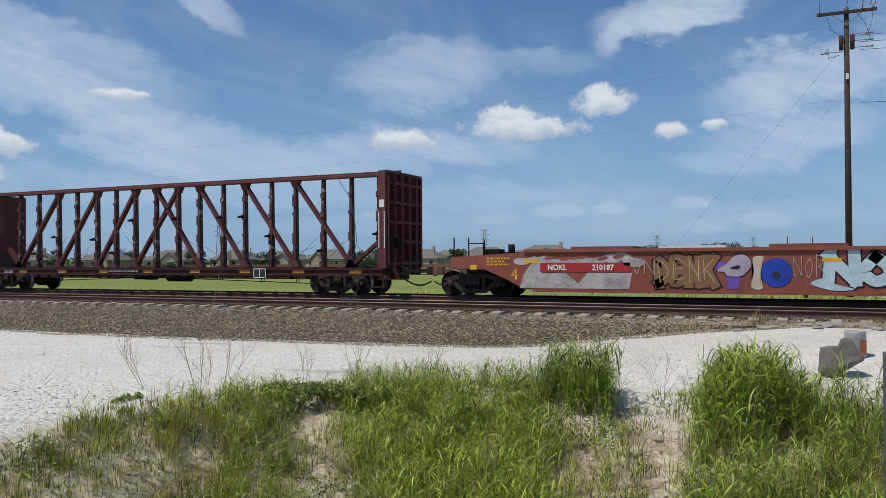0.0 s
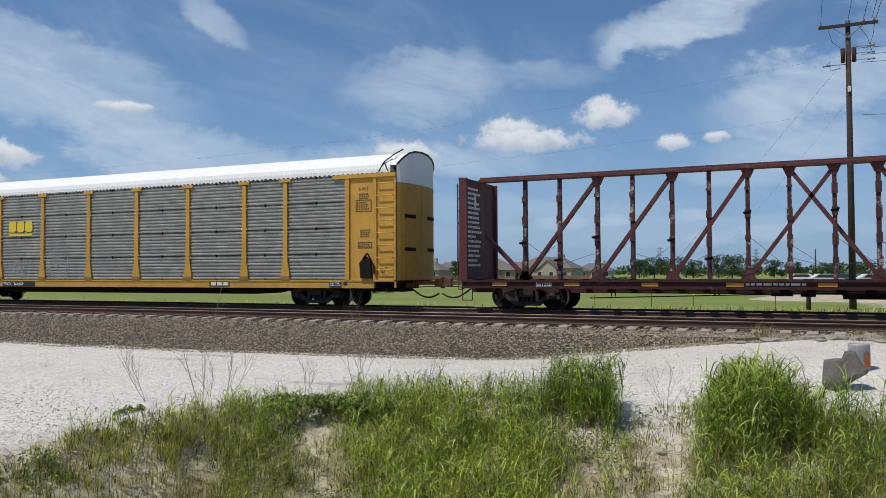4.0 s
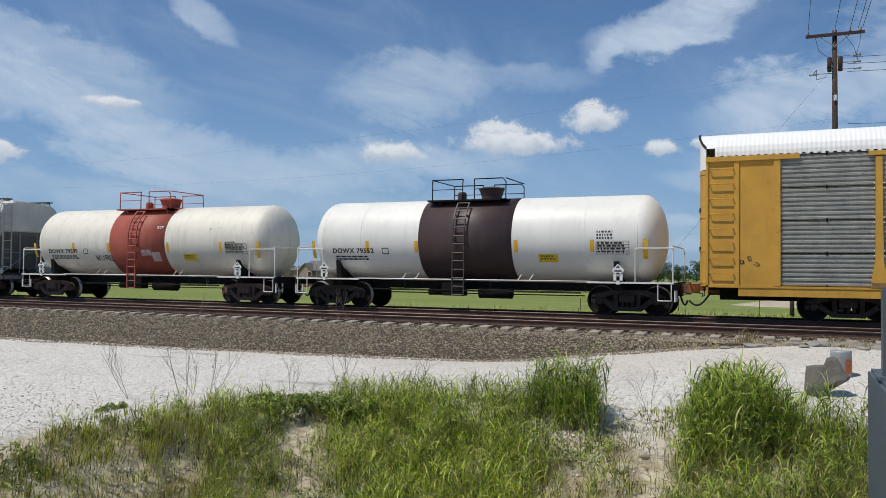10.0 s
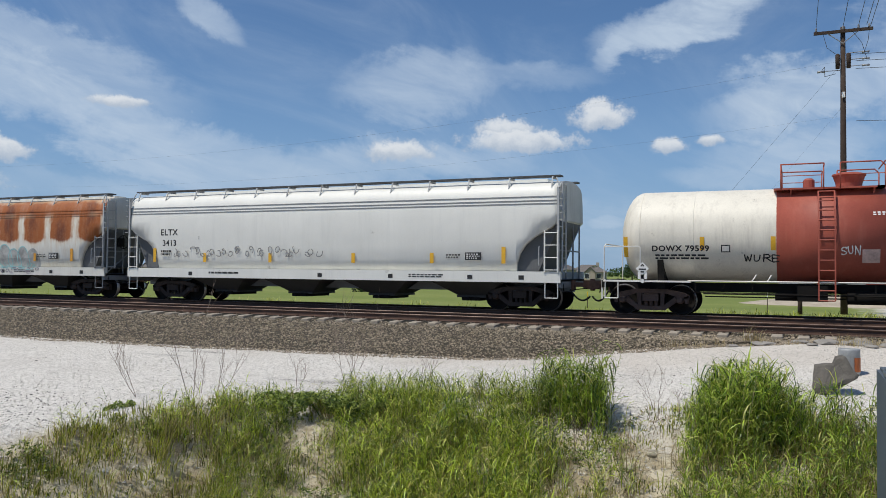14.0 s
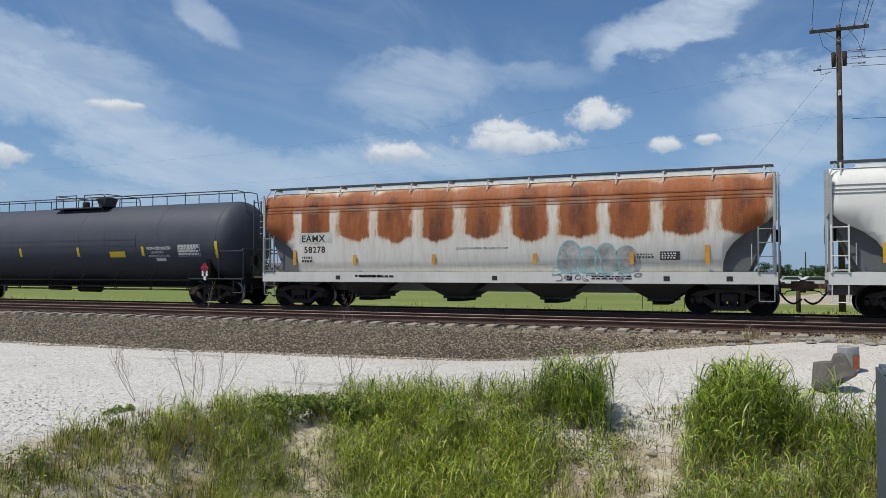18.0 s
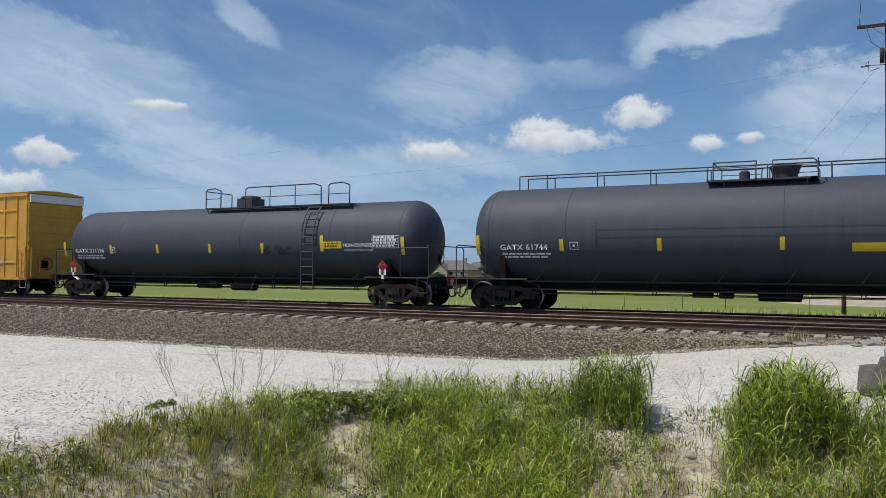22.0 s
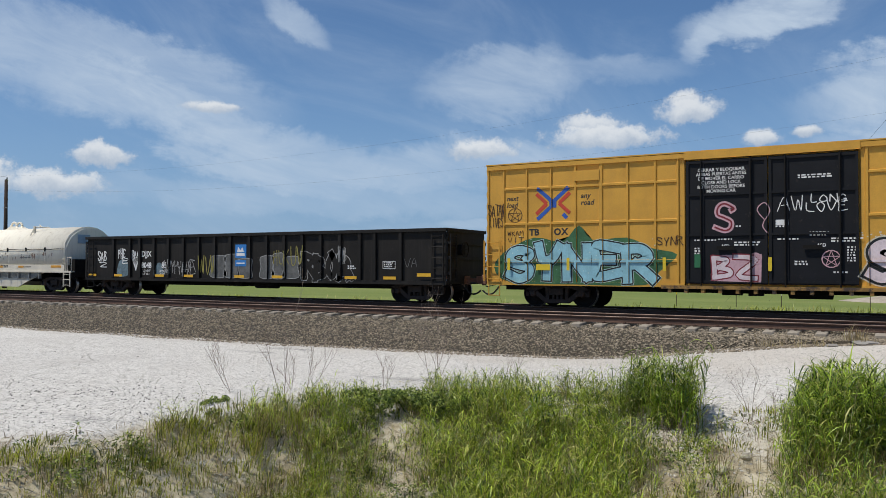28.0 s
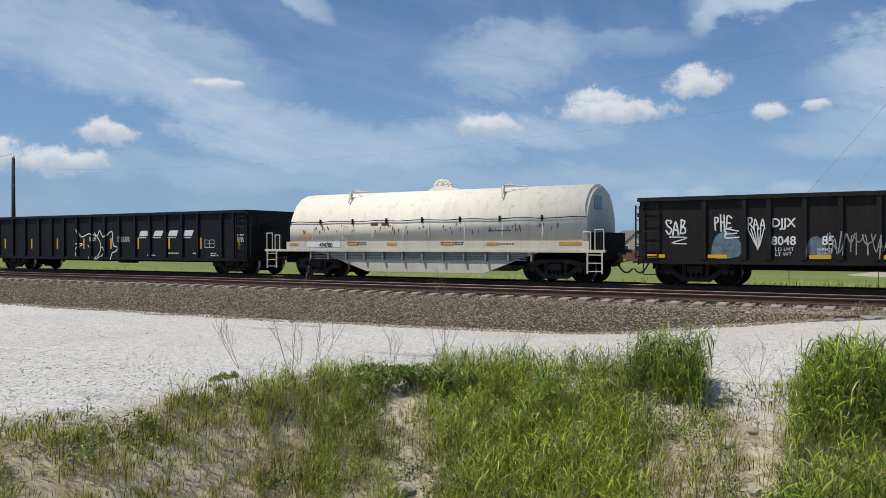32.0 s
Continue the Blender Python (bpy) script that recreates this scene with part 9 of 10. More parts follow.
def strewn(name, roots, material, label, length=0.3, seed=1):
    """Dead stems that lie about at low angles, in one mesh."""
    rng = np.random.default_rng(seed)
    p = np.asarray(roots, float)
    n = len(p)
    a, t = rng.uniform(0, 2 * np.pi, n), np.abs(rng.normal(0.0, 0.35, n))
    q = length * rng.uniform(0.3, 1.3, n)
    d = np.stack([np.cos(a) * np.cos(t), np.sin(a) * np.cos(t), np.sin(t)], 1) * q[:, None]
    w = 0.0035 * rng.uniform(0.6, 1.5, n)[:, None]
    sv = np.stack([-np.sin(a), np.cos(a), np.full(n, 0.6)], 1) * w
    m = p + d * 0.55 + np.stack([np.zeros(n), np.zeros(n), 0.12 * q], 1)
    V = np.stack([p - sv, p + sv, m - sv, m + sv, p + d - sv * 0.3, p + d + sv * 0.3], 1).reshape(-1, 3)
    F = (np.array([(0, 1, 3, 2), (2, 3, 5, 4)])[None] + (np.arange(n) * 6)[:, None, None]).reshape(-1, 4)
    me = bpy.data.meshes.new(name)
    me.from_pydata(V.tolist(), [], F.tolist())
    me.materials.append(material)
    return tagged(new(name, me), label, "grass", kind="stuff")


# stretches of the bank by bearing: (from, to, from, to below the road's edge, plants per square metre, height, share of straw, reed or bunch)
STANDS = [(-64, -52, 0.4, 6, 30, 0.18, 0.30, "bunch"), (-64, -52, 1.3, 6, 80, 0.26, 0.25, "bunch"), (-52.5, -45.8, 0.1, 6, 90, 0.28, 0.25, "bunch"), (-50.5, -46.2, -0.2, 0.9, 70, 0.36, 0.10, "reed"),
          (-45.8, -44.2, 0.9, 5, 26, 0.24, 0.35, "bunch"), (-44.2, -38.8, -0.2, 5, 110, 0.36, 0.35, "bunch"), (-44.0, -40.5, -0.2, 2.5, 80, 0.42, 0.15, "reed"), (-39.6, -34.4, -0.1, 5, 170, 0.34, 0.05, "reed"), (-38.6, -35.4, 0.2, 2.0, 60, 0.46, 0.05, "reed"), (-40, -34.6, 0.6, 5, 26, 0.34, 0.45, "bunch"),
          (-34.8, -31.0, 1.1, 5, 22, 0.26, 0.35, "bunch"), (-32.8, -30.6, 0.7, 4, 110, 0.40, 0.15, "reed"), (-34.6, -33.2, 1.6, 5, 70, 0.32, 0.15, "reed"),
          (-31, -25, -0.1, 5, 210, 0.50, 0.06, "reed"), (-25, -16.8, -0.1, 5, 210, 0.58, 0.06, "reed"), (-30, -18, 1.2, 5, 40, 0.44, 0.50, "bunch"), (-17.0, -12.4, -0.3, 0.8, 420, 1.0, 0.03, "reed"),
          (-17.2, -15.6, 0.8, 5, 150, 0.50, 0.2, "reed"), (-15.6, -12.6, 0.9, 5, 10, 0.30, 0.80, "bunch"), (-13.6, -10.4, 0.9, 5, 80, 0.44, 0.35, "reed"),
          (-10.6, -6.9, -0.1, 0.9, 14, 0.30, 0.85, "bunch"), (-10.6, -6.6, 1.9, 5, 56, 0.28, 0.25, "bunch"), (-6.5, 0.2, -0.3, 1.4, 430, 1.02, 0.03, "reed"),
          (-7.2, 0.4, 1.4, 5, 170, 0.60, 0.10, "reed"), (-7.2, 0.4, 1.2, 5, 26, 0.5, 0.55, "bunch"), (0.4, 8, 0.3, 5, 120, 0.66, 0.2, "reed"), (0.4, 8, 0.2, 5, 30, 0.6, 0.75, "bunch")]


def sow():
    rng = np.random.default_rng(21)
    sown = {"reed": ([], []), "tall": ([], []), "bunch": ([], []), "straw": ([], [])}
    for a0, a1, e0, e1, dens, height, dry, kind in STANDS:
        area = 0.5 * (16.5**2 - 6.5**2) * radians(a1 - a0)
        for _ in range(int(area * dens)):
            a = radians(rng.uniform(a0, a1) + rng.normal(0, 0.45))
            d = math.sqrt(rng.uniform(6.5**2, 16.5**2))
            x, y = d * math.sin(a), d * math.cos(a)
            e = edge_y(x) - y
            ragged = 0.5 * noise.noise(Vector((x * 1.4, y * 1.4, 4.0)))
            if e < e0 + ragged or e > e1 + ragged:
                continue
            lump = noise.noise(Vector((x * 1.3, y * 1.3, 9.0))) + 0.6 * noise.noise(Vector((x * 3.5, y * 3.5, 2.0)))
            if lump < -0.12 and rng.random() < (0.80 if height < 1 else 0.4):
                continue
            # a stand is highest in its middle
            side = 1.0 - 0.42 * abs(2 * (math.degrees(a) - a0) / (a1 - a0) - 1) ** 2 if height > 1 else 1.0
            low = min(1.0, 0.6 + 0.5 * max(0.0, e))
            h = height * low * side * (1 + 0.5 * lump) * (rng.uniform(0.5, 1.28) if height >= 1 else rng.uniform(0.6, 1.25))
            to = sown["straw" if rng.random() < dry else "tall" if height >= 1 or (kind == "reed" and a0 > -8) else kind]
            to[0].append((x, y, lift(x, y) - 0.02))
            to[1].append(h)
    reeds("reed_grass", *sown["reed"], m_reed, "green broad-bladed grass in dense stands on the bank", 9, 0.0066, 30)
    reeds("tall_reed_grass", *sown["tall"], m_reed_tall, "tall deep green broad-bladed grass in two dense clumps", 9, 0.0070, 29)
    # low dark blades at every second root, added to deepen shade in the gaps
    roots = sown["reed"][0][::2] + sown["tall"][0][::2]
    blades("undergrowth", roots, [0.16] * len(roots), m_undershade, "dark low undergrowth added for the shade below the grass stands", 6, 0.006, 0.12, 0.3, 28)
    blades("grass", *sown["bunch"], m_grass, "short green grass in uneven tufts on the ditch bank", 13, 0.0050, 0.13, 1.0, 31)
    blades("dry_grass", *sown["straw"], m_straw, "dry straw-coloured grass among the green tufts", 11, 0.0036, 0.20, 0.7, 32)
    # thin seed stalks over the stands
    rng2 = np.random.default_rng(5)
    green = sown["reed"][0] + sown["tall"][0] + sown["bunch"][0]
    tall = sown["reed"][1] + sown["tall"][1] + sown["bunch"][1]
    pick = [i for i in range(len(green)) if rng2.random() < 0.10]
    blades("seed_stalks", [green[i] for i in pick], [tall[i] * rng2.uniform(1.0, 1.3) for i in pick], m_straw, "thin brownish grass seed stalks", 2, 0.0036, 0.10, 0.6, 33)
    # dead stems and low growth that cover the bank
    dead, low = [], []
    for _ in range(30000):
        a, d = radians(rng2.uniform(-60, 8)), math.sqrt(rng2.uniform(6.5**2, 15.5**2))
        x, y = d * math.sin(a), d * math.cos(a)
        e = edge_y(x) - y
        patch = noise.noise(Vector((x * 0.9, y * 0.9, 1.0)))
        if not 0.1 + 0.8 * patch < e < 5:
            continue
        if patch + 0.5 * noise.noise(Vector((x * 3, y * 3, 6.0))) > -0.15:
            dead.append((x, y, lift(x, y) + 0.012))
        elif rng2.random() < 0.45:
            low.append((x, y, lift(x, y) - 0.01))
    strewn("dead_stems", dead, m_litter, "dead grass stems lying on the stony bank", 0.15, 37)
    blades("low_growth", low, [0.13] * len(low), m_grass, "short creeping green growth on the bank", 8, 0.006, 0.16, 0.3, 34)
    # small-leaved weeds between the tufts
    lumps = []
    while len(lumps) < 420:
        a, d = radians(rng2.uniform(-58, 4)), math.sqrt(rng2.uniform(7.5**2, 14.5**2))
        x, y = d * math.sin(a), d * math.cos(a)
        e = edge_y(x) - y
        if 0.3 < e < 4.5 and noise.noise(Vector((x * 0.8, y * 0.8, 12.0))) > 0.0:
            h = rng2.uniform(0.06, 0.26)
            lumps.append((x, y, lift(x, y) + h * 0.6, rng2.uniform(0.07, 0.2), rng2.uniform(0.07, 0.2), h * 0.6))
    me = leaf_cloud(lumps, 26000, 0.021, 38)
    me.materials.append(m_leaf)
    tagged(new("low_weeds", me), "low small-leaved olive weeds on the bank", "weed", kind="stuff")
    edge = []
    for _ in range(1900):
        x = rng2.uniform(-75, 6) if rng2.random() < 0.8 else rng2.uniform(-6, 4)
        y = 30.5 + abs(rng2.normal(0, 2.2))
        if x > 3.5:
            continue
        edge.append((x, y, lift(x, y) - 0.02))
    blades("field_edge_grass", edge, [rng2.uniform(0.15, 0.55) for _ in edge], m_grass, "rough grass along the far side of the tracks", 7, 0.016, 0.3, 0.5, 35)


def leaf_cloud(centres, count, size, seed, flat=0.6):
    """Diamond leaves thrown about a set of lumps: (x, y, z, rx, ry, rz)."""
    rng = np.random.default_rng(seed)
    C = np.asarray(centres, float)
    k = rng.choice(len(C), count, p=(C[:, 3] * C[:, 4] * C[:, 5]) ** 0.7 / ((C[:, 3] * C[:, 4] * C[:, 5]) ** 0.7).sum())
    d = rng.normal(size=(count, 3))
    d /= np.linalg.norm(d, axis=1)[:, None]
    r = rng.uniform(0.55, 1.08, count) ** 0.6
    p = C[k, :3] + d * C[k, 3:] * r[:, None]
    u = rng.normal(size=(count, 3))
    u[:, 2] *= flat
    u /= np.linalg.norm(u, axis=1)[:, None]
    v = np.cross(u, d + rng.normal(0, 0.5, (count, 3)))
    v /= np.linalg.norm(v, axis=1)[:, None] + 1e-9
    s = size * rng.uniform(0.6, 1.4, count)[:, None]
    V = np.stack([p - u * s, p + v * s * 0.45, p + u * s, p - v * s * 0.45], 1)
    F = np.arange(count * 4).reshape(-1, 4)
    me = bpy.data.meshes.new("crown")
    me.from_pydata(V.reshape(-1, 3).tolist(), [], F.tolist())
    return me


sow()


def broadleaf_weed(x, y, w, h, seed):
    rnd = random.Random(seed)
    z0 = lift(x, y)
    th = thing("broadleaf_weed", "dark green leafy weed at the edge of the gravel", "weed", "broadleaf weeds on the bank")
    th.location = (x, y, z0)
    bm = B()
    lumps = []
    for i in range(26):
        px, py, pz = rnd.uniform(-w / 2, w / 2), rnd.uniform(-0.28, 0.28), h * rnd.uniform(0.35, 1.05)
        rod(bm, (px * 0.4, py * 0.4, -0.04), (px, py, pz), 0.005, 4)
        k = rnd.uniform(0.6, 1.2) * min(1, w / 0.5)
        lumps.append((px, py, pz * 0.85, 0.12 * k, 0.11 * k, 0.09 * k))
    part("stalk", bm, m_leaf, th)
    me = leaf_cloud(lumps, int(2000 * min(1, w)), 0.028, seed)
    me.materials.append(m_leaf)
    ob = new("leaves", me)
    ob.parent = th


for k, (x, y, w, h) in enumerate([(-7.2, 11.7, 1.0, 0.42), (-6.65, 11.9, 0.9, 0.46), (-7.9, 11.3, 0.9, 0.36), (-9.75, 9.5, 0.16, 0.09), (-7.0, 11.8, 0.6, 0.35), (-5.6, 8.7, 0.5, 0.35), (-1.1, 10.2, 0.7, 0.4), (0.3, 10.6, 0.6, 0.4)]):
    broadleaf_weed(x, y, w, h, 40 + k)


def dry_weed(x, y, h, seed, lean=0.0):
    rnd = random.Random(seed)
    th = thing("dry_weed", "leafless dry branching weed beside the gravel road", "weed", "dry weeds")
    th.location = (x, y, lift(x, y) - 0.03)

    def grow(bm, p, d, length, r, depth):
        n = 4
        for i in range(n):
            q = p + d * (length / n)
            rod(bm, p, q, r * (1 - 0.13 * i), 4)
            if depth > 0 and i < 3:
                for _ in range(1 if depth > 1 else rnd.choice((0, 1, 1))):
                    side = Vector((rnd.uniform(-1, 1), rnd.uniform(-0.6, 0.6), rnd.uniform(0.35, 1.0))).normalized()
                    grow(bm, q, (d * 0.45 + side * 0.75).normalized(), length * rnd.uniform(0.4, 0.7), r * 0.62, depth - 1)
            p = q
            d = (d + Vector((rnd.uniform(-0.12, 0.12), rnd.uniform(-0.1, 0.1), rnd.uniform(-0.03, 0.08)))).normalized()

    bm = B()
    for k in range(2):
        way = Vector((lean + (k - 0.5) * rnd.uniform(0.2, 0.6), rnd.gauss(0, 0.2), 1)).normalized()
        grow(bm, Vector((0, 0, 0)), way, h * rnd.uniform(0.6, 0.9), 0.0045, 3)
    part("stalk", bm, m_twig, th)


for k, (x, y, h, lean) in enumerate([(-10.3, 10.4, 1.2, -0.65), (-9.0, 10.3, 1.9, 0.0), (-8.8, 10.6, 1.4, 0.3), (-7.8, 13.1, 1.9, 0.0), (-7.6, 12.9, 1.4, 0.45), (-8.4, 12.4, 0.8, 0.1), (-6.2, 13.1, 0.8, 0.1), (-3.2, 13.2, 0.8, 0.1), (-2.0, 12.9, 0.8, -0.2), (-1.7, 13.0, 0.6, 0.3), (-9.6, 11.2, 0.7, -0.3), (-0.2, 13.6, 0.7, 0.3), (-3.35, 11.7, 0.7, 0.1), (-3.0, 11.6, 0.75, 0.25), (-2.85, 11.75, 0.55, -0.2)]):
    dry_weed(x, y, h, 60 + k, lean)

# one dry tuft by the near rail
blades("track_tuft", [(-1.15 + 0.1 * i, 20.4 + 0.03 * i, -0.3) for i in range(4)], [0.42] * 4, m_straw, "dry grass tuft growing by the rail", 14, 0.006, 0.1, 0.3, 36)


rng_t = np.random.default_rng(44)
tufts = [(rng_t.uniform(-3.5, 3.0), rng_t.uniform(19.7, 20.7)) for _ in range(46)]
blades("toe_tufts", [(x, y, lift(x, y) + 0.02) for x, y in tufts], [rng_t.uniform(0.12, 0.34) for _ in tufts], m_straw, "sparse dry tufts along the foot of the ballast", 9, 0.005, 0.16, 0.3, 39)


def rock(x, y, size, squash, seed, mat, label, name="rock", sink=0.3, turn=0.0, z=None):
    bm = B()
    bmesh.ops.create_icosphere(bm, subdivisions=2, radius=1)
    for v in bm.verts:
        k = 1 + 0.35 * noise.noise(v.co * 1.3 + Vector((seed, 0, 0))) + 0.12 * noise.noise(v.co * 3.5 + Vector((0, seed, 0)))
        v.co = Vector((v.co.x * size * k, v.co.y * size * 0.8 * k, v.co.z * size * squash * k))
    ob = part(name, bm, mat, None)
    ob.matrix_world = pose(x, y, (lift(x, y) if z is None else z) + size * squash * (1 - sink) * 0.7, 0, 0, turn)
    return tagged(ob, label, "rock", "loose rocks")


m_lime = surface("limestone", (0.50, 0.45, 0.35), 0.25, 4, 30, 0.9, 0, 0.5, wear=((0.28, 0.25, 0.19), 0.4, 5))
m_slab = surface("broken_concrete", (0.29, 0.27, 0.24), 0.25, 3, 40, 0.9, 0, 0.5, wear=((0.2, 0.19, 0.18), 0.35, 4))
rock(-6.15, 9.35, 0.17, 0.6, 2, m_lime, "cream limestone rock on the stony bank", turn=20)
for k, (x, y, s) in enumerate([(-5.75, 9.6, 0.10), (-5.55, 9.3, 0.13), (-5.9, 9.95, 0.09), (-2.2, 11.5, 0.11), (-1.95, 11.9, 0.09), (-2.45, 10.9, 0.08), (-1.7, 10.6, 0.10), (-4.0, 9.0, 0.09), (-5.2, 9.0, 0.08), (-7.6, 8.6, 0.07)]):
    rock(x, y, s, 0.6, 5 + k, m_lime, "small pale limestone rock on the bank", turn=40 * k)
for k, (x, y, s) in enumerate([(-0.75, 20.25, 0.30), (0.05, 20.35, 0.22), (0.6, 20.3, 0.34), (1.2, 20.4, 0.40), (1.9, 20.3, 0.28), (2.6, 20.35, 0.36), (3.3, 20.3, 0.3), (-1.4, 20.0, 0.16), (0.3, 19.9, 0.15), (1.5, 19.95, 0.18)]):
    rock(x, y, s, 0.22, 25 + k, m_slab, "flat broken concrete slab beside the rail", "concrete_slab", turn=33 * k)


def marker_bollard():
    x, y = 0.60, 15.5
    z = lift(x, y)
    th = thing("concrete_lump", "broken grey concrete lump tilted on the gravel", "concrete")
    th.location = (x, y, z)
    bm = B()
    outline = [(-0.38, 0.52), (-0.2, 0.56), (-0.05, 0.57), (0.0, 0.68), (0.1, 0.71), (0.19, 0.69), (0.25, 0.6), (0.33, 0.47), (0.43, 0.39), (0.40, 0.33), (0.2, 0.22), (0.0, 0.10), (-0.16, 0.02), (-0.24, 0.0), (-0.36, 0.05), (-0.43, 0.12), (-0.41, 0.3)]
    rings = []
    for dy, k in ((-0.10, 0.86), (-0.13, 0.55), (-0.06, 0.99), (0.06, 1.0), (0.14, 0.8)):
        rings.append([bm.verts.new((-0.02 + (px + 0.02) * k * 0.86, dy + 0.25 * pz, 0.33 + (pz - 0.33) * k - 0.03)) for px, pz in outline])
    rings = [rings[1], rings[0], *rings[2:]]
    for p, q in zip(rings, rings[1:]):
        for i in range(len(outline)):
            j = (i + 1) % len(outline)
            bm.faces.new((p[i], q[i], q[j], p[j]))
    bm.faces.new(rings[0])
    bm.faces.new(rings[-1][::-1])
    bmesh.ops.recalc_face_normals(bm, faces=bm.faces)
    for v in bm.verts:
        v.co += 0.02 * noise.noise_vector(v.co * 7)
    part("lump", bm, surface("dark_concrete", (0.135, 0.122, 0.105), 0.3, 4, 40, 0.9, 0, 0.5), th)
    b = thing("marker_bollard", "short grey steel marker bollard with orange reflector", "bollard")
    bx, by = 0.90, 17.15
    b.location = (bx, by, lift(bx, by))
    bm = lathe(B(), [(-0.1, 0.19), (0.45, 0.19), (0.485, 0.19), (0.49, 0.172), (0.45, 0.16), (0.42, 0.02)], 20, (0, 0, 0), "z")
    part("tube", bm, surface("zinc_grey", (0.36, 0.37, 0.37), 0.2, 4, 30, 0.6, 0.4), b)
    bm = B()
    for i in range(5):
        a0, a1 = radians(-66 + i * 14), radians(-52 + i * 14)
        q = [bm.verts.new((0.196 * math.cos(t), 0.196 * math.sin(t), z_)) for t, z_ in ((a0, 0.06), (a1, 0.06), (a1, 0.33), (a0, 0.33))]
        bm.faces.new(q)
    part("reflector", bm, surface("reflector_orange", (0.45, 0.12, 0.03), 0.25, 8, 60, 0.4), b)


marker_bollard()


def parapet():
    m_par = surface("parapet_paint", (0.085, 0.110, 0.135), 0.15, 2, 30, 0.6, 0, 0.15, streak=((0.09, 0.11, 0.13), 0.4))
    m_post = surface("railing_steel", (0.10, 0.125, 0.15), 0.15, 3, 30, 0.45, 0.2)
    th = thing("bridge_parapet", "blue-grey bridge parapet with a steel railing", "parapet")
    bm = box(B(), 0.0, 2.6, 0.0, 2.6, -2.6, 0.0)
    bmesh.ops.bevel(bm, geom=[e for e in bm.edges if max(v.co.z for v in e.verts) > -0.01 or abs(e.verts[0].co.z - e.verts[1].co.z) > 1], offset=0.03, segments=2, affect="EDGES")
    part("wall", bm, m_par, th)
    bm = box(B(), 0.05, 2.6, 0.3, 2.3, 0.0, 0.012)
    part("coping", bm, m_par, th)
    bm = box(B(), 0.05, 0.22, 1.60, 1.80, 0.0, 0.86)
    bmesh.ops.bevel(bm, geom=list(bm.edges), offset=0.02, segments=2, affect="EDGES")
    post = part("post", bm, m_post, th)
    part("base_plate", box(B(), 0.0, 0.30, 1.5, 1.9, 0.0, 0.03), m_post, post)
    for z in (0.10, 0.26, 0.42, 0.58):
        part("rail", rod(B(), (0.14, 1.7, z), (1.9, -2.6, z), 0.03, 8), m_post, th)
    part("top_rail", rod(B(), (0.14, 1.75, 0.80), (1.9, -2.6, 0.80), 0.06, 10), m_post, th)
    th.location = (0.75, 6.9, 0.35)


parapet()


# ---- line poles and wires ----
m_pole = surface("creosote_pole", (0.060, 0.043, 0.034), 0.3, 5, 30, 0.9, 0, 0.3, wear=((0.10, 0.08, 0.065), 0.3, 3), spec=0.2)
m_wire = surface("line_wire", (0.045, 0.045, 0.05), 0.1, 3, 30, 0.6)
m_insul = surface("porcelain", (0.25, 0.26, 0.28), 0.1, 5, 30, 0.3)


def utility_pole():
    x, y, zt = 1.9, 40.0, 12.45
    z0 = lift(x, y) - 0.1
    th = thing("utility_pole", "dark wooden utility pole with crossarm and fuse gear", "utility pole", "line poles")
    th.location = (x, y, z0)
    H = zt - z0
    part("pole", lathe(B(), [(0, 0.15), (H * 0.5, 0.13), (H, 0.10)], 14, (0, 0, 0), "z"), m_pole, th)
    za = 12.22 - z0
    arm = part("crossarm", box(B(), -1.2, 1.2, -0.20, -0.09, za - 0.06, za + 0.07), m_pole, th)
    bm = B()
    for s in (-1, 1):
        rod(bm, (s * 0.62, -0.15, za - 0.05), (0, -0.15, za - 0.55), 0.022, 5)
    part("arm_brace", bm, m_insul, arm)
    for px in (-1.1, 0.0, 0.62, 1.05):
        part("insulator", lathe(B(), [(0, 0.03), (0.05, 0.06), (0.10, 0.035), (0.14, 0.05), (0.19, 0.02)], 8, (px, -0.15, za + 0.07), "z"), m_insul, th)
    for s in (-1, 1):
        bm = lathe(B(), [(-0.32, 0.09), (0.3, 0.10), (0.36, 0.03)], 10, (s * 0.22, -0.12, za - 1.35), "z")
        part("transformer_can", bm, m_pole, th)
    for s, z in ((-1, za - 1.75), (1, za - 1.0), (1, za - 1.3), (1, za - 1.6)):
        bm = rod(B(), (s * 0.1, -0.1, z), (s * 0.9, -0.1, z + 0.02), 0.02, 5)
        lathe(bm, [(-0.16, 0.02), (-0.14, 0.06), (0, 0.03), (0.14, 0.06), (0.16, 0.02)], 8, (s * 0.9, -0.1, z), "x")
        part("fuse_bracket", bm, m_insul, th)
    bm = B()
    pipe(bm, [(-0.8, -0.15, za - 0.1), (-0.65, -0.16, za - 0.7), (-0.2, -0.16, za - 1.1)], 0.014, 4)
    pipe(bm, [(0.35, -0.16, za), (0.75, -0.16, za - 0.6), (0.95, -0.16, za - 1.35)], 0.014, 4)
    pipe(bm, [(1.05, -0.16, za), (1.0, -0.16, za - 0.5), (0.85, -0.16, za - 1.0)], 0.014, 4)
    pipe(bm, [(-0.9, -0.16, za - 1.75), (-0.75, -0.16, za - 1.55), (-0.75, -0.16, za - 2.0), (-0.3, -0.16, za - 1.9)], 0.014, 4)
    part("jumper_wires", bm, m_wire, th)
    part("tag", box(B(), -0.06, 0.06, -0.2, -0.17, za - 3.0, za - 2.75), m_white, th)


utility_pole()


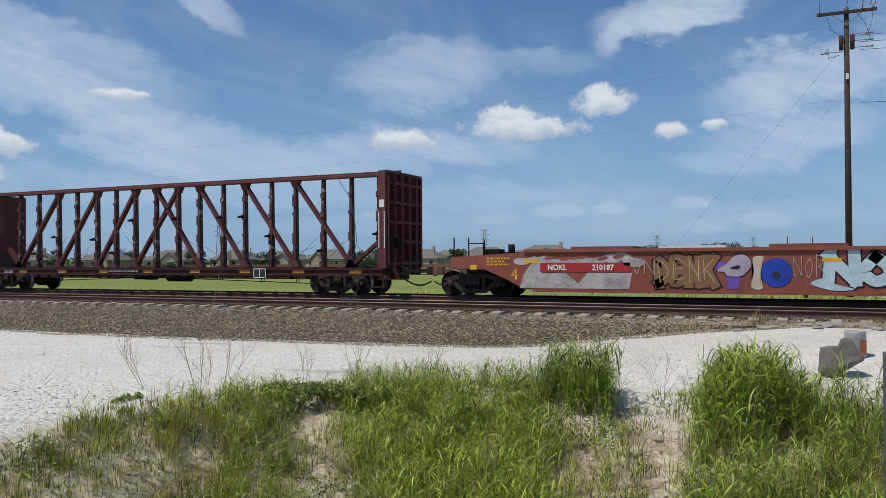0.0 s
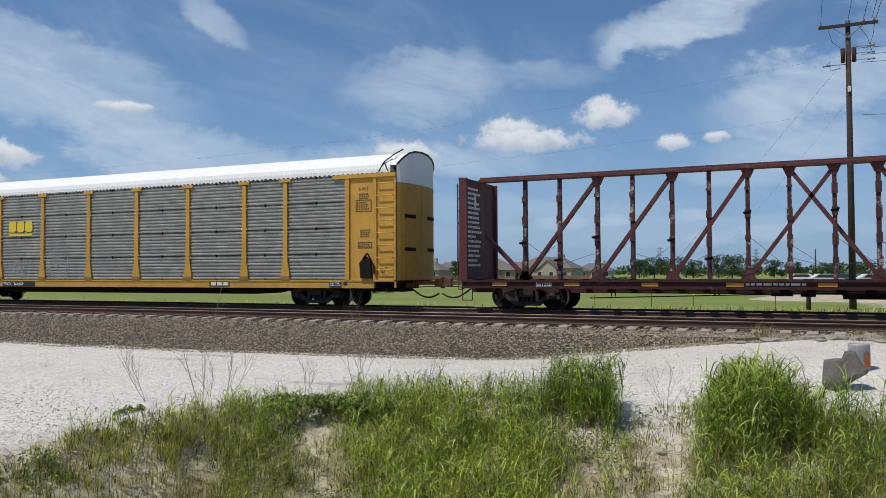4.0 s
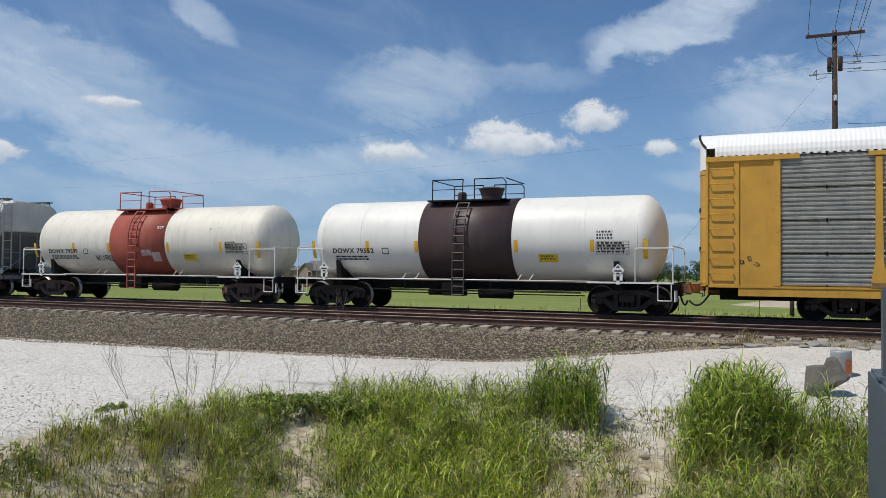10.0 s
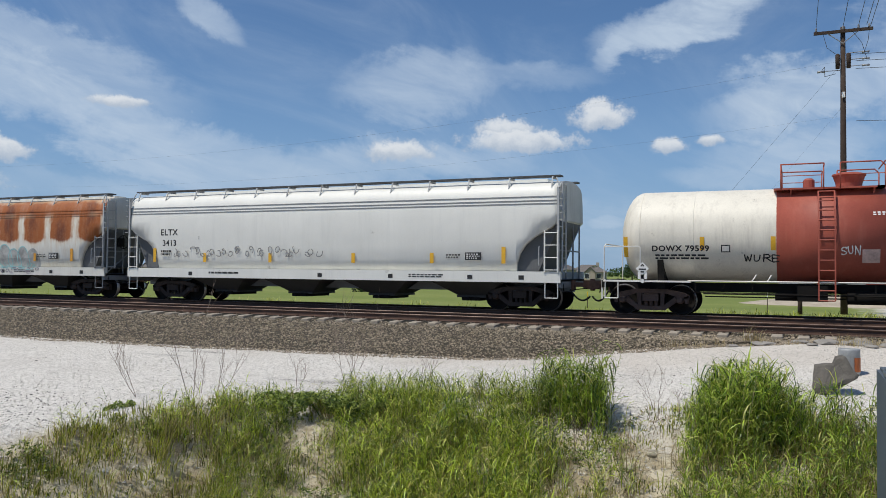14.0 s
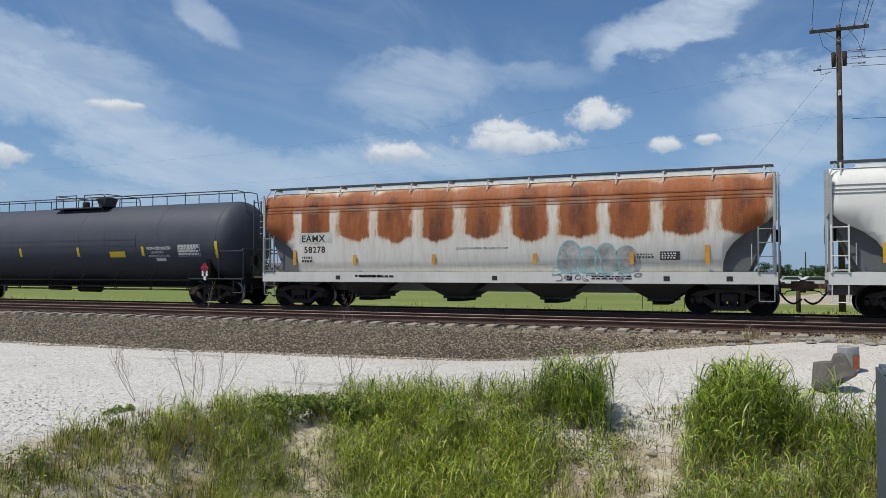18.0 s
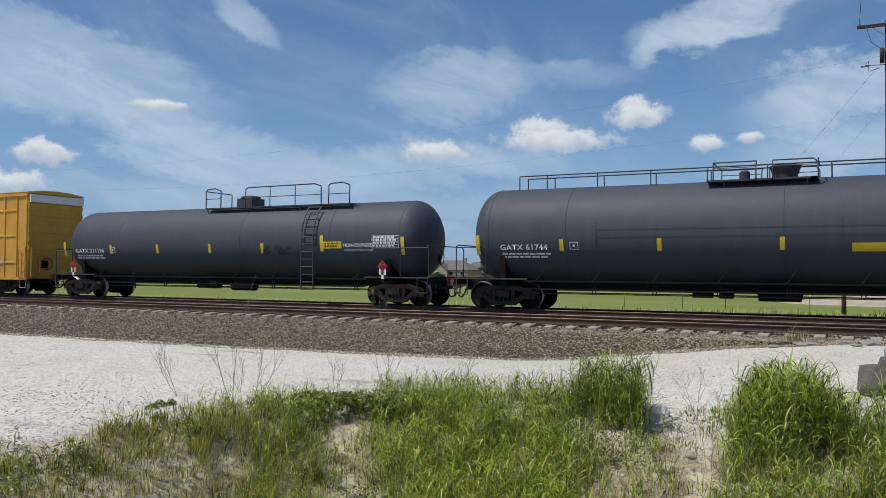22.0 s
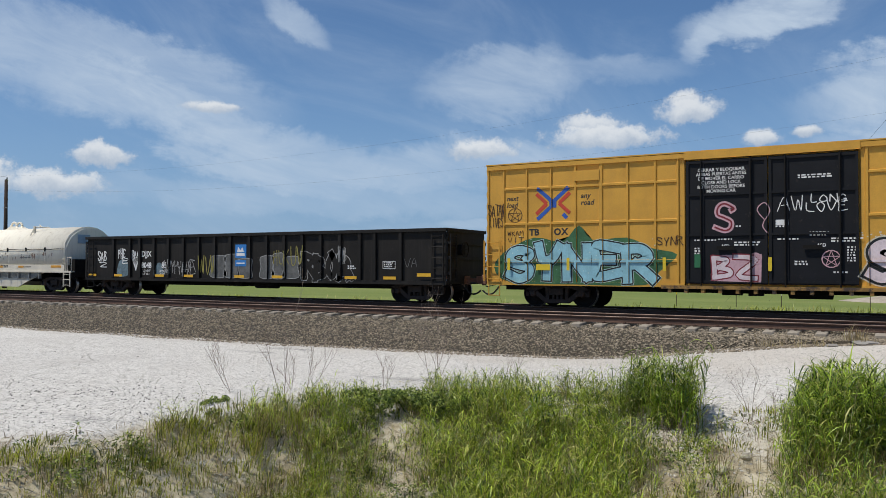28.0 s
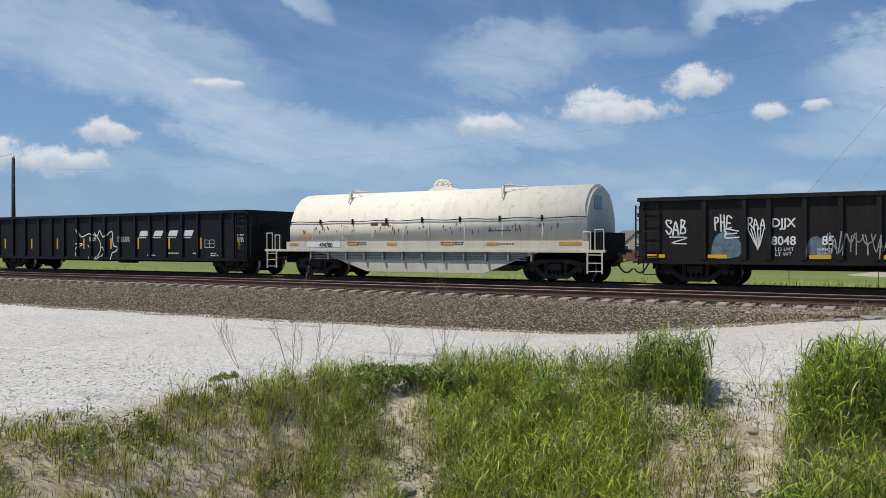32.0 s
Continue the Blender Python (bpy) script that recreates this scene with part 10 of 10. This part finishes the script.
def far_pole(x, y, h, label):
    th = thing("utility_pole", label, "utility pole", "line poles")
    z0 = lift(x, y) - 0.1
    th.location = (x, y, z0)
    part("pole", lathe(B(), [(0, 0.19), (h, 0.13)], 10, (0, 0, 0), "z"), m_pole, th)
    part("top_pin", lathe(B(), [(0, 0.05), (0.25, 0.05), (0.3, 0.02)], 6, (0.1, 0, h - 0.1), "z"), m_insul, th)
    part("side_bolt", rod(B(), (-0.3, -0.1, h - 2.4), (0.3, -0.1, h - 2.4), 0.03, 5), m_insul, th)


far_pole(-65.7, 40.0, 9.3, "weathered wooden line pole without crossarm")


def wire(a, b, sag, r=0.011, label="dark overhead line wire"):
    bm = B()
    a, b = Vector(a), Vector(b)
    pts = []
    for i in range(25):
        u = i / 24
        p = a.lerp(b, u)
        p.z -= sag * 4 * u * (1 - u)
        pts.append(p)
    pipe(bm, pts, r, 4)
    return tagged(part("overhead_wire", bm, m_wire, None), label, "wire", "overhead wires")


for dx in (-1.1, 0.0, 0.62, 0.95, 1.12):
    wire((1.9 + dx, 39.85, 12.42), (1.9 + dx * 1.05, -60, 12.6), 0.5, 0.014)
for z, e in ((11.15, 11.3), (10.85, 10.9), (10.5, 10.5), (8.15, 7.7)):
    wire((2.4, 39.9, z), (70, 40, e), 0.6, 0.013)
wire((1.8, 40, 10.75), (-8.6, 46.4, lift(-8.6, 46.4)), 0.0, 0.0055, "steel guy wire from the pole to the ground")
wire((1.8, 40, 8.75), (-6.4, 46.4, lift(-6.4, 46.4)), 0.0, 0.003, "steel guy wire from the pole to the ground")
wire((1.7, 40, 8.4), (-65.7, 40, 7.8), 1.35, 0.0025)
wire((1.7, 40, 10.9), (-65.7, 40, 9.0), 1.3, 0.0025)
wire((-65.7, 40, 9.0), (-160, 40, 9.0), 1.3, 0.012)


# ---- the far side: bushes, trees, houses ----
def bush(x, y, w, h, seed):
    th = thing("bush", "dark green rounded bush in the meadow", "bush", "bushes in the meadow")
    th.location = (x, y, lift(x, y))
    rnd = random.Random(seed)
    bm = B()
    lumps = []
    for i in range(18):
        px, py = rnd.uniform(-w * 0.42, w * 0.42), rnd.uniform(-w * 0.3, w * 0.3)
        pz = h * rnd.uniform(0.10, 0.78)
        rod(bm, (px * 0.2, py * 0.2, -0.1), (px, py, pz), 0.03, 4)
        lumps.append((px, py, pz, w * rnd.uniform(0.13, 0.24), w * 0.2, h * rnd.uniform(0.16, 0.26)))
    part("branches", bm, m_bark, th)
    me = leaf_cloud(lumps, 4200, 0.085, seed)
    me.materials.append(m_tree)
    new("crown", me).parent = th


bush(-34.0, 60.0, 3.0, 2.55, 1)
bush(-39.5, 96.0, 4.2, 2.3, 2)
bush(-17.0, 82.0, 2.6, 1.3, 4)
bush(-56, 110, 3.5, 1.8, 6)
bush(-88, 95, 3.5, 2.0, 7)


def tree(x, y, h, w, seed, leaves=2200):
    th = thing("tree", "broad green tree in full leaf at the field edge", "tree", "trees beyond the field")
    th.location = (x, y, lift(x, y))
    rnd = random.Random(seed)
    bm = lathe(B(), [(-0.2, 0.24), (h * 0.25, 0.17), (h * 0.5, 0.09)], 7, (0, 0, 0), "z")
    lumps = []
    for i in range(20):
        a, rr = rnd.uniform(0, 6.28), rnd.uniform(0.1, 0.44) * w
        pz = h * rnd.uniform(0.12, 0.84)
        tip = Vector((math.cos(a) * rr, math.sin(a) * rr, pz))
        rod(bm, (0, 0, h * rnd.uniform(0.2, 0.42)), tip, 0.06, 4)
        lumps.append((*tip, w * rnd.uniform(0.12, 0.22), w * 0.17, h * rnd.uniform(0.10, 0.18)))
    part("trunk", bm, m_bark, th)
    me = leaf_cloud(lumps, leaves, 0.24, seed)
    me.materials.append(m_tree)
    new("crown", me).parent = th


def polar(az, d):
    return d * math.sin(radians(az)), d * math.cos(radians(az))


rnd = random.Random(77)
for az, d, h, w in ((-10.6, 255, 6.0, 7), (-9.6, 250, 7.2, 8), (-8.4, 260, 7.0, 8), (-7.0, 265, 5.8, 7), (-5.4, 250, 7.0, 9), (-4.5, 245, 7.4, 8), (-3.4, 255, 6.2, 7), (-1.9, 280, 6.2, 7), (-0.6, 300, 5.6, 7),
                    (-23.2, 205, 5.2, 5), (-28.4, 210, 5.0, 6), (-30.4, 205, 4.8, 5), (-13.3, 240, 4.6, 5), (-36.5, 220, 5.0, 6), (-41.5, 230, 5.4, 6), (-45.5, 240, 5.0, 6), (-50.5, 240, 5.4, 6), (-53.5, 250, 5.0, 6), (-58.0, 250, 5.2, 6), (1.6, 300, 5.6, 8), (3.4, 310, 5.6, 8)):
    tree(*polar(az, d), h, w, rnd.randrange(999))


def far_woods():
    rng = np.random.default_rng(9)
    lumps = []
    for i in range(420):
        az = rng.uniform(-80, 25)
        d = rng.uniform(480, 800)
        x, y = polar(az, d)
        h = rng.uniform(3.5, 7.5) * (1 + 0.4 * math.sin(az * 0.5))
        lumps.append((x, y, h * 0.35 - 2.0, rng.uniform(6, 13), 5, h * 0.55))
    me = leaf_cloud(lumps, 16000, 1.3, 3)
    me.materials.append(m_tree)
    tagged(new("far_woods", me), "low line of distant green woods", "woods", kind="stuff")


far_woods()

m_shingle = surface("grey_shingle", (0.16, 0.145, 0.135), 0.2, 1.5, 15, 0.9)
m_brick = surface("house_brick", (0.36, 0.27, 0.21), 0.2, 1, 12, 0.9)
m_brick2 = surface("house_stone", (0.42, 0.36, 0.29), 0.2, 1, 12, 0.9)
m_glass = surface("dark_window", (0.04, 0.045, 0.05), 0.1, 2, 10, 0.15, 0, 0)
m_fence = surface("fence_brown", (0.27, 0.155, 0.10), 0.2, 0.5, 8, 0.9)


def house(az, d, w, h, roof, mat, seed, storeys=1):
    """A detached brick house with hip roof, gable and windows."""
    x, y = polar(az, d)
    rnd = random.Random(seed)
    th = thing("house", "suburban brick house with a grey shingle roof", "house", "houses beyond the meadow")
    th.matrix_world = pose(x, y, lift(x, y) - 0.2, 0, 0, rnd.uniform(-14, 14) - az * 0.4)
    dp = w * 0.6
    part("wall", box(B(), -w / 2, w / 2, -dp / 2, dp / 2, 0, h), mat, th)
    bm = B()
    o = 0.5
    v = [bm.verts.new(p) for p in ((-w / 2 - o, -dp / 2 - o, h), (w / 2 + o, -dp / 2 - o, h), (w / 2 + o, dp / 2 + o, h), (-w / 2 - o, dp / 2 + o, h), (-w / 2 + dp * 0.5, 0, h + roof), (w / 2 - dp * 0.5, 0, h + roof))]
    for f in ((0, 1, 5, 4), (1, 2, 5), (2, 3, 4, 5), (3, 0, 4), (3, 2, 1, 0)):
        bm.faces.new([v[i] for i in f])
    rf = part("roof", bm, m_shingle, th)
    gx = rnd.uniform(-w * 0.2, w * 0.2)
    gw = w * 0.3
    bm = prism(B(), [(gx - gw / 2, 0), (gx + gw / 2, 0), (gx + gw / 2, h), (gx, h + roof * 0.7), (gx - gw / 2, h)], -dp / 2 - 1.2, -dp / 2 + 1, "y")
    part("gable", bm, mat, th)
    bm = B()
    for s in (-1, 1):
        a = [(gx, h + roof * 0.7 + 0.12), (gx + s * (gw / 2 + 0.4), h - 0.12), (gx + s * (gw / 2 + 0.4), h - 0.3), (gx, h + roof * 0.7 - 0.06)]
        prism(bm, a, -dp / 2 - 1.5, -dp / 2 + 2, "y")
    part("gable_roof", bm, m_shingle, th)
    part("chimney", box(B(), w * 0.22, w * 0.22 + 0.8, 0.3, 1.1, h, h + roof + 0.7), mat if seed % 2 else m_white, rf)
    n = max(3, int(w / 3.2))
    for st in range(storeys):
        for i in range(n):
            wx = -w / 2 + (i + 0.5) * w / n
            yy = -dp / 2 - (1.25 if abs(wx - gx) < gw / 2 else 0.05)
            wd = part("window", box(B(), wx - 0.6, wx + 0.6, yy, yy + 0.06, 0.9 + st * 2.7, 2.2 + st * 2.7), m_glass, th)
            fr = B()
            for a0, a1, b0, b1 in ((-0.68, 0.68, -0.72, -0.64), (-0.68, 0.68, 0.64, 0.72), (-0.68, -0.6, -0.64, 0.64), (0.6, 0.68, -0.64, 0.64)):
                box(fr, wx + a0, wx + a1, yy - 0.03, yy + 0.03, 1.55 + st * 2.7 + b0, 1.55 + st * 2.7 + b1)
            part("frame", fr, m_white, wd)


HOUSES = [(-32.2, 215, 12, 2.6, 2.6, 1), (-25.8, 220, 14, 2.7, 2.6, 1), (-21.1, 225, 15, 2.8, 3.1, 1), (-16.9, 225, 17, 3.2, 3.2, 1), (-28.9, 235, 12, 2.6, 2.4, 1), (-35.4, 225, 12, 2.6, 2.4, 1), (-38.6, 230, 13, 2.7, 2.6, 1), (-42.8, 235, 14, 2.7, 2.7, 1), (-47.0, 240, 13, 2.7, 2.4, 1), (-51.5, 245, 13, 2.7, 2.6, 1), (-56.0, 255, 14, 2.7, 2.6, 1), (-13.6, 240, 10, 2.6, 2.2, 1), (-23.6, 260, 14, 2.8, 2.8, 1), (-18.9, 262, 13, 2.8, 2.8, 1)]
for k, (az, d, w, h, rf_, st) in enumerate(HOUSES):
    house(az, d, w, h, rf_, (m_brick, m_brick2)[k % 2], 200 + k, st)


def back_fence():
    th = tagged(thing("back_fence", "long brown wooden fence behind the meadow", "fence"))
    for i in range(46):
        a0, a1 = -60 + i, -59 + i
        x0, y0 = polar(a0, 198)
        x1, y1 = polar(a1, 198)
        z = lift(x0, y0)
        bm = B()
        q = [bm.verts.new(p) for p in ((x0, y0, z - 0.2), (x1, y1, z - 0.2), (x1, y1, z + 1.1), (x0, y0, z + 1.1), (x0 * 1.001, y0 * 1.001, z - 0.2), (x1 * 1.001, y1 * 1.001, z - 0.2), (x1 * 1.001, y1 * 1.001, z + 1.1), (x0 * 1.001, y0 * 1.001, z + 1.1))]
        for f in ((0, 1, 2, 3), (4, 7, 6, 5), (3, 2, 6, 7), (0, 4, 5, 1), (1, 5, 6, 2), (0, 3, 7, 4)):
            bm.faces.new([q[j] for j in f])
        if i % 7 != 5:
            part("fence_panel", bm, m_fence, th)
        else:
            bm.free()


back_fence()


def pylon(az, d, h):
    x, y = polar(az, d)
    th = thing("transmission_tower", "distant grey steel lattice transmission tower", "pylon", "distant transmission towers")
    th.location = (x, y, -3)
    m = bpy.data.materials.get("lattice_steel") or surface("lattice_steel", (0.20, 0.22, 0.25), 0.1, 1, 5, 0.6, 0.3)
    bm = B()
    w0, w1 = h * 0.11, h * 0.028
    lv = 7
    for i in range(lv):
        a, b = i / lv, (i + 1) / lv
        wa, wb = w0 + (w1 - w0) * a ** 0.7, w0 + (w1 - w0) * b ** 0.7
        for s in (-1, 1):
            rod(bm, (s * wa, 0, h * a), (s * wb, 0, h * b), 0.28, 4)
            rod(bm, (s * wa, 0, h * a), (-s * wb, 0, h * b), 0.16, 4)
    part("mast", bm, m, th)
    for z, k in ((0.97, 0.12), (0.84, 0.16), (0.71, 0.13)):
        bm = rod(B(), (-h * k, 0, h * z), (h * k, 0, h * z), 0.24, 4)
        for s in (-1, 1):
            rod(bm, (s * h * k, 0, h * z), (0, 0, h * (z + 0.05)), 0.14, 4)
        part("crossarm", bm, m, th)


for az, d, h in ((-21.22, 850, 35), (-9.21, 900, 28), (-39.9, 820, 39), (-3.0, 950, 26), (5.5, 900, 28), (-29.0, 1000, 24)):
    pylon(az, d, h)
for az, d, h in ((4.9, 160, 7.5), (5.6, 190, 8), (6.4, 150, 7), (-0.9, 230, 8), (0.6, 200, 7), (7.2, 170, 7)):
    x, y = polar(az, d)
    far_pole(x, y, h, "distant wooden line pole")


def parked_car(az, d, colour, seed):
    x, y = polar(az, d)
    rnd = random.Random(seed)
    th = thing("parked_car", "small distant parked car", "car", "distant parked cars")
    th.matrix_world = pose(x, y, lift(x, y), 0, 0, rnd.uniform(-20, 20))
    mat = surface("car_paint", colour, 0.1, 2, 20, 0.35)
    bm = prism(B(), [(-2.2, 0.3), (2.2, 0.3), (2.25, 0.75), (1.3, 0.92), (0.8, 1.42), (-1.1, 1.45), (-1.9, 0.95), (-2.25, 0.85)], -0.85, 0.85, "y")
    part("body", bm, mat, th)
    part("side_window", prism(B(), [(1.1, 0.95), (0.7, 1.36), (-1.0, 1.38), (-1.6, 0.97)], -0.86, -0.85, "y"), m_glass, th)
    for wx in (-1.35, 1.4):
        part("wheel", lathe(B(), [(-0.9, 0.32), (-0.7, 0.32)], 12, (wx, 0, 0.32), "y"), m_hose, th)


for k, (az, d, c_) in enumerate(((1.2, 118, (0.7, 0.7, 0.7)), (2.6, 122, (0.06, 0.10, 0.2)), (3.9, 120, (0.6, 0.6, 0.6)), (5.1, 116, (0.3, 0.05, 0.04)), (-0.1, 130, (0.65, 0.65, 0.65)), (6.4, 119, (0.1, 0.1, 0.1)), (-56.5, 150, (0.5, 0.5, 0.5)), (-55.3, 152, (0.65, 0.65, 0.65)), (-53.6, 150, (0.2, 0.22, 0.25)))):
    parked_car(az, d, c_, k)


def marker_post(x, y, h, tip):
    th = thing("marker_post", "thin dark marker stake with a bright tip", "post", "marker posts")
    th.location = (x, y, lift(x, y))
    part("post", box(B(), -0.014, 0.014, -0.01, 0.01, -0.1, h), m_pole, th)
    part("tip", box(B(), -0.017, 0.017, -0.012, 0.012, h - 0.22, h + 0.02), tip, th)


for x, y, h in ((-6.9, 39.9, 0.9), (-4.5, 36.6, 0.9), (-9.6, 39.5, 0.8), (-1.2, 37.5, 1.0)):
    marker_post(x, y, h, m_sign_yellow if x < -5 else m_white)
th = thing("wooden_stub", "short brown wooden stub post by the meadow", "post")
th.location = (0.1, 38.5, lift(0.1, 38.5))
part("stub", lathe(B(), [(-0.1, 0.1), (1.0, 0.09), (1.02, 0.05)], 8, (0, 0, 0), "z"), m_pole, th)


def dirt_mound():
    bm = B()
    n, r = 24, 10
    rows = []
    for i in range(9):
        q = i / 8
        rows.append([bm.verts.new((6.5 + math.cos(2 * math.pi * j / n) * r * q, 53 + math.sin(2 * math.pi * j / n) * 5 * q, -0.55 + 0.75 * (1 - q ** 2) + 0.16 * noise.noise(Vector((i * 0.9, j * 0.7, 1))) * (1 - q))) for j in range(n)])
    for a, b in zip(rows, rows[1:]):
        for j in range(n):
            bm.faces.new((a[j], a[(j + 1) % n], b[(j + 1) % n], b[j])).smooth = True
    bmesh.ops.remove_doubles(bm, verts=bm.verts, dist=0.001)
    tagged(part("dirt_mound", bm, surface("pale_dirt", (0.42, 0.36, 0.28), 0.25, 1.2, 10, 0.95, 0, 0.4), None), "low mound of pale bare dirt", "ground", kind="structure")


dirt_mound()


# ---- pieces that can be told apart become parts of their own ----
def separate(ob):
    bm = bmesh.new()
    bm.from_mesh(ob.data)
    left, groups = set(bm.verts), []
    while left:
        seed_v = left.pop()
        island, stack = [seed_v], [seed_v]
        while stack:
            for e in stack.pop().link_edges:
                for v in e.verts:
                    if v in left:
                        left.remove(v)
                        island.append(v)
                        stack.append(v)
        groups.append(island)
    if len(groups) > 1:
        groups.sort(key=lambda g: (round(min(v.co.x for v in g), 3), round(min(v.co.z for v in g), 3)))
        for k, g in enumerate(groups):
            index = {v: i for i, v in enumerate(g)}
            faces = list({f for v in g for f in v.link_faces})
            me = bpy.data.meshes.new(ob.data.name)
            me.from_pydata([v.co[:] for v in g], [], [[index[v] for v in f.verts] for f in faces])
            for m in ob.data.materials:
                me.materials.append(m)
            if k == 0:
                first = me
            else:
                o = new(ob.name.split(".")[0], me)
                o.parent = ob.parent
                if "label" in ob:
                    o["label"] = ob["label"]
        ob.data = first
    bm.free()


SPLIT = ("reflector", "side_wall", "side_sill", "initial", "name_bars", "end_bay", "sill_label", "emblem", "side_chord", "white_marking", "plate_border", "door_bar", "print_frame", "locking_bar", "top_rail", "fishbelly_web", "rust_spots", "roof_walk", "manway", "handrail", "hood_seam", "sign_mark", "vent_hood", "jumper_wires", "hatch_cover", "lifting_bracket")
SMALL = ("small_print", "scribble", "panel_bolt", "panel_clip", "roof_seam", "cable_lashing", "bulkhead_print", "test_table", "class_box", "rail_clips", "walk_bracket", "graffiti_points", "tag", "spray_dots", "graffiti_layer")
for ob in list(scene.objects):
    base = ob.name.split(".")[0]
    if ob.parent and ob.type == "MESH":
        if base in SPLIT and (not ob.children or base in ("roof_walk", "side_wall")):
            separate(ob)
        elif base in SMALL:
            ob["kind"] = "stuff"


# ---- what moves ----
def motions():
    ts = [i / 15 for i in range(481)]
    far = [run(t) for t in ts]
    stops = sorted({0, 480, *range(0, 481, 15)})
    for car, rest in CARS:
        walk(car, [(ts[i], pose(rest + far[i], TRAIN_Y, 0)) for i in stops])
    for ws, x, r in WHEELSETS:
        walk(ws, [(t, pose(x, 0, r, 0, math.degrees(d / r), 0)) for t, d in zip(ts, far)])


motions()
